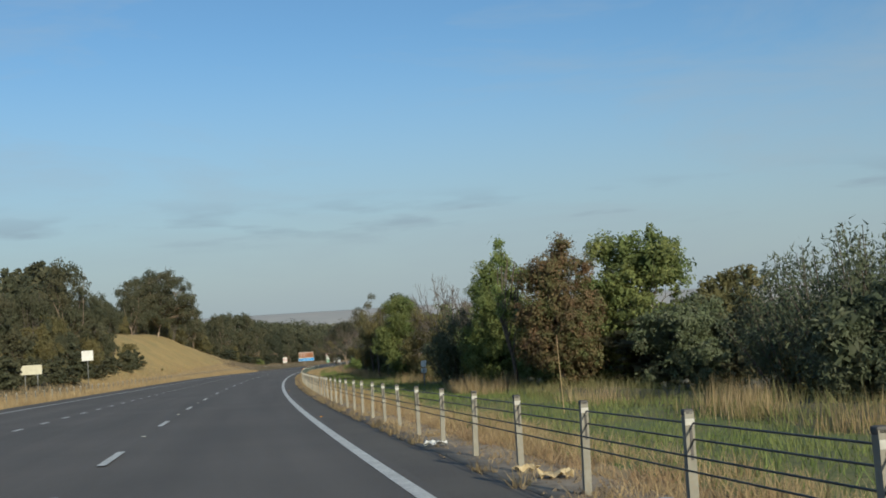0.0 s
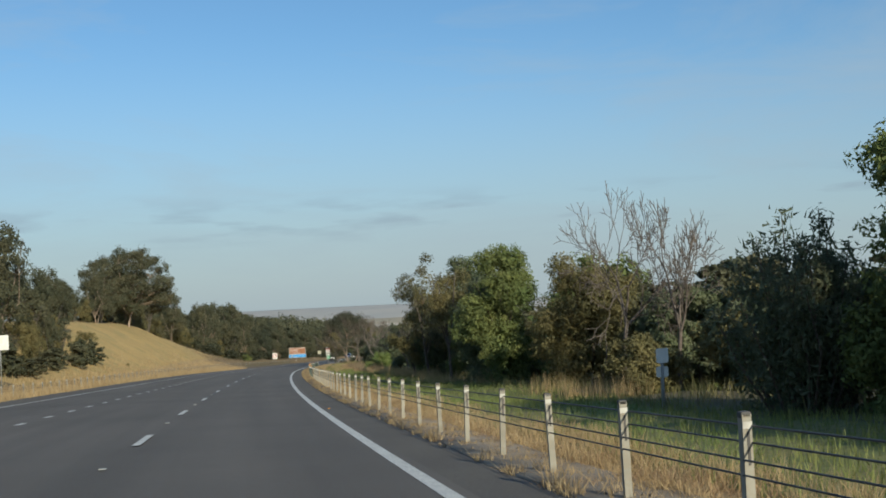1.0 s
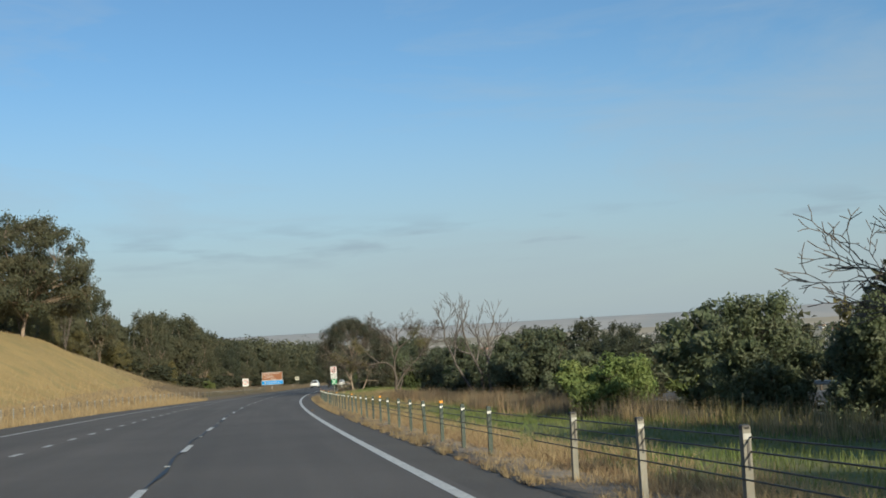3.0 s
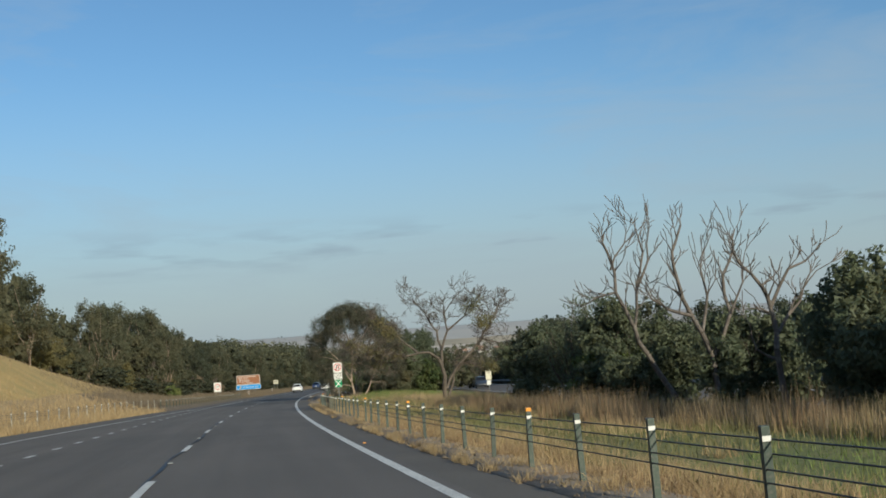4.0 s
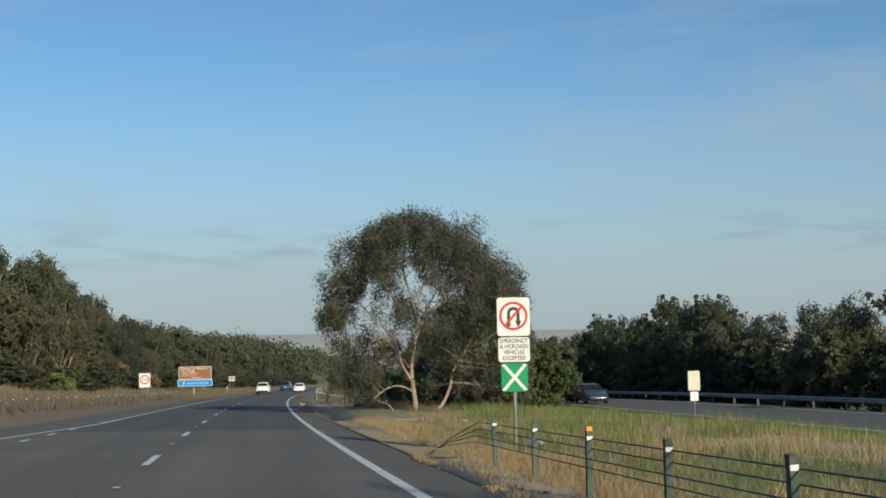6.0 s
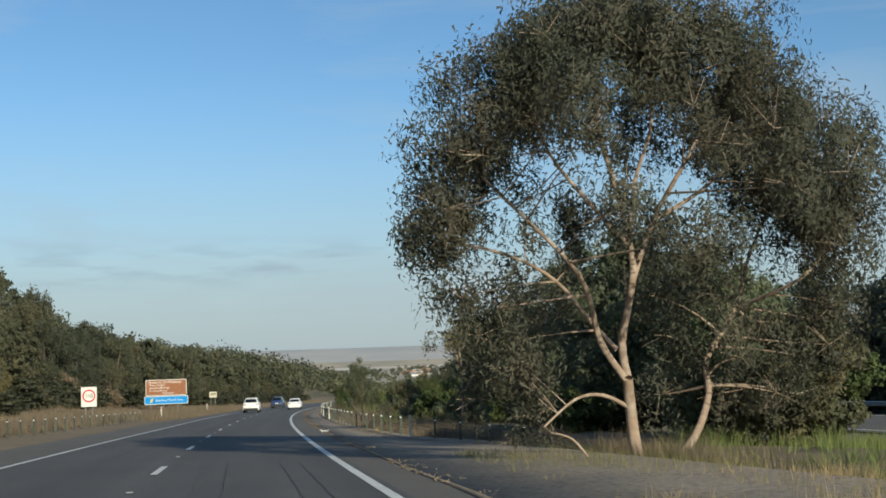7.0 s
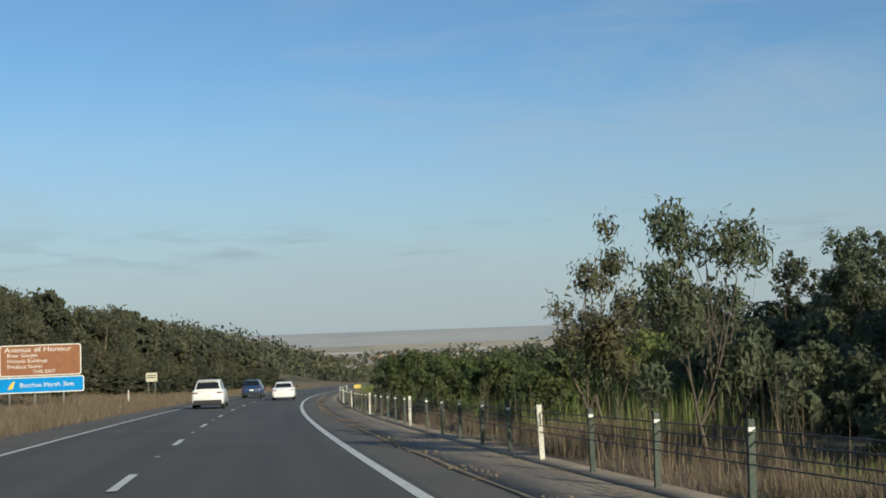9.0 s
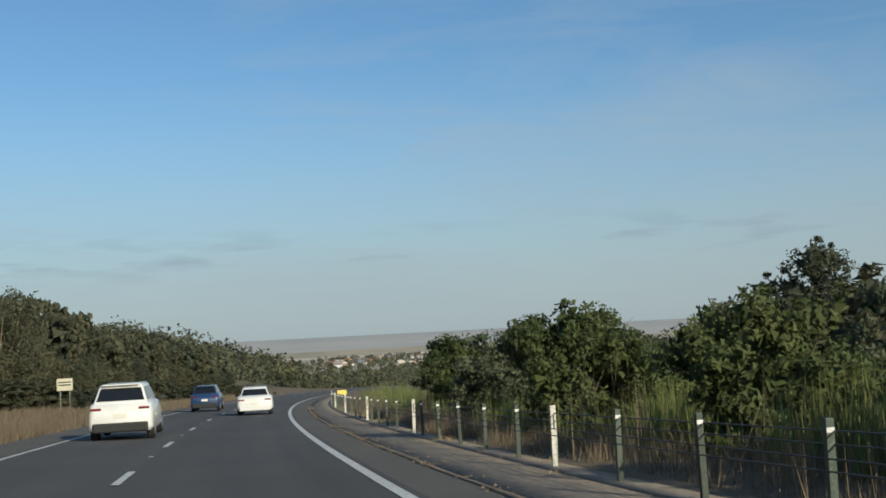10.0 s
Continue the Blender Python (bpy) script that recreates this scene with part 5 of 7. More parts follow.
# (s, d, top, width, kind, leaf)
RIGHT = [
    (22, 10.6, 3.6, 3.8, "upright", LEAF_DARK, "dark spiky shrub with upright brush-like shoots"),
    (27, 11.8, 3.7, 4.0, "upright", LEAF_DARK, "dark spiky shrub with upright brush-like shoots"),
    (50, 19.5, 4.2, 5.0, "dense", LEAF_OLIVE, "olive bushy tree behind the others"),
    (40, 12.0, 5.2, 5.4, "dense", LEAF_GREEN, GREEN_TREE),
    (38.5, 8.8, 4.9, 3.3, "dense", LEAF_BROWN, "dense tree with reddish brown tipped foliage"),
    (47, 8.6, 4.9, 3.4, "dense", LEAF_GREEN, GREEN_TREE),
    (52.5, 7.6, 3.5, 3.2, "upright", LEAF_DARK, "dark spiky shrub with upright brush-like shoots"),
    (50.5, 8.6, 4.4, 2.4, "dense", LEAF_GREEN, GREEN_TREE),
    (70, 8.8, 4.1, 3.6, "dense", LEAF_OLIVE, "olive green bushy tree beside the median grass"),
    (80, 7.9, 5.4, 3.6, "dense", LEAF_GREEN, "dense green tree with a knob at its top"),
    (77, 11.0, 4.6, 5.2, "dense", LEAF_GREEN, GREEN_TREE),
    (90.5, 10.0, 5.0, 4.4, "dense", LEAF_DARK, "dark green bushy tree in the median"),
    (84, 8.0, 4.7, 3.0, "dense", LEAF_DARK, GREEN_TREE),
    (103.5, 10.4, 6.8, 3.6, "dense", LEAF_DARK, "tall dark green tree with loose leafy edges"),
    (111, 9.0, 5.0, 3.2, "dense", LEAF_BROWN, "pointed tree with reddish brown tipped foliage"),
    (108, 11.5, 4.4, 4.0, "dense", LEAF_DARK, "dark green bushy tree in the median"),
    (121, 9.6, 2.4, 3.4, "dense", LEAF_DARK, "dark low bush in the median"),
    (125, 8.6, 2.6, 3.0, "dense", LEAF_DARK, "dark low bush in the median"),
    (131, 7.2, 1.6, 2.4, "dense", LEAF_FRESH, "fresh light green shrub in the median grass"),
    (137, 8.0, 1.5, 2.6, "dense", LEAF_FRESH, "fresh light green shrub in the median grass"),
    (150, 9.8, 3.0, 4.0, "dense", LEAF_DARK, "dark bushy tree in the median"),
    (155.2, 9.7, 3.0, 3.6, "dense", LEAF_DARK, "dark bushy tree in the median"),
    (158, 11.8, 2.6, 3.4, "dense", LEAF_DARK, "dark bush in the median"),
    (163, 10.4, 2.5, 3.8, "dense", LEAF_DARK, "dark bush below the dead trees"),
    (168, 9.7, 2.7, 3.8, "dense", LEAF_DARK, "dark bush below the dead trees"),
    (172.5, 9.7, 3.5, 3.4, "dense", LEAF_DARK, "dark bush in the median"),
    (176.0, 9.8, 4.1, 4.2, "upright", LEAF_DARK, "feathery olive shrub with upright shoots"),
    (181.0, 9.2, 3.2, 3.4, "dense", LEAF_DARK, "grey-green bush at the end of the thicket"),
    (261, 10.4, 3.0, 4.2, "dense", LEAF_GUM, "grey-green bush behind the large gum"),
    (265, 9.8, 4.6, 5.0, "dense", LEAF_DARK, "dark bush behind the large gum"),
    (268, 14.5, 3.4, 4.2, "dense", LEAF_HEDGE, "green bush behind the large gum"),
    (273.5, 10.6, 6.6, 5.0, "dense", LEAF_DARK, "dark tree crowding the cable barrier"),
    (269, 11.8, 5.4, 4.8, "dense", LEAF_DARK, "dark tree crowding the cable barrier"),
    (296, 10.2, 4.6, 3.4, "dense", LEAF_DARK, "dark tree behind the small gum"),
    (287.5, 13.0, 6.5, 5.0, "dense", LEAF_DARK, "tall dark tree with reddish patches behind the barrier"),
    (326, 15.2, 5.6, 6.4, "dense", LEAF_DARK, "dark green tree with a rounded crown"),
    (321, 14.6, 7.0, 6.8, "dense", LEAF_DARK, "dark green tree with a rounded crown"),
    (315, 15.4, 7.7, 7.4, "dense", LEAF_DARK, "large dark green tree with a rounded crown"),
    (309, 16.4, 8.3, 7.6, "dense", LEAF_DARK, "large dark green tree with a rounded crown"),
    (301, 15.4, 8.0, 7.4, "dense", LEAF_DARK, "large dark green tree with a rounded crown"),
    (278.0, 10.7, 6.7, 5.0, "dense", LEAF_DARK, "tall dark tree with reddish patches behind the barrier"),
    (295.2, 7.4, 2.25, 4.6, "dense", LEAF_HEDGE, "round mid-green bush behind the barrier"),
    (302, 10.2, 2.3, 4.4, "dense", LEAF_HEDGE, "round mid-green bush behind the barrier"),
    (300.5, 7.8, 1.7, 3.0, "dense", LEAF_GREEN, "fresh green bush behind the barrier"),
    (309, 11.4, 1.9, 3.2, "dense", LEAF_GREEN, "fresh green bush behind the barrier"),
    (327, 9.5, 2.6, 4.0, "dense", LEAF_DARK, "dark bush in dry stalks"),
    (336, 12.5, 2.6, 5.0, "dense", LEAF_DARK, "dark green tree above the hedge"),
    (339, 18.5, 5.5, 6.0, "dense", LEAF_DARK, "dark green tree above the hedge"),
    (357, 11.2, 2.7, 4.2, "dense", LEAF_DARK, "dark green tree above the hedge"),
    (332, 6.0, 2.0, 3.6, "dense", LEAF_HEDGE, "dull green hedge-like bush behind the barrier"),
    (339, 5.8, 2.1, 3.6, "dense", LEAF_HEDGE, "dull green hedge-like bush behind the barrier"),
    (346, 5.8, 2.3, 4.2, "dense", LEAF_HEDGE, "dull green hedge-like bush behind the barrier"),
    (353, 6.2, 2.5, 4.4, "dense", LEAF_HEDGE, "dull green hedge-like bush behind the barrier"),
    (361, 5.8, 2.9, 4.0, "dense", LEAF_HEDGE, "dull green hedge-like bush behind the barrier"),
    (370, 6.0, 3.0, 4.2, "dense", LEAF_DARK, "dark hedge-like bush behind the barrier"),
    (380, 6.0, 3.0, 4.0, "dense", LEAF_HEDGE, "dull green hedge-like bush behind the barrier"),
]
for k, (s, d, top, w) in enumerate([(90, 9.4, 3.4, 3.4), (93.5, 8.8, 3.4, 3.4), (97, 9.2, 3.2, 3.6), (100.5, 8.6, 3.2, 3.2), (104, 8.4, 2.9, 3.0), (60, 10.2, 2.7, 3.6), (66, 10.8, 2.9, 3.8), (73.5, 9.4, 3.0, 3.4), (62.5, 8.0, 1.5, 2.4)]):
    RIGHT.append((s, d, top, w, "dense", (LEAF_DARK, LEAF_GREEN, LEAF_OLIVE)[k % 3], "dense low bush among the median trees"))
for k in range(10):
    RIGHT.append((273 + 6.2 * k, 8.2 + 1.2 * math.sin(k * 2.4), 1.5 + 0.4 * math.sin(k * 1.9), 3.4, "dense", (LEAF_HEDGE, LEAF_DARK, LEAF_DARK)[k % 3], "low weedy bush behind the barrier"))
# a low dark understorey closes the thicket
for k in range(22):
    RIGHT.append((3 + 8.1 * k, 11.8 + 1.8 * math.sin(k * 2.3), 2.4 + 0.5 * math.sin(k * 1.7), 4.4, "dense", (LEAF_DARK, LEAF_GREEN, LEAF_DARK, LEAF_OLIVE)[k % 4], "dark shaded bush under the median trees"))
for k in range(12):
    RIGHT.append((292 + 9.5 * k, 12.6 + 1.5 * math.sin(k * 2.1), (2.6 if k < 4 else 2.3) + 0.4 * math.sin(k * 1.7), 5.0, "dense", (LEAF_DARK, LEAF_DARK, LEAF_GREEN)[k % 3], "dark shaded bush under the median trees"))
for k, (s, d, top, w, kind, leaf_mat, label) in enumerate(RIGHT):
    h = top - rise_at(s, d)
    near = d < 10 and s < 135
    n = int(min(42000, 5000 + 1500 * h * w)) if near else (int(min(24000, 3500 + 560 * h * w)) if d < 13 else int(min(14000, 3000 + 260 * h * w)))
    big_dark = s > 285 and h > 5
    if big_dark:
        n = int(min(26000, 4000 + 420 * h * w))
    if "shaded" in label:
        n = 14000 if s < 40 else (9000 if s > 280 else 4500)
    k_leaf = (0.088 if near else (0.125 if d < 13 or big_dark else 0.17)) * (1 + 0.02 * h) * (1.35 if "shaded" in label and 40 < s < 280 else (0.85 if "shaded" in label else 1))
    shape = shape_dense(100 + k, h, w, n, (k_leaf, k_leaf * 0.55), 0.02, 0.15 + 0.014 * h) if kind == "dense" else shape_upright(100 + k, h, w, int(n * 0.9), (0.14, 0.045))
    if (s > 270 or kind == "upright" or s < 30 or 140 < s < 190) and leaf_mat is LEAF_DARK:
        leaf_mat = LEAF_DEEP
    low = h < 2.9
    plant("bush" if low or kind == "upright" else "tree", s, d, top, shape, BARK_DARK, leaf_mat, label, "bush" if low or kind == "upright" else "tree", turn=37 * k)

# slim and airy gums on the median side
GUMS = [
    (42, 7.9, 5.4, 1.7, 1500, LEAF_FRESH, "slim young gum with sparse light green leaves", 0.4),
    (98.5, 7.4, 6.7, 4.2, 7000, LEAF_GUM, "loose grey-green gum with see-through foliage", 0.25),
    (87.4, 7.0, 5.15, 3.4, 3600, LEAF_OLIVE, "gum with dark crooked limbs and thin foliage", 0.4),
    (101, 6.9, 4.2, 3.0, 4200, LEAF_OLIVE, "yellowish olive gum with low foliage", 0.12),
    (291, 10.8, 6.0, 4.6, 8000, LEAF_GUM, "tall pale-limbed gum behind the barrier", 0.12),
    (284.5, 6.7, 4.75, 3.4, 2000, LEAF_OLIVE, "small pale-limbed gum with thin olive foliage", 0.42),
    (325.2, 5.0, 4.5, 2.3, 2300, LEAF_GUM, "small gum with bunched leaves on bare stems", 0.2),
    (319.4, 5.0, 3.95, 2.6, 2900, LEAF_DEEP, "small gum with bunched leaves on bare stems", 0.15),
    (316, 7.6, 2.5, 2.6, 2600, LEAF_GUM, "leafy young gum among dry stalks", 0.08),
    (303, 7.4, 3.0, 1.6, 500, LEAF_GUM, "slender gum among dry stalks", 0.5),
]
for k, (s, d, top, w, n, leaf_mat, label, clear) in enumerate(GUMS):
    h = top - rise_at(s, d)
    plant("gum_tree", s, d, top, shape_crown(300 + k, h, w, max(9, int(7 * w)), int(n * 1.6), (0.14, 0.05), clear, (0.09, 0.16) if w > 2.9 else (0.10, 0.17), 3 if "bunched" in label else 1, radius=0.009 if "bunched" in label else 0.016), BARK_PALE if k in (4, 5) else BARK_DARK, leaf_mat, label, "tree", turn=53 * k)

# the large gum beside the crossover
def large_gum(s, d):
    """Forked pale stems that fan out into a domed crown of hanging leaf clouds, with low drooping sprays."""
    rng, npr = random.Random(83), np.random.default_rng(83)
    stems = [
        (0.18, 0.135, 0.0, [(0, 0), (-0.03, 0.6), (-0.2, 1.6)]),
        (0.125, 0.05, 0.1, [(-0.2, 1.6), (-0.16, 2.3), (0.0, 3.4), (0.05, 4.1), (-0.1, 5.3), (-0.5, 6.6), (-0.4, 8.0)]),
        (0.10, 0.035, -0.3, [(-0.25, 1.6), (-0.65, 2.3), (-0.95, 3.2), (-1.4, 3.8), (-2.2, 4.6), (-3.0, 5.4)]),
        (0.07, 0.03, 0.5, [(-0.3, 2.15), (-0.75, 2.7), (-1.4, 3.5), (-2.3, 4.0), (-3.4, 4.3)]),
        (0.07, 0.03, 0.2, [(0.05, 4.1), (-0.7, 5.0), (-1.5, 6.0), (-2.0, 7.2)]),
        (0.08, 0.03, -0.5, [(0.0, 3.4), (0.5, 4.6), (1.0, 5.6), (1.8, 6.8), (2.0, 8.0)]),
        (0.07, 0.03, 0.6, [(0.05, 4.1), (0.3, 5.4), (0.7, 6.7), (0.6, 8.4)]),
        (0.06, 0.03, 0.3, [(0.5, 4.6), (1.6, 5.2), (2.6, 6.0), (3.3, 6.9)]),
        (0.12, 0.04, 0.8, [(0.75, 0), (1.3, 0.45), (1.7, 1.2), (1.95, 1.9), (2.6, 2.9), (3.2, 3.9), (3.8, 5.0)]),
        (0.06, 0.03, -0.2, [(2.6, 2.9), (3.5, 3.4), (4.4, 4.2)]),
        (0.06, 0.025, -0.6, [(-0.15, 1.05), (-0.7, 1.3), (-1.35, 1.25), (-2.1, 0.8)]),
        (0.04, 0.02, -0.5, [(-1.0, 0.1), (-1.35, 0.5), (-1.8, 0.65)]),
    ]
    segs, joints, lobes = [], [], []
    for r0, r1, lean, pts in stems:
        P = [np.array([x, lean * k * 0.45 + 0.25 * math.sin(k * 2 + x), z]) for k, (x, z) in enumerate(pts)]
        P[0][1] = 0.0 if pts[0][1] < 0.2 else joints[int(np.argmin([abs(j[0][0] - pts[0][0]) + abs(j[0][2] - pts[0][1]) for j in joints]))][0][1]
        fine = []
        for k in range(len(P) - 1):
            a, b = P[max(k - 1, 0)], P[min(k + 2, len(P) - 1)]
            for f in (0, 0.25, 0.5, 0.75):
                h00, h10, h01, h11 = 2 * f ** 3 - 3 * f * f + 1, f ** 3 - 2 * f * f + f, -2 * f ** 3 + 3 * f * f, f ** 3 - f * f
                fine.append(P[k] * h00 + (P[k + 1] - a) * 0.5 * h10 + P[k + 1] * h01 + (b - P[k]) * 0.5 * h11)
        fine.append(P[-1])
        n = len(fine) - 1
        for k in range(n):
            ra, rb = (0.76 * (r0 + (r1 - r0) * f) for f in (k / n, (k + 1) / n))
            segs.append((fine[k], fine[k + 1], ra, rb, 1))
            joints.append((fine[k + 1], rb))
        if pts[-1][1] > 3.5:
            for _ in range(3):
                g = rng.uniform(0.6, 0.95)
                lobes.append((*(fine[-1] + np.array([rng.gauss(0, 0.7), rng.gauss(0, 0.7), rng.uniform(0, 0.6)])), g, g, g * 0.85))
    for k in range(50):
        w = np.array([rng.gauss(0, 1), rng.gauss(0, 1), rng.gauss(0.25, 0.8)])
        w /= np.linalg.norm(w)
        if w[2] < -0.42:
            w[2] *= -1
        c = np.array([0.25, 0.3, 5.3]) + w * np.array([4.5, 4.3, 3.5]) * rng.uniform(0.72, 1.0)
        g = rng.uniform(0.55, 1.0)
        lobes.append((*c, g, g, g * 0.85))
    # low drooping sprays
    for x, z, y in ((-2.7, 2.4, 0.4), (-2.3, 1.6, 0.2), (-2.9, 1.3, 0.8), (-2.0, 2.4, 0.9), (-1.9, 0.95, 0.1), (-3.2, 2.0, 1.2), (2.1, 2.5, 0.6), (2.6, 1.9, 0.3), (3.1, 2.6, 0.9), (3.6, 1.9, 1.2), (2.4, 1.2, 1.0), (3.2, 1.2, 0.8), (1.5, 2.0, 1.4), (4.2, 2.6, 1.5), (1.2, 1.2, 1.8), (3.9, 1.1, 1.6)):
        g = rng.uniform(0.5, 0.75)
        lobes.append((x + rng.gauss(0, 0.15), y + rng.gauss(0, 0.3), z, g, g, g * 1.0))
    for x, z, y in ((4.4, 5.5, 0.3), (4.8, 4.6, -0.4), (4.2, 6.6, 0.2), (4.9, 5.6, 0.9), (3.9, 4.4, -0.6), (4.6, 3.6, 0.5), (-3.4, 3.2, 0.2), (-2.8, 3.0, -0.3), (-3.9, 3.9, 0.5), (-3.1, 2.5, 0.0), (-2.5, 1.9, -0.3), (4.4, 2.1, 0.6), (4.7, 2.9, 1.0), (-2.2, 3.5, 1.2), (-1.4, 2.9, 1.6), (0.9, 3.2, 1.5), (1.8, 3.9, 1.0), (2.7, 4.3, 0.8), (-1.8, 4.5, 1.4), (1.2, 2.4, 1.9), (0.4, 5.0, 1.6), (-0.8, 3.8, 2.0), (2.2, 3.2, 1.5)):
        g = rng.uniform(0.55, 0.8)
        lobes.append((x, y, z, g, g, g * 0.9))
    # the full dome
    for x, z in ((1.6, 7.6), (2.4, 7.2), (3.0, 6.6), (0.9, 8.1), (-0.6, 8.3), (0.2, 8.5), (-1.4, 7.7), (-2.1, 6.8), (-3.0, 6.0), (3.8, 5.9), (2.0, 6.4), (-1.0, 6.9), (0.6, 7.2), (4.2, 5.0), (-3.9, 5.0), (3.2, 5.4), (4.3, 4.2), (-1.7, 8.3), (-1.0, 8.6), (-0.3, 8.7), (0.5, 8.6), (1.2, 8.2), (1.8, 7.9), (3.1, 7.2), (4.2, 6.3), (4.8, 5.2)):
        for y in (-0.9, 1.0):
            g = rng.uniform(0.7, 1.0)
            lobes.append((x + rng.gauss(0, 0.2), y + rng.gauss(0, 0.4), z - 0.2, g, g, g * 0.8))
    for q in lobes:
        c = np.array(q[:3])
        m, r = min(joints, key=lambda j: np.linalg.norm(j[0] - c) + (1.5 if j[0][2] > c[2] + 0.3 else 0) + (9 if j[1] > 0.13 else 0))
        bend = (m + c) / 2 + np.array([rng.gauss(0, 0.12), rng.gauss(0, 0.12), rng.uniform(-0.1, 0.25)])
        last, rr = m, min(r * 0.55, 0.035)
        for j in range(1, 6):
            f = j / 5
            nxt = m * (1 - f) ** 2 + bend * 2 * f * (1 - f) + c * f * f
            segs.append((last, nxt, rr * (1 - 0.16 * (j - 1)), rr * (1 - 0.16 * j), 2))
            last = nxt
        for _ in range(5):
            w = np.array([rng.gauss(0, 1), rng.gauss(0, 1), rng.gauss(0.2, 0.7)])
            segs.append((c, c + w / np.linalg.norm(w) * q[3] * 0.85, 0.009, 0.005, 3))
    n = 132000
    P, q = lobes_cloud(npr, lobes, n, 0.34)
    pick = npr.integers(0, n, n // 60)
    which = npr.integers(0, len(pick), n)
    near = P[pick][which] + npr.normal(0, 1, P.shape) * np.array([0.13, 0.13, 0.2])
    use = npr.random(n) < 0.9
    P = np.where(use[:, None], near, P)
    q = np.where(use[:, None], q[pick][which], q)
    keep = P[:, 2] > 0.15
    V, F = leaf_faces(P[keep], 0.13, 0.046, 0.45, npr, q[keep], 1.1)
    t = plant("gum_tree", s, d, 9.3, (segs, V, F), BARK_PALE, LEAF_GUM_DARK, "large spreading gum with pale forked trunk beside the crossover", "tree", sides=8)
    t.matrix_world = spot(s, d, rise_at(s, d) - 0.1) @ Matrix.Diagonal((1.01, 0.84, 1.05, 1))


large_gum(258.1, 5.75)

# bare and dead trees
for k, (s, d, top, w, lv, wig, rad, bark, label) in enumerate([
    (66, 8.6, 6.0, 4.6, 6, 0.12, 0.015, BARK_GREY, "leafless tree with fine upright twigs"),
    (64, 9.5, 5.3, 3.8, 6, 0.13, 0.015, BARK_GREY, "leafless tree with fine twigs and a dark stem"),
    (116.8, 8.1, 4.0, 4.6, 6, 0.14, 0.02, BARK_DEAD, "bare grey shrubby tree with tangled twigs"),
]):
    segs, tips = shape_bare(500 + k, top - rise_at(s, d), w, lv, wig, 0.56 if lv > 5 else 0.46, rad, 0.07)
    plant("bare_tree", s, d, top, (segs, None, None), bark, None, label, "tree", turn=71 * k, sides=5)

def dead_tree(s, d, top, limbs, seed):
    """A leafless tree of a few crooked limbs that fork into upcurved twigs."""
    rng = random.Random(seed)
    height = top - rise_at(s, d)
    k = height / max(z for _, pts in limbs for _, z in pts)
    segs = []
    for r, pts in limbs:
        y = rng.uniform(-0.3, 0.3)
        P = [np.array([x * k, y * j * 0.4 if pts[0][1] else 0.0, z * k]) for j, (x, z) in enumerate(pts)]
        fine = []
        for a, b in zip(P[:-1], P[1:]):
            fine += [a, (a + b) / 2 + np.array([rng.gauss(0, 0.05), rng.gauss(0, 0.06), 0])]
        fine.append(P[-1])
        n = len(fine) - 1
        for j in range(n):
            r0, r1 = (r * (1 - 0.7 * f) for f in (j / n, (j + 1) / n))
            segs.append((fine[j], fine[j + 1], r0, r1, 1))
            if fine[j][2] > 0.42 * height:
                for _ in range(2):
                    w = (fine[j + 1] - fine[j]) + np.array([rng.gauss(0, 0.28), rng.gauss(0, 0.28), 0.22])
                    tw, tips = grow(rng, 2, 1, 0.42, 0.75, 0.12, 0.25, fine[j + 1], w / np.linalg.norm(w), rng.uniform(0.22, 0.42), r1 * 0.5)
                    segs += tw
    segs = [(a, b, max(r0, 0.010), max(r1, 0.008), lv) for a, b, r0, r1, lv in segs]
    t = plant("bare_tree", s, d, top, (segs, None, None), BARK_DEAD, None, "dead crooked tree with a few forked grey limbs", "tree", sides=5)
    t.matrix_world = spot(s, d, rise_at(s, d) - 0.1)


dead_tree(165.3, 8.2, 5.0, [
    (0.09, [(1.0, 0), (0.8, 0.6), (0.3, 1.5), (0.0, 2.2), (-0.45, 3.2), (-0.6, 4.3), (-0.65, 4.8)]),
    (0.05, [(0.0, 2.2), (0.1, 3.2), (0.35, 4.2), (0.15, 5.0)]),
    (0.045, [(0.1, 3.2), (0.5, 4.0), (0.6, 4.9)]),
    (0.04, [(-0.45, 3.2), (-1.0, 3.1), (-1.35, 2.9)]),
    (0.03, [(-0.55, 3.8), (-0.1, 4.5), (0.0, 5.0)]),
], 1)
dead_tree(162.3, 8.6, 4.55, [
    (0.09, [(0.7, 0), (0.6, 1.0), (0.5, 1.6), (0.1, 2.5), (-0.2, 3.4), (-0.3, 4.2), (0.0, 4.9)]),
    (0.05, [(0.1, 2.5), (-0.5, 2.7), (-0.9, 3.0), (-1.05, 3.3)]),
    (0.045, [(0.35, 2.0), (0.55, 3.0), (0.4, 3.7), (0.65, 4.4)]),
    (0.06, [(0.55, 1.3), (1.2, 2.5), (1.1, 3.5), (1.5, 4.2), (1.6, 4.7)]),
    (0.035, [(1.2, 2.5), (1.6, 3.3), (1.75, 4.1)]),
], 2)
dead_tree(157.8, 8.8, 3.4, [
    (0.08, [(0.2, 0), (0.0, 1.2), (0.0, 2.1), (-0.15, 2.9), (-0.5, 3.5), (-0.95, 4.1)]),
    (0.045, [(-0.1, 2.7), (0.4, 3.6), (1.0, 3.9)]),
    (0.04, [(0.0, 2.0), (0.7, 2.8), (1.2, 3.5)]),
    (0.035, [(-0.05, 1.4), (-0.6, 1.7), (-0.75, 2.3)]),
], 3)

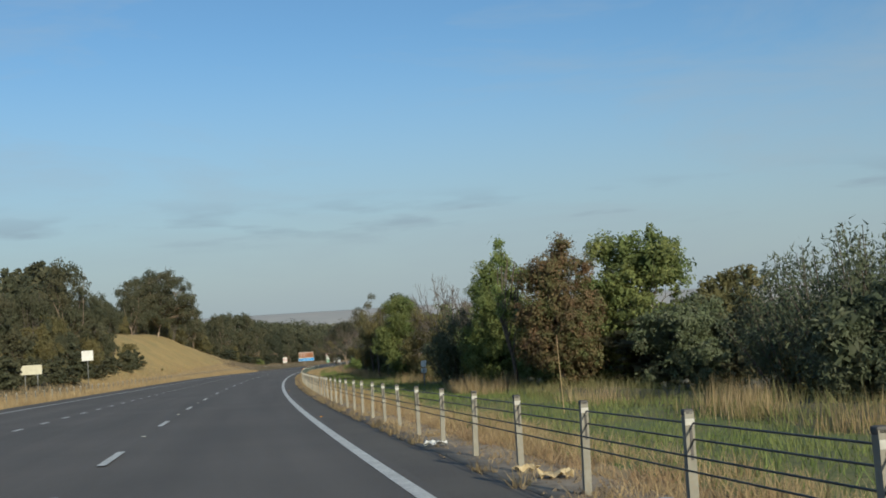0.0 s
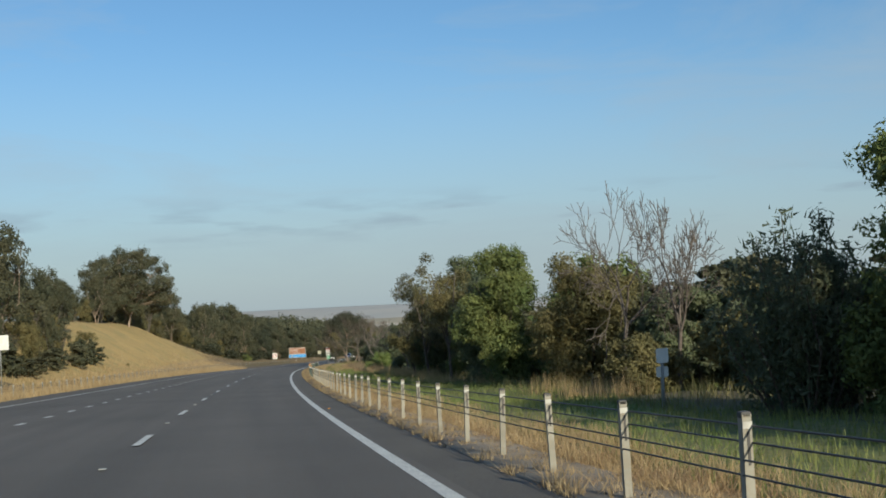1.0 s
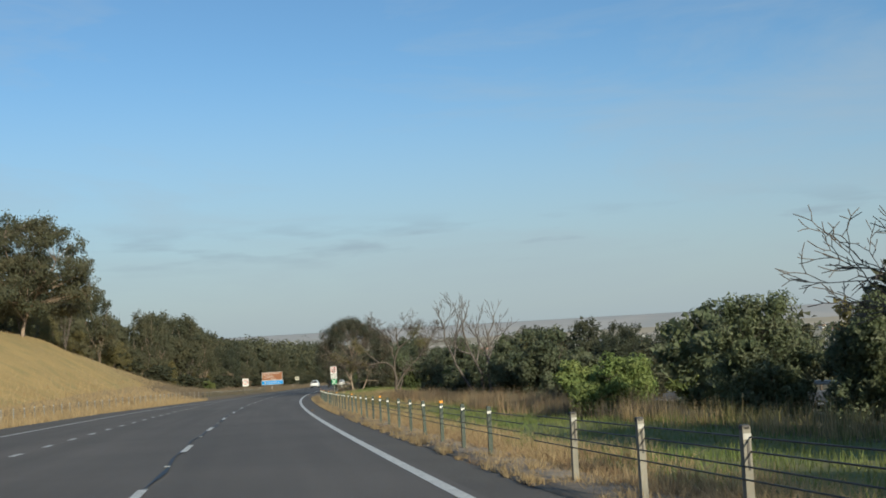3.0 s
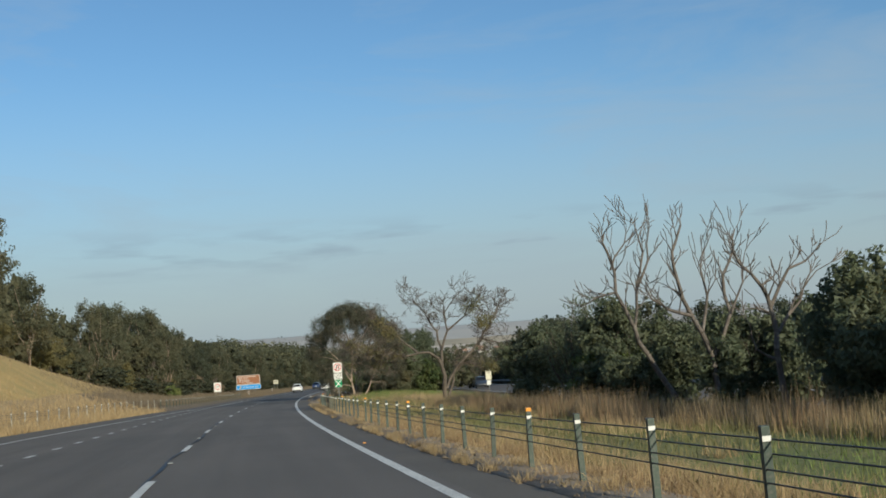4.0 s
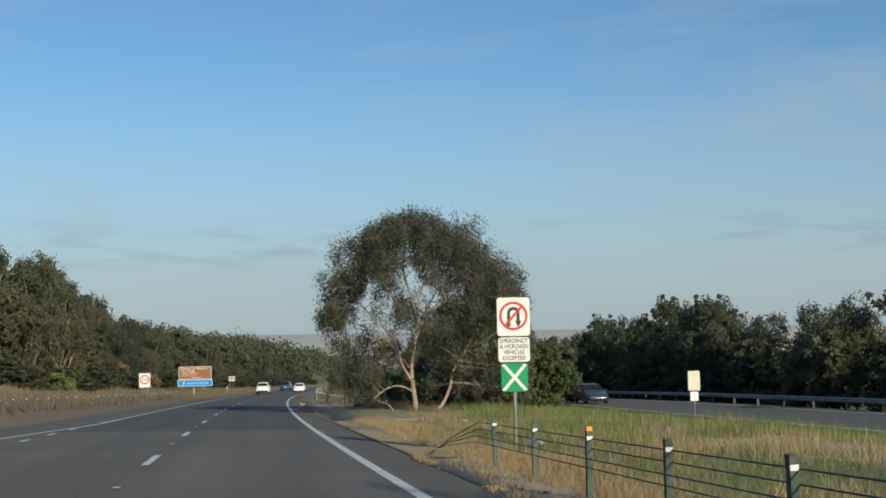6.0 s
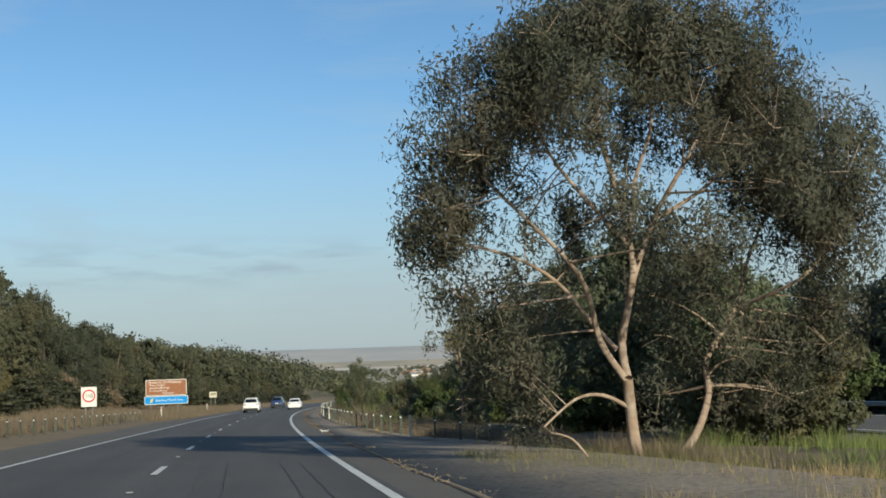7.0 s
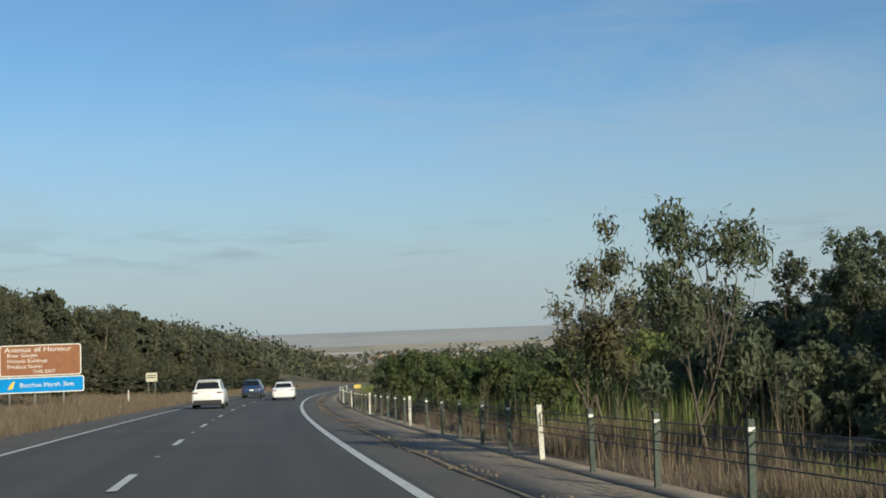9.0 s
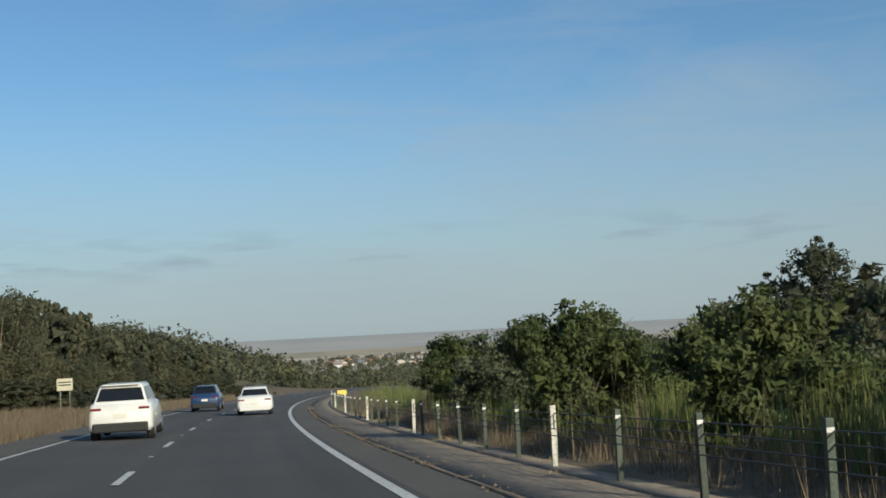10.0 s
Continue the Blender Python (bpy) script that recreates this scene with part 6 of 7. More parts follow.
# spreading half-dead gum with a few leaf bunches
def half_dead_gum(s, d, top):
    """Crooked main limbs that fan out across the road's line, each breaking into twigs."""
    rng, npr = random.Random(614), np.random.default_rng(611)
    limbs = [
        (0.17, [(0, 0), (-0.06, 1.1), (-0.1, 2.1)]),
        (0.105, [(-0.1, 2.1), (-0.6, 2.9), (-1.3, 3.05), (-2.1, 2.95), (-2.9, 3.2), (-3.7, 3.5), (-4.7, 3.9)]),
        (0.08, [(-1.3, 3.05), (-2.0, 3.7), (-2.6, 4.2), (-3.2, 5.0)]),
        (0.07, [(-2.1, 2.95), (-2.7, 2.6), (-3.3, 2.7), (-4.3, 3.0)]),
        (0.095, [(-0.1, 2.1), (-0.05, 3.2), (-0.2, 4.2), (-0.7, 5.2), (-1.3, 6.1)]),
        (0.08, [(-0.05, 3.2), (0.3, 4.2), (0.2, 5.2), (0.9, 6.2)]),
        (0.07, [(0.3, 4.2), (1.0, 4.8), (1.3, 5.4), (1.8, 5.9)]),
        (0.105, [(0.05, 0.9), (0.7, 2.1), (1.6, 3.0), (2.1, 3.6), (2.6, 4.2), (3.0, 5.0), (3.3, 5.6)]),
        (0.06, [(2.1, 3.6), (2.9, 3.3), (3.4, 2.9)]),
        (0.10, [(0.15, 0), (0.35, 1.0), (0.5, 1.8), (1.1, 2.3), (1.9, 2.2)]),
    ]
    segs, bunches = [], []
    for r, pts in limbs:
        y = rng.uniform(-0.5, 0.5) if r < 0.16 else 0.0
        P = [np.array([x, y * k * 0.6, z]) for k, (x, z) in enumerate(pts)]
        fine = []
        for a, b in zip(P[:-1], P[1:]):
            fine += [a, (a + b) / 2 + np.array([rng.gauss(0, 0.07), rng.gauss(0, 0.1), rng.gauss(0, 0.06)])]
        fine.append(P[-1])
        n = len(fine) - 1
        for k in range(n):
            r0, r1 = (r * 0.84 * (1 - 0.74 * f) for f in (k / n, (k + 1) / n))
            if r >= 0.16:
                r0, r1 = r * 0.85 * (1 - 0.25 * k / n), r * 0.85 * (1 - 0.25 * (k + 1) / n)
            segs.append((fine[k], fine[k + 1], r0, r1, 1))
            if r < 0.16 and k > 0.25 * n:
                for _ in range(4):
                    w = (fine[k + 1] - fine[k]) * 1.2 + np.array([rng.gauss(0, 0.3), rng.gauss(0, 0.3), rng.gauss(0.12, 0.25)])
                    tw, tips = grow(rng, 3, 2, 0.5, 0.7, 0.24, 0.06, fine[k + 1], w / np.linalg.norm(w), rng.uniform(0.35, 0.62), r1 * 0.45)
                    segs += tw
        if pts[-1][0] < -3 or pts[-1] == (1.8, 5.9):
            bunches += [f + np.array([0, 0, -0.1]) for f in fine[len(fine) // 2 + 1:]]
    bunches += [np.array(p) for p in ((2.5, 0.2, 4.7), (2.2, 0, 4.4), (0.9, -0.2, 4.3), (1.9, -0.3, 4.6), (2.2, -0.4, 2.1), (2.5, -0.4, 1.9))]
    B = np.array(bunches)
    B = B[npr.random(len(B)) < 0.75]
    pick = npr.integers(0, len(B), 4200)
    P = B[pick] + npr.normal(0, 1, (4200, 3)) * np.array([0.2, 0.26, 0.17])
    V, F = leaf_faces(P, 0.14, 0.04, 0.8, npr)
    segs = [(a, b, max(r0, 0.009), max(r1, 0.007), lv) for a, b, r0, r1, lv in segs]
    t = plant("gum_tree", s, d, top, (segs, V, F), BARK_DARK, LEAF_OLIVE, "spreading half-dead gum with sparse leaf bunches", "tree", sides=5)
    t.matrix_world = spot(s, d, rise_at(s, d) - 0.1) @ Matrix.Diagonal((1.05, 1, 0.94, 1))


half_dead_gum(198, 7.8, 6.2)

# ---- the wooded left side: three shapes, each set many times ----
def prototype(kind, seed, leaf_mat, bark):
    t = thing("gum_tree", Matrix.Translation((0, 0, 0)), "olive-green gum in roadside woodland", "tree", "woodland gums")
    n, g = 7500, 0.28
    shape = shape_crown(seed, 10.0, 7.5, 40, n, (g, g * 0.5), 0.16, (0.09, 0.16), 1 + seed % 2, 0.3, 0.014) if kind == "gum" else shape_dense(seed, 10.0, 7.5, n, (g, g * 0.6), 0.03, 0.36)
    P, Q = tubes([q for q in shape[0] if q[4] < 3], 4)
    hang("trunk", raw_mesh("trunk", P, Q, True), bark, t)
    hang("crown", raw_mesh("crown", shape[1], shape[2]), leaf_mat, t)
    return t


protos = [prototype("gum", 700, LEAF_WOOD, BARK_GREY), prototype("gum", 701, LEAF_WOOD, BARK_PALE), prototype("dense", 702, LEAF_WOOD, BARK_DARK), prototype("gum", 703, LEAF_WOOD_DARK, BARK_GREY), prototype("dense", 704, LEAF_WOOD_DARK, BARK_DARK)]
protos_extra = [prototype("gum", 711, LEAF_OLIVE, BARK_GREY), prototype("dense", 712, LEAF_OLIVE, BARK_DARK)]
backs = [shape_crown(705, 10.0, 7.5, 40, 1900, (0.62, 0.31), 0.16, (0.09, 0.16), 1, 0.3, 0.014)[1], shape_dense(706, 10.0, 7.5, 1900, (0.62, 0.37), 0.03, 0.42)[1], shape_dense(707, 10.0, 7.5, 1900, (0.62, 0.37), 0.03, 0.42)[1], shape_dense(708, 10.0, 7.5, 6000, (0.40, 0.22), 0.03, 0.3)[1]]
protos += [None, None, None]
protos += protos_extra + [None]
rng = random.Random(9)
used = set()
mass = {"woodland": [], "dark_woodland": []}


def stand(k, s, d, height, width=None):
    width = width or height * rng.uniform(0.65, 0.95)
    p = on_ground(s, d, -0.15)
    m = Matrix.Translation(Vector(p)) @ pose(0, 0, 0, 0, 0, rng.uniform(0, 360)) @ Matrix.Diagonal((width / 7.5, width / 7.5, height / 10.0, 1))
    if protos[k] is None:
        M = np.array(m)
        mass["dark_woodland" if k == 7 else "woodland"].append(backs[min(k - 5, 3)] @ M[:3, :3].T + M[:3, 3])
    elif k not in used:
        used.add(k)
        protos[k].matrix_world = m
    else:
        copy_thing(protos[k], m)


# height of the wooded skyline over the road's plane, at 26 m to its left
TOP_S = [90, 116, 133, 151, 165, 180, 200, 222, 240, 252, 262, 280, 290, 305, 328, 345, 356, 366, 388, 410, 431, 450, 462, 475, 493, 512, 560, 640]
TOP_H = [13, 14, 16.5, 16, 13.5, 14, 16, 18.5, 18, 16.5, 14.3, 12.8, 13.2, 15.6, 15.5, 15.4, 14.6, 14.0, 14.6, 12.6, 11, 12.2, 11.8, 10.2, 11, 9.4, 9.5, 10]


def canopy(kinds, s, d, share):
    """A tree whose top reaches a share of the skyline's height."""
    off = -26 - d
    top = float(np.interp(s - 4.1 * off, TOP_S, TOP_H)) * (1 + 0.03 * off) * share
    h = max(top - rise_at(s, d), 2.5)
    stand(rng.choice(kinds), s, d, h, h * rng.uniform(0.6, 0.85))


for s in np.arange(62, 168, 4.4):
    s = float(s) + rng.uniform(-1.5, 1.5)
    canopy((0, 1, 9, 2, 8, 0), s, -25 - rng.uniform(-1.0, 2.0), rng.uniform(0.8, 1.02))
    if s < 159:
        canopy((8, 9, 2, 0), s + 2.4, -21.6 - rng.uniform(-0.6, 0.8), rng.uniform(0.5, 0.78))
    canopy((5, 6, 7), s + 1.5, -32 - rng.uniform(0, 3), rng.uniform(0.8, 0.92))
    if s < 158:
        stand(6, s + 1, -19.6 - rng.uniform(0, 0.8), rng.uniform(1.4, 2.8), rng.uniform(2.2, 3.2))
for s in np.arange(186, 263, 5.4):
    s = float(s) + rng.uniform(-1.5, 1.5)
    canopy((8, 1, 8, 9, 0), s, -29.5 - rng.uniform(-0.8, 1.6), rng.uniform(0.76, 0.88) if 208 < s < 230 else rng.uniform(0.88, 1.0))
    canopy((5, 6, 7), s + 2, -36 - rng.uniform(0, 4), rng.uniform(0.68, 0.8))
for s in np.arange(262, 548, 4.7):
    s = float(s) + rng.uniform(-1.5, 1.5)
    canopy((8, 1, 9, 0) if s < 290 else ((0, 1, 2, 3, 0, 1) if s < 420 else (5, 6, 7)), s, -26.5 - rng.uniform(-1.2, 1.2), rng.choice((0.78, 0.86, 0.92, 0.97, 1.0)) * float(np.interp(s, [258, 262, 284, 296], [1, 1.12, 1.12, 1.0])))
    front = -24.2 if s < 290 else -22.4
    canopy((8, 0, 2, 1, 9) if s < 345 else (0, 2, 1, 3, 3), s + 2.3, front - rng.uniform(-0.9, 0.9), rng.uniform(0.6, 0.97) if 292 < s < 440 else rng.uniform(0.45, 0.8))
    canopy((5, 6, 7), s + 1, -35 - rng.uniform(-2, 4), rng.uniform(0.62, 0.9))
for s in np.arange(266, 548, 6.3):
    s = float(s) + rng.uniform(-2, 2)
    stand(6 + rng.randrange(2), s, (-22.6 if s < 290 else -20.4) - rng.uniform(-0.7, 0.7), rng.uniform(1.6, 3.2), rng.uniform(3.0, 4.8))
for s, d, top, w in ((166, -22.4, 9.4, 7.0), (163, -24.8, 12.5, 8.0), (172, -26.5, 13.8, 9.0), (180, -28.5, 14.6, 9.0)):
    stand(8 if d > -23 else 0, s, d, top - rise_at(s, d), w)
# small shrubs on the grassy hillside
for s, d, h in ((169, -20.5, 0.9), (172, -22.5, 1.1), (178, -22.5, 0.8), (170, -18.5, 1.2)):
    stand(9, s, d, h, h * 1.0)
# a fresh green bush and a dry tan shrub before the left woods
for s, d, h, w, mat, label in ((300, -18.0, 1.9, 2.7, LEAF_GREEN, "bright green rounded bush on the dry bank"), (351, -21.4, 3.6, 3.4, GRASS_STRAW, "dry tan shrub at the edge of the woods"), (372, -20.6, 2.2, 2.6, GRASS_STRAW, "dry tan shrub at the edge of the woods")):
    plant("bush", s, d, h, shape_dense(int(s), h, w, 3600, (0.2, 0.1), 0.02, 0.3), BARK_DARK, mat, label, "bush")
# the row beyond the opposite carriageway, and the depth of the thicket on the median side
for s in np.r_[np.arange(228, 280, 5.8), np.arange(280, 388, 2.8)]:
    s = float(s) + rng.uniform(-1, 1)
    d = 35 + rng.uniform(0, 5)
    top = float(np.interp(s, [190, 240, 262, 296, 314, 335, 360, 430], [7.2, 7.2, 7.6, 8.2, 9.0, 9.4, 8.0, 6.4])) * rng.uniform(0.9, 1.06)
    stand(rng.choice((0, 3, 3, 4)), s, d, top - rise_at(s, d))
    stand(rng.choice((6, 7)), s + 2.8, 33.5 + rng.uniform(0, 1.5), rng.uniform(3.5, 5.6), 5.0)
# the depth of the thicket; this mostly hidden row is added to shade its foot
for k in range(31):
    s = -26 + 5.0 * k + rng.uniform(-1.5, 1.5)
    stand(10, s, 13.0 + rng.uniform(-1.0, 1.2), rng.uniform(2.6, 3.0) if s < 42 else rng.uniform(3.7, 4.4), rng.uniform(4.2, 5.4))
for k in range(26):
    s = -4 + 7.2 * k + rng.uniform(-2, 2)
    stand(10 if s < 60 else 5 + k % 3, s, 17.5 + rng.uniform(0, 5), rng.uniform(3.0, 3.6) if s < 50 else rng.uniform(3.6, 4.8), rng.uniform(4, 6))
for k in range(20):
    s = 288 + 8 * k + rng.uniform(-2, 2)
    stand(5 + k % 3, s, 17 + rng.uniform(0, 6), rng.uniform(4.0, 6.0) if s < 330 else rng.uniform(4.0, 4.9), rng.uniform(4, 6))

# taller dark trees close the view over the median behind the small gums
for s, d, top in ((327, 23.0, 5.2), (331, 25.5, 5.6), (335, 27.5, 5.8), (343, 20.0, 5.4), (349, 14.6, 4.4), (352, 21.5, 5.7), (356, 18.2, 5.0), (363, 22.0, 5.8), (371, 22.0, 5.3), (374, 17.5, 4.8), (379, 19.0, 4.6), (384, 23.0, 5.6)):
    stand(3 if s % 2 else 4, s, d, top - rise_at(s, d) + 0.6, 5.5)

for name, mat in (("woodland", LEAF_WOOD), ("dark_woodland", LEAF_WOOD_DARK)):
    V = np.concatenate(mass[name])
    solo(name, raw_mesh(name, V, np.arange(len(V)).reshape(-1, 3)), mat, "deep olive woodland and undergrowth behind the roadside trees", "woods", "stuff")

# flat-topped gum on the crest of the grassy hill
h = 20.6 - rise_at(225.3, -27.8)
shape = shape_crown(23, h, 16.5, 150, 46000, (0.29, 0.135), 0.10, (0.06, 0.12), 1, 0.2, 0.017, 0.42)
plant("gum_tree", 225.3, -27.8, 20.2, shape, BARK_PALE, LEAF_WOOD, "old gum with layered flat crown on the grassy hill", "tree")

# far woods over the valley: clumps of foliage, past counting
npr = np.random.default_rng(31)
n = 3600
S = 520 + 1050 * npr.random(n) ** 1.25
D = np.where(npr.random(n) < 0.6, npr.uniform(-420, -14, n), npr.uniform(14, 420, n))
keep = (S > 650) | (np.abs(D) > 18)
S, D = S[keep], D[keep]
more_s = npr.uniform(150, 620, 900)
more_d = np.where(npr.random(900) < 0.5, npr.uniform(-230, -52, 900), npr.uniform(50, 260, 900))
slope_s, slope_d = npr.uniform(540, 740, 420), npr.uniform(-135, -46, 420)
S, D = np.r_[S, more_s, slope_s], np.r_[D, more_d, slope_d]
base = on_ground(S, D)
size = npr.uniform(5.5, 9.0, len(S))
size[-420:] = npr.uniform(7, 10.5, 420)
near_w = (S < 800) & (D > -180) & (D < 180)
V_all, F_all, count = [], [], 0
for mask, per, ln, wd in ((~near_w, 42, 2.0, 1.4), (near_w, 110, 1.05, 0.7)):
    m, b_, z_ = int(mask.sum()), base[mask], size[mask]
    q = npr.normal(size=(m, per, 3))
    q /= np.linalg.norm(q, axis=2, keepdims=True)
    q[..., 2] = np.abs(q[..., 2]) * 1.25 - 0.25
    lob = npr.normal(0, 0.17, (m, 4, 3))
    wh = npr.integers(0, 4, (m, per))
    off = np.take_along_axis(lob, wh[..., None].repeat(3, 2), 1)
    C = b_[:, None] + (q * np.array([0.38, 0.38, 0.42]) + off * np.array([1, 1, 0.5]) + np.array([0, 0, 0.52])) * z_[:, None, None]
    V, F = leaf_faces(C.reshape(-1, 3), ln, wd, 0.0, npr, q.reshape(-1, 3))
    V_all.append(V)
    F_all.append(F + count)
    count += len(V)
solo("woods", raw_mesh("woods", np.concatenate(V_all), np.concatenate(F_all)), WOODS, "dark olive woods covering the valley slopes", "woods", "stuff")

# ---- grass ----
def blades(npr, s, d, height, width, lean=0.45):
    n = len(s)
    p = on_ground(s, d, -0.01)
    a = npr.uniform(0, 6.28, n)
    side = np.stack([np.cos(a), np.sin(a), 0 * a], -1) * (width * npr.uniform(0.6, 1.4, n))[:, None] / 2
    b = npr.uniform(0, 6.28, n)
    patch = 0.5 + 0.5 * np.sin(s * 1.7 + 2.1 * np.sin(d * 1.9)) * np.sin(d * 2.3 + 1.3 * np.sin(s * 0.83))
    ln = (height * npr.uniform(0.5, 1.25, n) * (0.6 + 0.75 * patch))[:, None]
    tip = p + np.stack([np.cos(b), np.sin(b), 0 * b], -1) * ln * np.abs(npr.normal(0, lean, n))[:, None] + np.array([0, 0, 1.0]) * ln
    V = np.stack([p - side, p + side, tip], 1).reshape(-1, 3)
    return V, np.arange(n * 3).reshape(-1, 3)


def grass(name, npr, s, d, height, width, mat, label, lean=0.45):
    V, F = blades(npr, s, d, height, width, lean)
    solo(name, raw_mesh(name, V, F), mat, label, "grass", "stuff")


def clumped(npr, n, s0, s1, d0, d1, clumps, spread):
    cs, cd = npr.uniform(s0, s1, clumps), npr.uniform(d0, d1, clumps)
    k = npr.integers(0, clumps, n)
    return np.clip(cs[k] + npr.normal(0, spread, n), s0, s1), np.clip(cd[k] + npr.normal(0, spread, n), d0, d1)


npr = np.random.default_rng(41)
s, d = clumped(npr, 90000, -6, 248, 1.95, 3.3, 1700, 0.2)
grass("dry_grass", npr, s, d, 0.26, 0.010, GRASS_DRY, "straw-coloured dry grass along the barrier", 0.85)
s, d = clumped(npr, 34000, -6, 223, 1.85, 2.7, 700, 0.22)
grass("rusty_grass", npr, s, d, 0.17, 0.014, GRASS_RUST, "rust-brown dead grass and weeds along the barrier", 0.9)
s, d = npr.uniform(-6, 262, 110000), npr.uniform(2.5, 7.2, 110000)
k = s < 150
grass("green_grass", npr, s[k], d[k], 0.17, 0.016, GRASS_GREEN, "lush green grass in the median")
grass("mixed_grass", npr, s[~k], d[~k], 0.2, 0.014, GRASS_OLIVE, "olive and straw coloured grass in the median", 0.6)
s, d = clumped(npr, 34000, -6, 200, 6.3, 10.5, 700, 0.45)
grass("thicket_grass", npr, s, d, 0.34, 0.016, GRASS_OLIVE, "rank olive grass under the median trees", 0.5)
s, d = clumped(npr, 17000, -6, 200, 5.9, 7.8, 85, 0.34)
grass("tall_dry_grass", npr, s, d, 0.52, 0.010, GRASS_DRY, "tall dry grass stalks along the thicket", 0.2)
s, d = clumped(npr, 22000, 150, 252, 4.2, 10.5, 260, 0.45)
grass("tall_dry_grass", npr, s, d, 0.31, 0.012, GRASS_DRY, "tall dry grass across the median", 0.5)
s, d = clumped(npr, 4200, 136, 188, 5.4, 7.6, 50, 0.3)
grass("reeds", npr, s, d, 0.62, 0.014, GRASS_RUST, "brown reeds along the thicket", 0.2)
s, d = clumped(npr, 18000, 126, 192, 6.0, 7.6, 240, 0.28)
grass("tall_dry_grass", npr, s, d, 0.55, 0.012, GRASS_STRAW, "dense tall dry grass with pale heads along the thicket", 0.25)
s, d = clumped(npr, 80000, 250, 420, 3.3, 6.4, 1100, 0.3)
k = (d > np.interp(s, [250, 262, 276, 290], [6.3, 5.4, 3.9, 3.3]))
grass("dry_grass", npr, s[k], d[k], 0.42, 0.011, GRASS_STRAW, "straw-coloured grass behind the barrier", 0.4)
s, d = clumped(npr, 2600, 303, 420, 3.4, 6.6, 185, 0.28)
grass("tall_stalks", npr, s, d, 1.15, 0.018, GRASS_STRAW, "tall pale stalks behind the barrier", 0.14)
s, d = clumped(npr, 9000, 285, 420, 4.6, 8.0, 130, 0.35)
grass("green_weeds", npr, s, d, 0.4, 0.03, GRASS_GREEN, "green weeds behind the barrier", 0.4)
s, d = clumped(npr, 12000, 322, 420, 4.6, 7.4, 200, 0.4)
grass("green_reeds", npr, s, d, 0.95, 0.03, GRASS_GREEN, "green reedy weeds behind the barrier", 0.2)
s = np.r_[npr.uniform(30, 520, 60000), npr.uniform(30, 235, 30000), npr.uniform(235, 420, 24000)]
d = left_line(s) - np.interp(s, [234, 236, 328, 336], [2.2, 4.6, 4.6, 1.7]) - np.abs(npr.normal(0, 3.4, len(s)))
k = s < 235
grass("dry_grass", npr, s[k], d[k], 0.42, 0.028, GRASS_DRY, "straw-coloured dry grass on the verge", 0.5)
grass("dry_grass", npr, s[~k], d[~k], 0.5, 0.026, GRASS_STRAW, "dull straw grass on the verge", 0.5)
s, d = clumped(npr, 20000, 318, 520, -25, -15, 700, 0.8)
grass("dry_grass", npr, s, d, 0.42, 0.035, GRASS_STRAW, "dull straw grass at the foot of the woods", 0.5)
s = npr.uniform(125, 330, 26000)
d = npr.uniform(-30, -16, len(s))
grass("hill_grass", npr, s, d, 0.15, 0.03, GRASS_DRY, "golden dry grass on the hillside", 0.6)
s, d = clumped(npr, 26000, 224, 262, 4.0, 16.0, 240, 0.45)
k = (d > np.interp(s, [224, 240, 255, 262], [4.0, 5.2, 7.2, 7.4])) & (np.abs(s - 240.8 + 0.3 * d) > 2.4)
grass("crossover_grass", npr, s[k], d[k], 0.4, 0.016, GRASS_GREEN, "rank green grass in tufts beside the crossover", 0.4)
s, d = clumped(npr, 34000, -4, 223, 1.25, 2.0, 620, 0.16)
grass("dead_grass", npr, s, d, 0.15, 0.014, GRASS_DRY, "flattened dead grass round the barrier posts", 1.1)
s, d = clumped(npr, 16000, -4, 223, 0.98, 1.9, 300, 0.13)
grass("verge_weeds", npr, s, d, 0.09, 0.014, GRASS_RUST, "low dead weeds growing over the concrete strip", 1.0)
s, d = clumped(npr, 15000, -4, 223, 0.94, 1.08, 190, 0.11)
grass("verge_tufts", npr, s, d, 0.17, 0.012, GRASS_DRY, "dry tufts along the edge of the concrete strip", 0.6)
s, d = clumped(npr, 9000, 246, 420, 0.98, 1.25, 260, 0.12)
grass("verge_weeds", npr, s, d, 0.05, 0.016, GRASS_RUST, "dead weed scraps along the crumbling asphalt edge", 1.2)
s, d = clumped(npr, 7000, 268, 420, 2.3, 3.3, 260, 0.14)
grass("verge_weeds", npr, s, d, 0.10, 0.014, GRASS_DRY, "dry weeds in the joints of the concrete strip", 0.8)

# clods, stones and leaf crumbs gathered along the edges of the strips
def crumbs(name, npr, s, d, size, mat, label):
    n = len(s)
    base = place(s, d, rises(s, d) + np.where(d < 2.0, 0.035, 0.01))
    shape = np.array([(1, 0, 0), (0, 1, 0), (-1, 0, 0), (0, -1, 0), (0, 0, 0.8), (0, 0, -0.5)])
    P = shape[None] * npr.uniform(0.5, 1.3, (n, 6, 1)) * (size * npr.uniform(0.4, 1.5, n))[:, None, None]
    a = npr.uniform(0, 6.28, n)[:, None]
    x, y = P[..., 0] * np.cos(a) - P[..., 1] * np.sin(a), P[..., 0] * np.sin(a) + P[..., 1] * np.cos(a)
    V = base[:, None] + np.stack([x, y, P[..., 2]], -1)
    tri = np.array([(0, 1, 4), (1, 2, 4), (2, 3, 4), (3, 0, 4), (1, 0, 5), (2, 1, 5), (3, 2, 5), (0, 3, 5)])
    F = (np.arange(n)[:, None, None] * 6 + tri[None]).reshape(-1, 3)
    solo(name, raw_mesh(name, V.reshape(-1, 3), F), mat, label, "debris", "stuff")


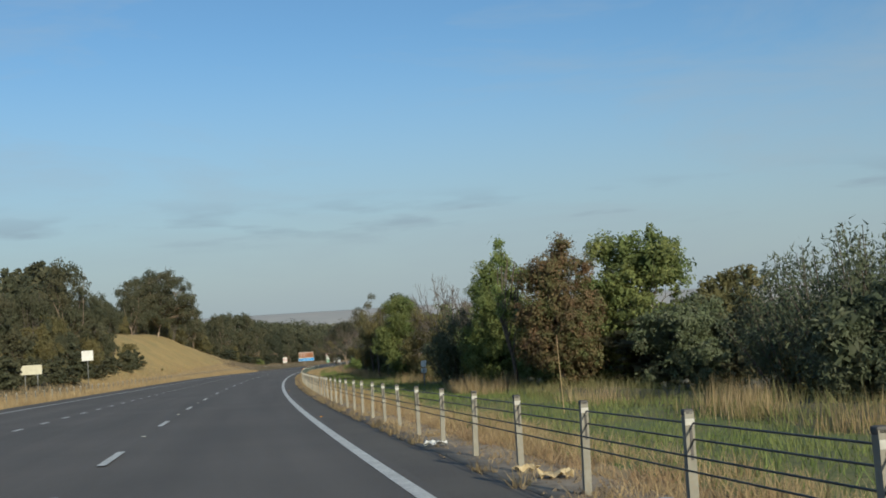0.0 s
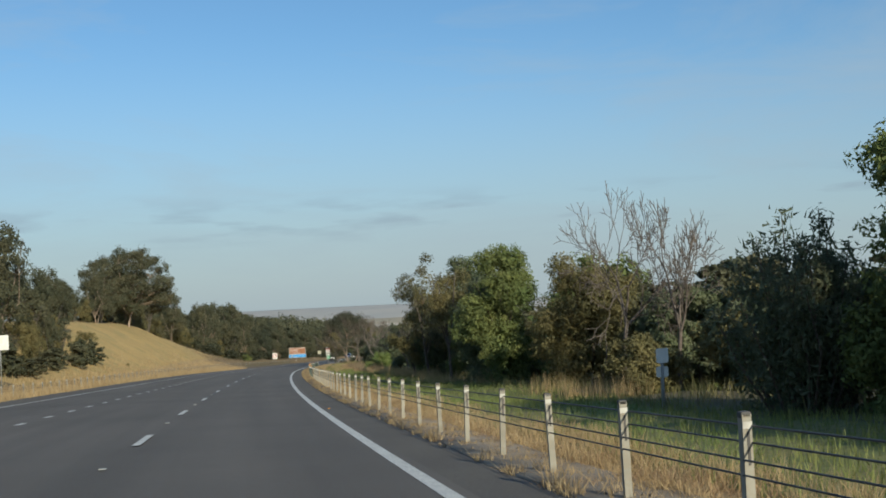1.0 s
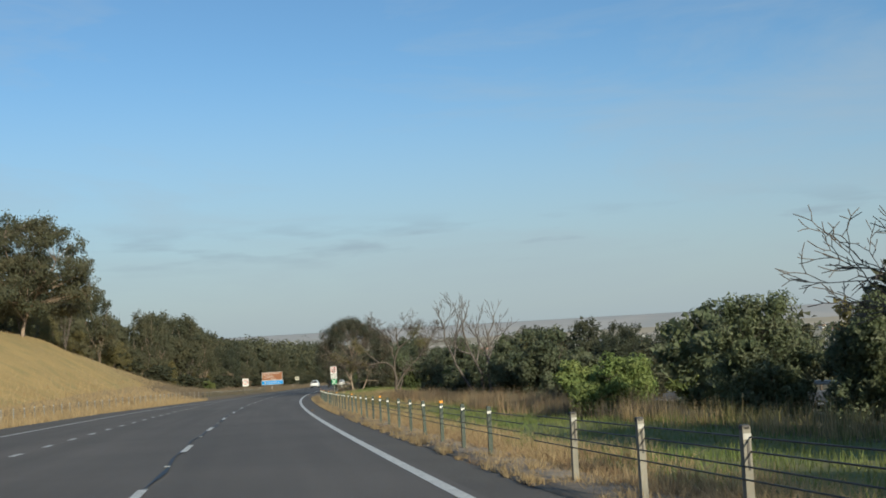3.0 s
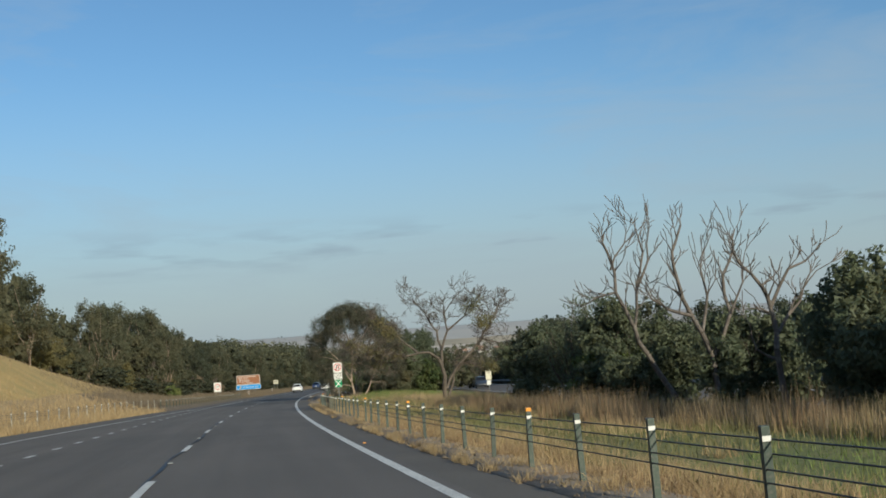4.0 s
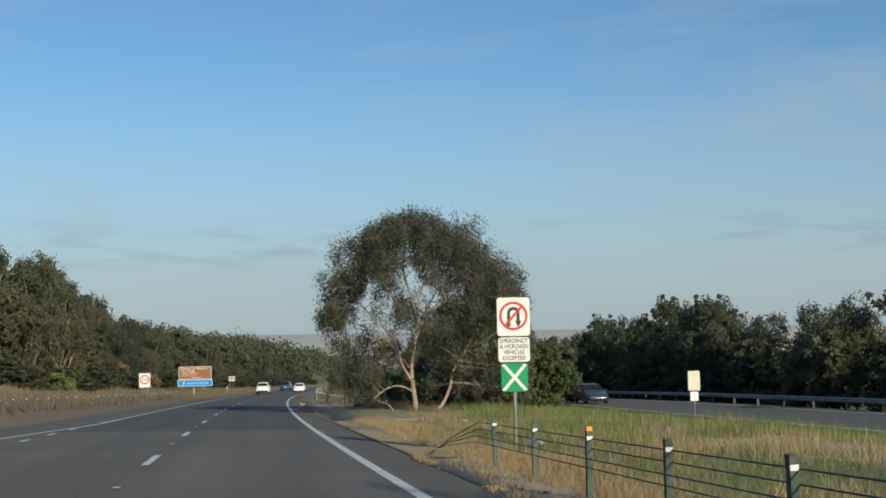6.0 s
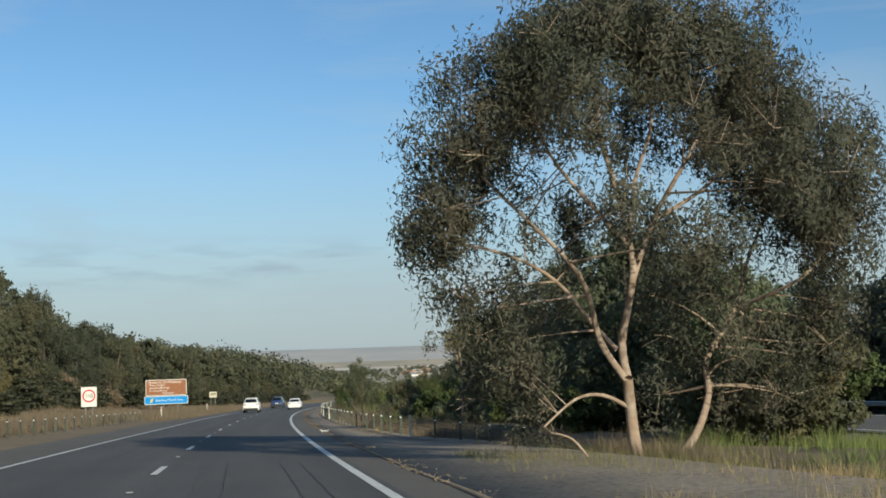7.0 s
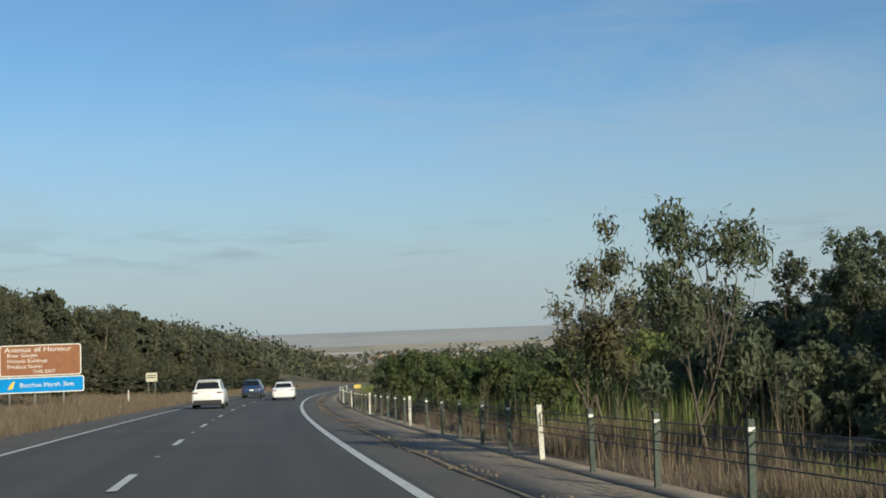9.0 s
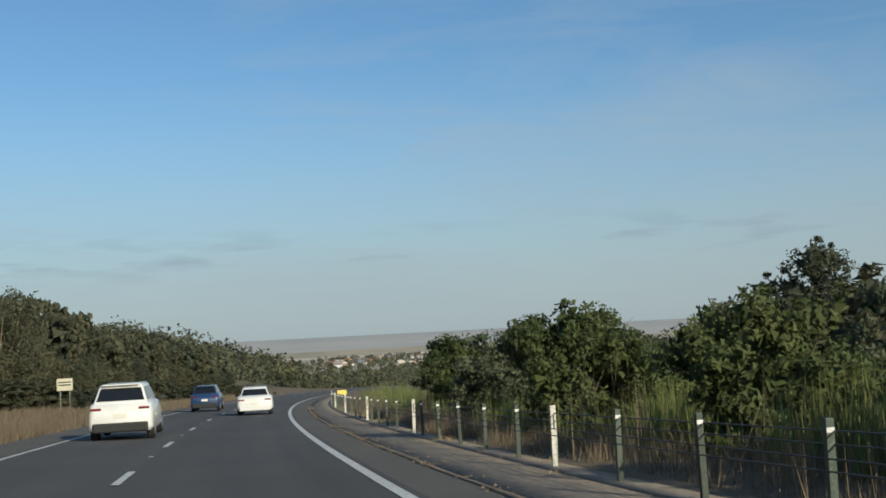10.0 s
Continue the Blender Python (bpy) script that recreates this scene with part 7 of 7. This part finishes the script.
npr = np.random.default_rng(47)
s, d = clumped(npr, 3200, -4, 223, 0.93, 2.0, 260, 0.2)
crumbs("verge_debris", npr, s, d, 0.035, DIRT, "brown clods and stones along the concrete strip")
s, d = clumped(npr, 1800, 250, 420, 0.98, 1.5, 180, 0.16)
crumbs("verge_debris", npr, s, d, 0.025, DIRT, "grit and small stones along the crumbling shoulder edge")

# single dry flower stalks that lean out of the grass
for s, d, high, lean in ((24.4, 5.0, 1.6, -3), (97.2, 5.0, 1.7, -15), (88.2, 4.0, 0.95, -38), (88.0, 4.0, 0.9, 14)):
    t = thing("dry_stalk", spot(s, d, rise_at(s, d) - 0.1) @ pose(0, 0, 0, 0, lean, 0), "tall dry flower stalk standing out of the median grass", "plant", "dry stalks")
    part("stem", rod(bmesh.new(), (0, 0, 0), (0.02, 0, high), 0.012, 0.008, 6), GRASS_DRY, t)
    part("seed_head", rod(bmesh.new(), (0.02, 0, high - 0.02), (0.03, 0, high + 0.18), 0.02, 0.006, 6), GRASS_RUST, t, "brown seed head")

# ---- litter along the strip ----
def scrap(s, d, size, mat, label, seed):
    r = random.Random(seed)
    bm = bmesh.new()
    bmesh.ops.create_grid(bm, x_segments=5, y_segments=4, size=0.5)
    for v in bm.verts:
        v.co = Vector((v.co.x * size * (1 + 0.3 * r.random()), v.co.y * size * 0.7 * (1 + 0.4 * r.random()), r.random() * size * 0.35))
    bmesh.ops.solidify(bm, geom=bm.faces[:], thickness=0.006)
    data = bpy.data.meshes.new("litter")
    bm.to_mesh(data)
    bm.free()
    solo("litter", data, mat, label, "litter", "", "roadside litter", spot(s, d, 0.02, r.uniform(0, 180)))


for k, (s, d, size, mat, label) in enumerate([(17.5, 1.15, 0.28, LITTER_WHITE, "crumpled white and red wrapper by the barrier"), (12.0, 1.5, 0.3, LITTER_CARD, "torn pale cardboard by the barrier"), (12.9, 1.4, 0.22, LITTER_CARD, "torn pale cardboard by the barrier"), (8.9, 1.6, 0.26, LITTER_BLUE, "crumpled bluish plastic sheet by the barrier"), (95.5, 1.5, 0.13, LITTER_YELLOW, "flattened yellow carton by the barrier"), (285.5, 1.0, 0.35, LITTER_WHITE, "pale plastic scrap on the kerb"), (241.0, 5.2, 0.15, LITTER_WHITE, "small white scrap in the grass"), (233.5, 3.4, 0.12, LITTER_WHITE, "small white scrap in the grass"), (226.0, 4.0, 0.3, LITTER_BLUE, "crumpled bluish plastic in the grass")]):
    scrap(s, d, size, mat, label, k)
for s, d, turn in ((303.5, 1.25, 70), (300.0, 1.5, 80)):
    bm = bmesh.new()
    for j in range(6):
        box(bm, 0.03 * math.sin(j * 1.7), -0.25 + 0.1 * j, 0.014, 0.06, 0.108, 0.018, 0.004)
    data = bpy.data.meshes.new("tyre_shred")
    bm.to_mesh(data)
    bm.free()
    solo("tyre_shred", data, CAR_TRIM, "strip of black tyre rubber on the apron", "tyre shred", "", "tyre shreds", spot(s, d, 0.0, turn))
for s in (30.5, 66.0, 160.5, 205, 249.0, 246.0):
    ob = new("stone_chip", raw_mesh("stone_chip", [(-0.05, -0.03, 0), (0.05, -0.03, 0), (0.05, 0.03, 0), (-0.05, 0.03, 0), (-0.03, -0.02, 0.02), (0.03, -0.02, 0.02), (0.03, 0.02, 0.02), (-0.03, 0.02, 0.02)], [(0, 3, 2, 1), (4, 5, 6, 7), (0, 1, 5, 4), (1, 2, 6, 5), (2, 3, 7, 6), (3, 0, 4, 7)]))
    ob.data.materials.append(REFLECT_ORANGE)
    ob.matrix_world = spot(s, 0.28, -0.004) @ Matrix.Diagonal((0.7, 0.7, 0.7, 1))
    tagged(ob, "small orange reflective stud beside the edge line", "road stud", "orange studs")

# ---- the town in the valley ----
rng = random.Random(55)


def house(s, d, k):
    w, l, h = rng.uniform(11, 20), rng.uniform(9, 14), rng.uniform(3.2, 5.2)
    t = thing("house", Matrix.Translation(Vector(on_ground(s, d, -0.3))) @ pose(0, 0, 0, 0, 0, rng.uniform(0, 180)), "small suburban house with a pitched roof in the far town", "house", "houses of the far town")
    part("wall", box(bmesh.new(), 0, 0, h / 2, w, l, h), HOUSE_WALLS[k % 3], t)
    part("roof", prism(bmesh.new(), [(-l / 2 - 0.6, h), (l / 2 + 0.6, h), (0, h + rng.uniform(2, 3.2))], -w / 2 - 0.5, w / 2 + 0.5), HOUSE_ROOFS[(k // 3) % 3], t)
    for x in (-w * 0.25, w * 0.25):
        part("window", box(bmesh.new(), x, -l / 2 - 0.02, h * 0.55, 2.2, 0.1, 1.3), CAR_GLASS, t)


for k in range(90):
    s = rng.uniform(1950, 2950)
    house(s, rng.uniform(-380, 560), k)
n = 1500
npr = np.random.default_rng(61)
S, D = npr.uniform(1500, 3100, n), npr.uniform(-500, 1100, n)
base = on_ground(S, D)
size = npr.uniform(5, 9, n)
q = npr.normal(size=(n, 26, 3))
q /= np.linalg.norm(q, axis=2, keepdims=True)
C = base[:, None] + (q * 0.45 + np.array([0, 0, 0.5])) * size[:, None, None]
V, F = leaf_faces(C.reshape(-1, 3), 3.2, 2.4, 0.0, npr, q.reshape(-1, 3))
solo("town_trees", raw_mesh("town_trees", V, F), WOODS, "trees scattered through the far town", "woods", "stuff")
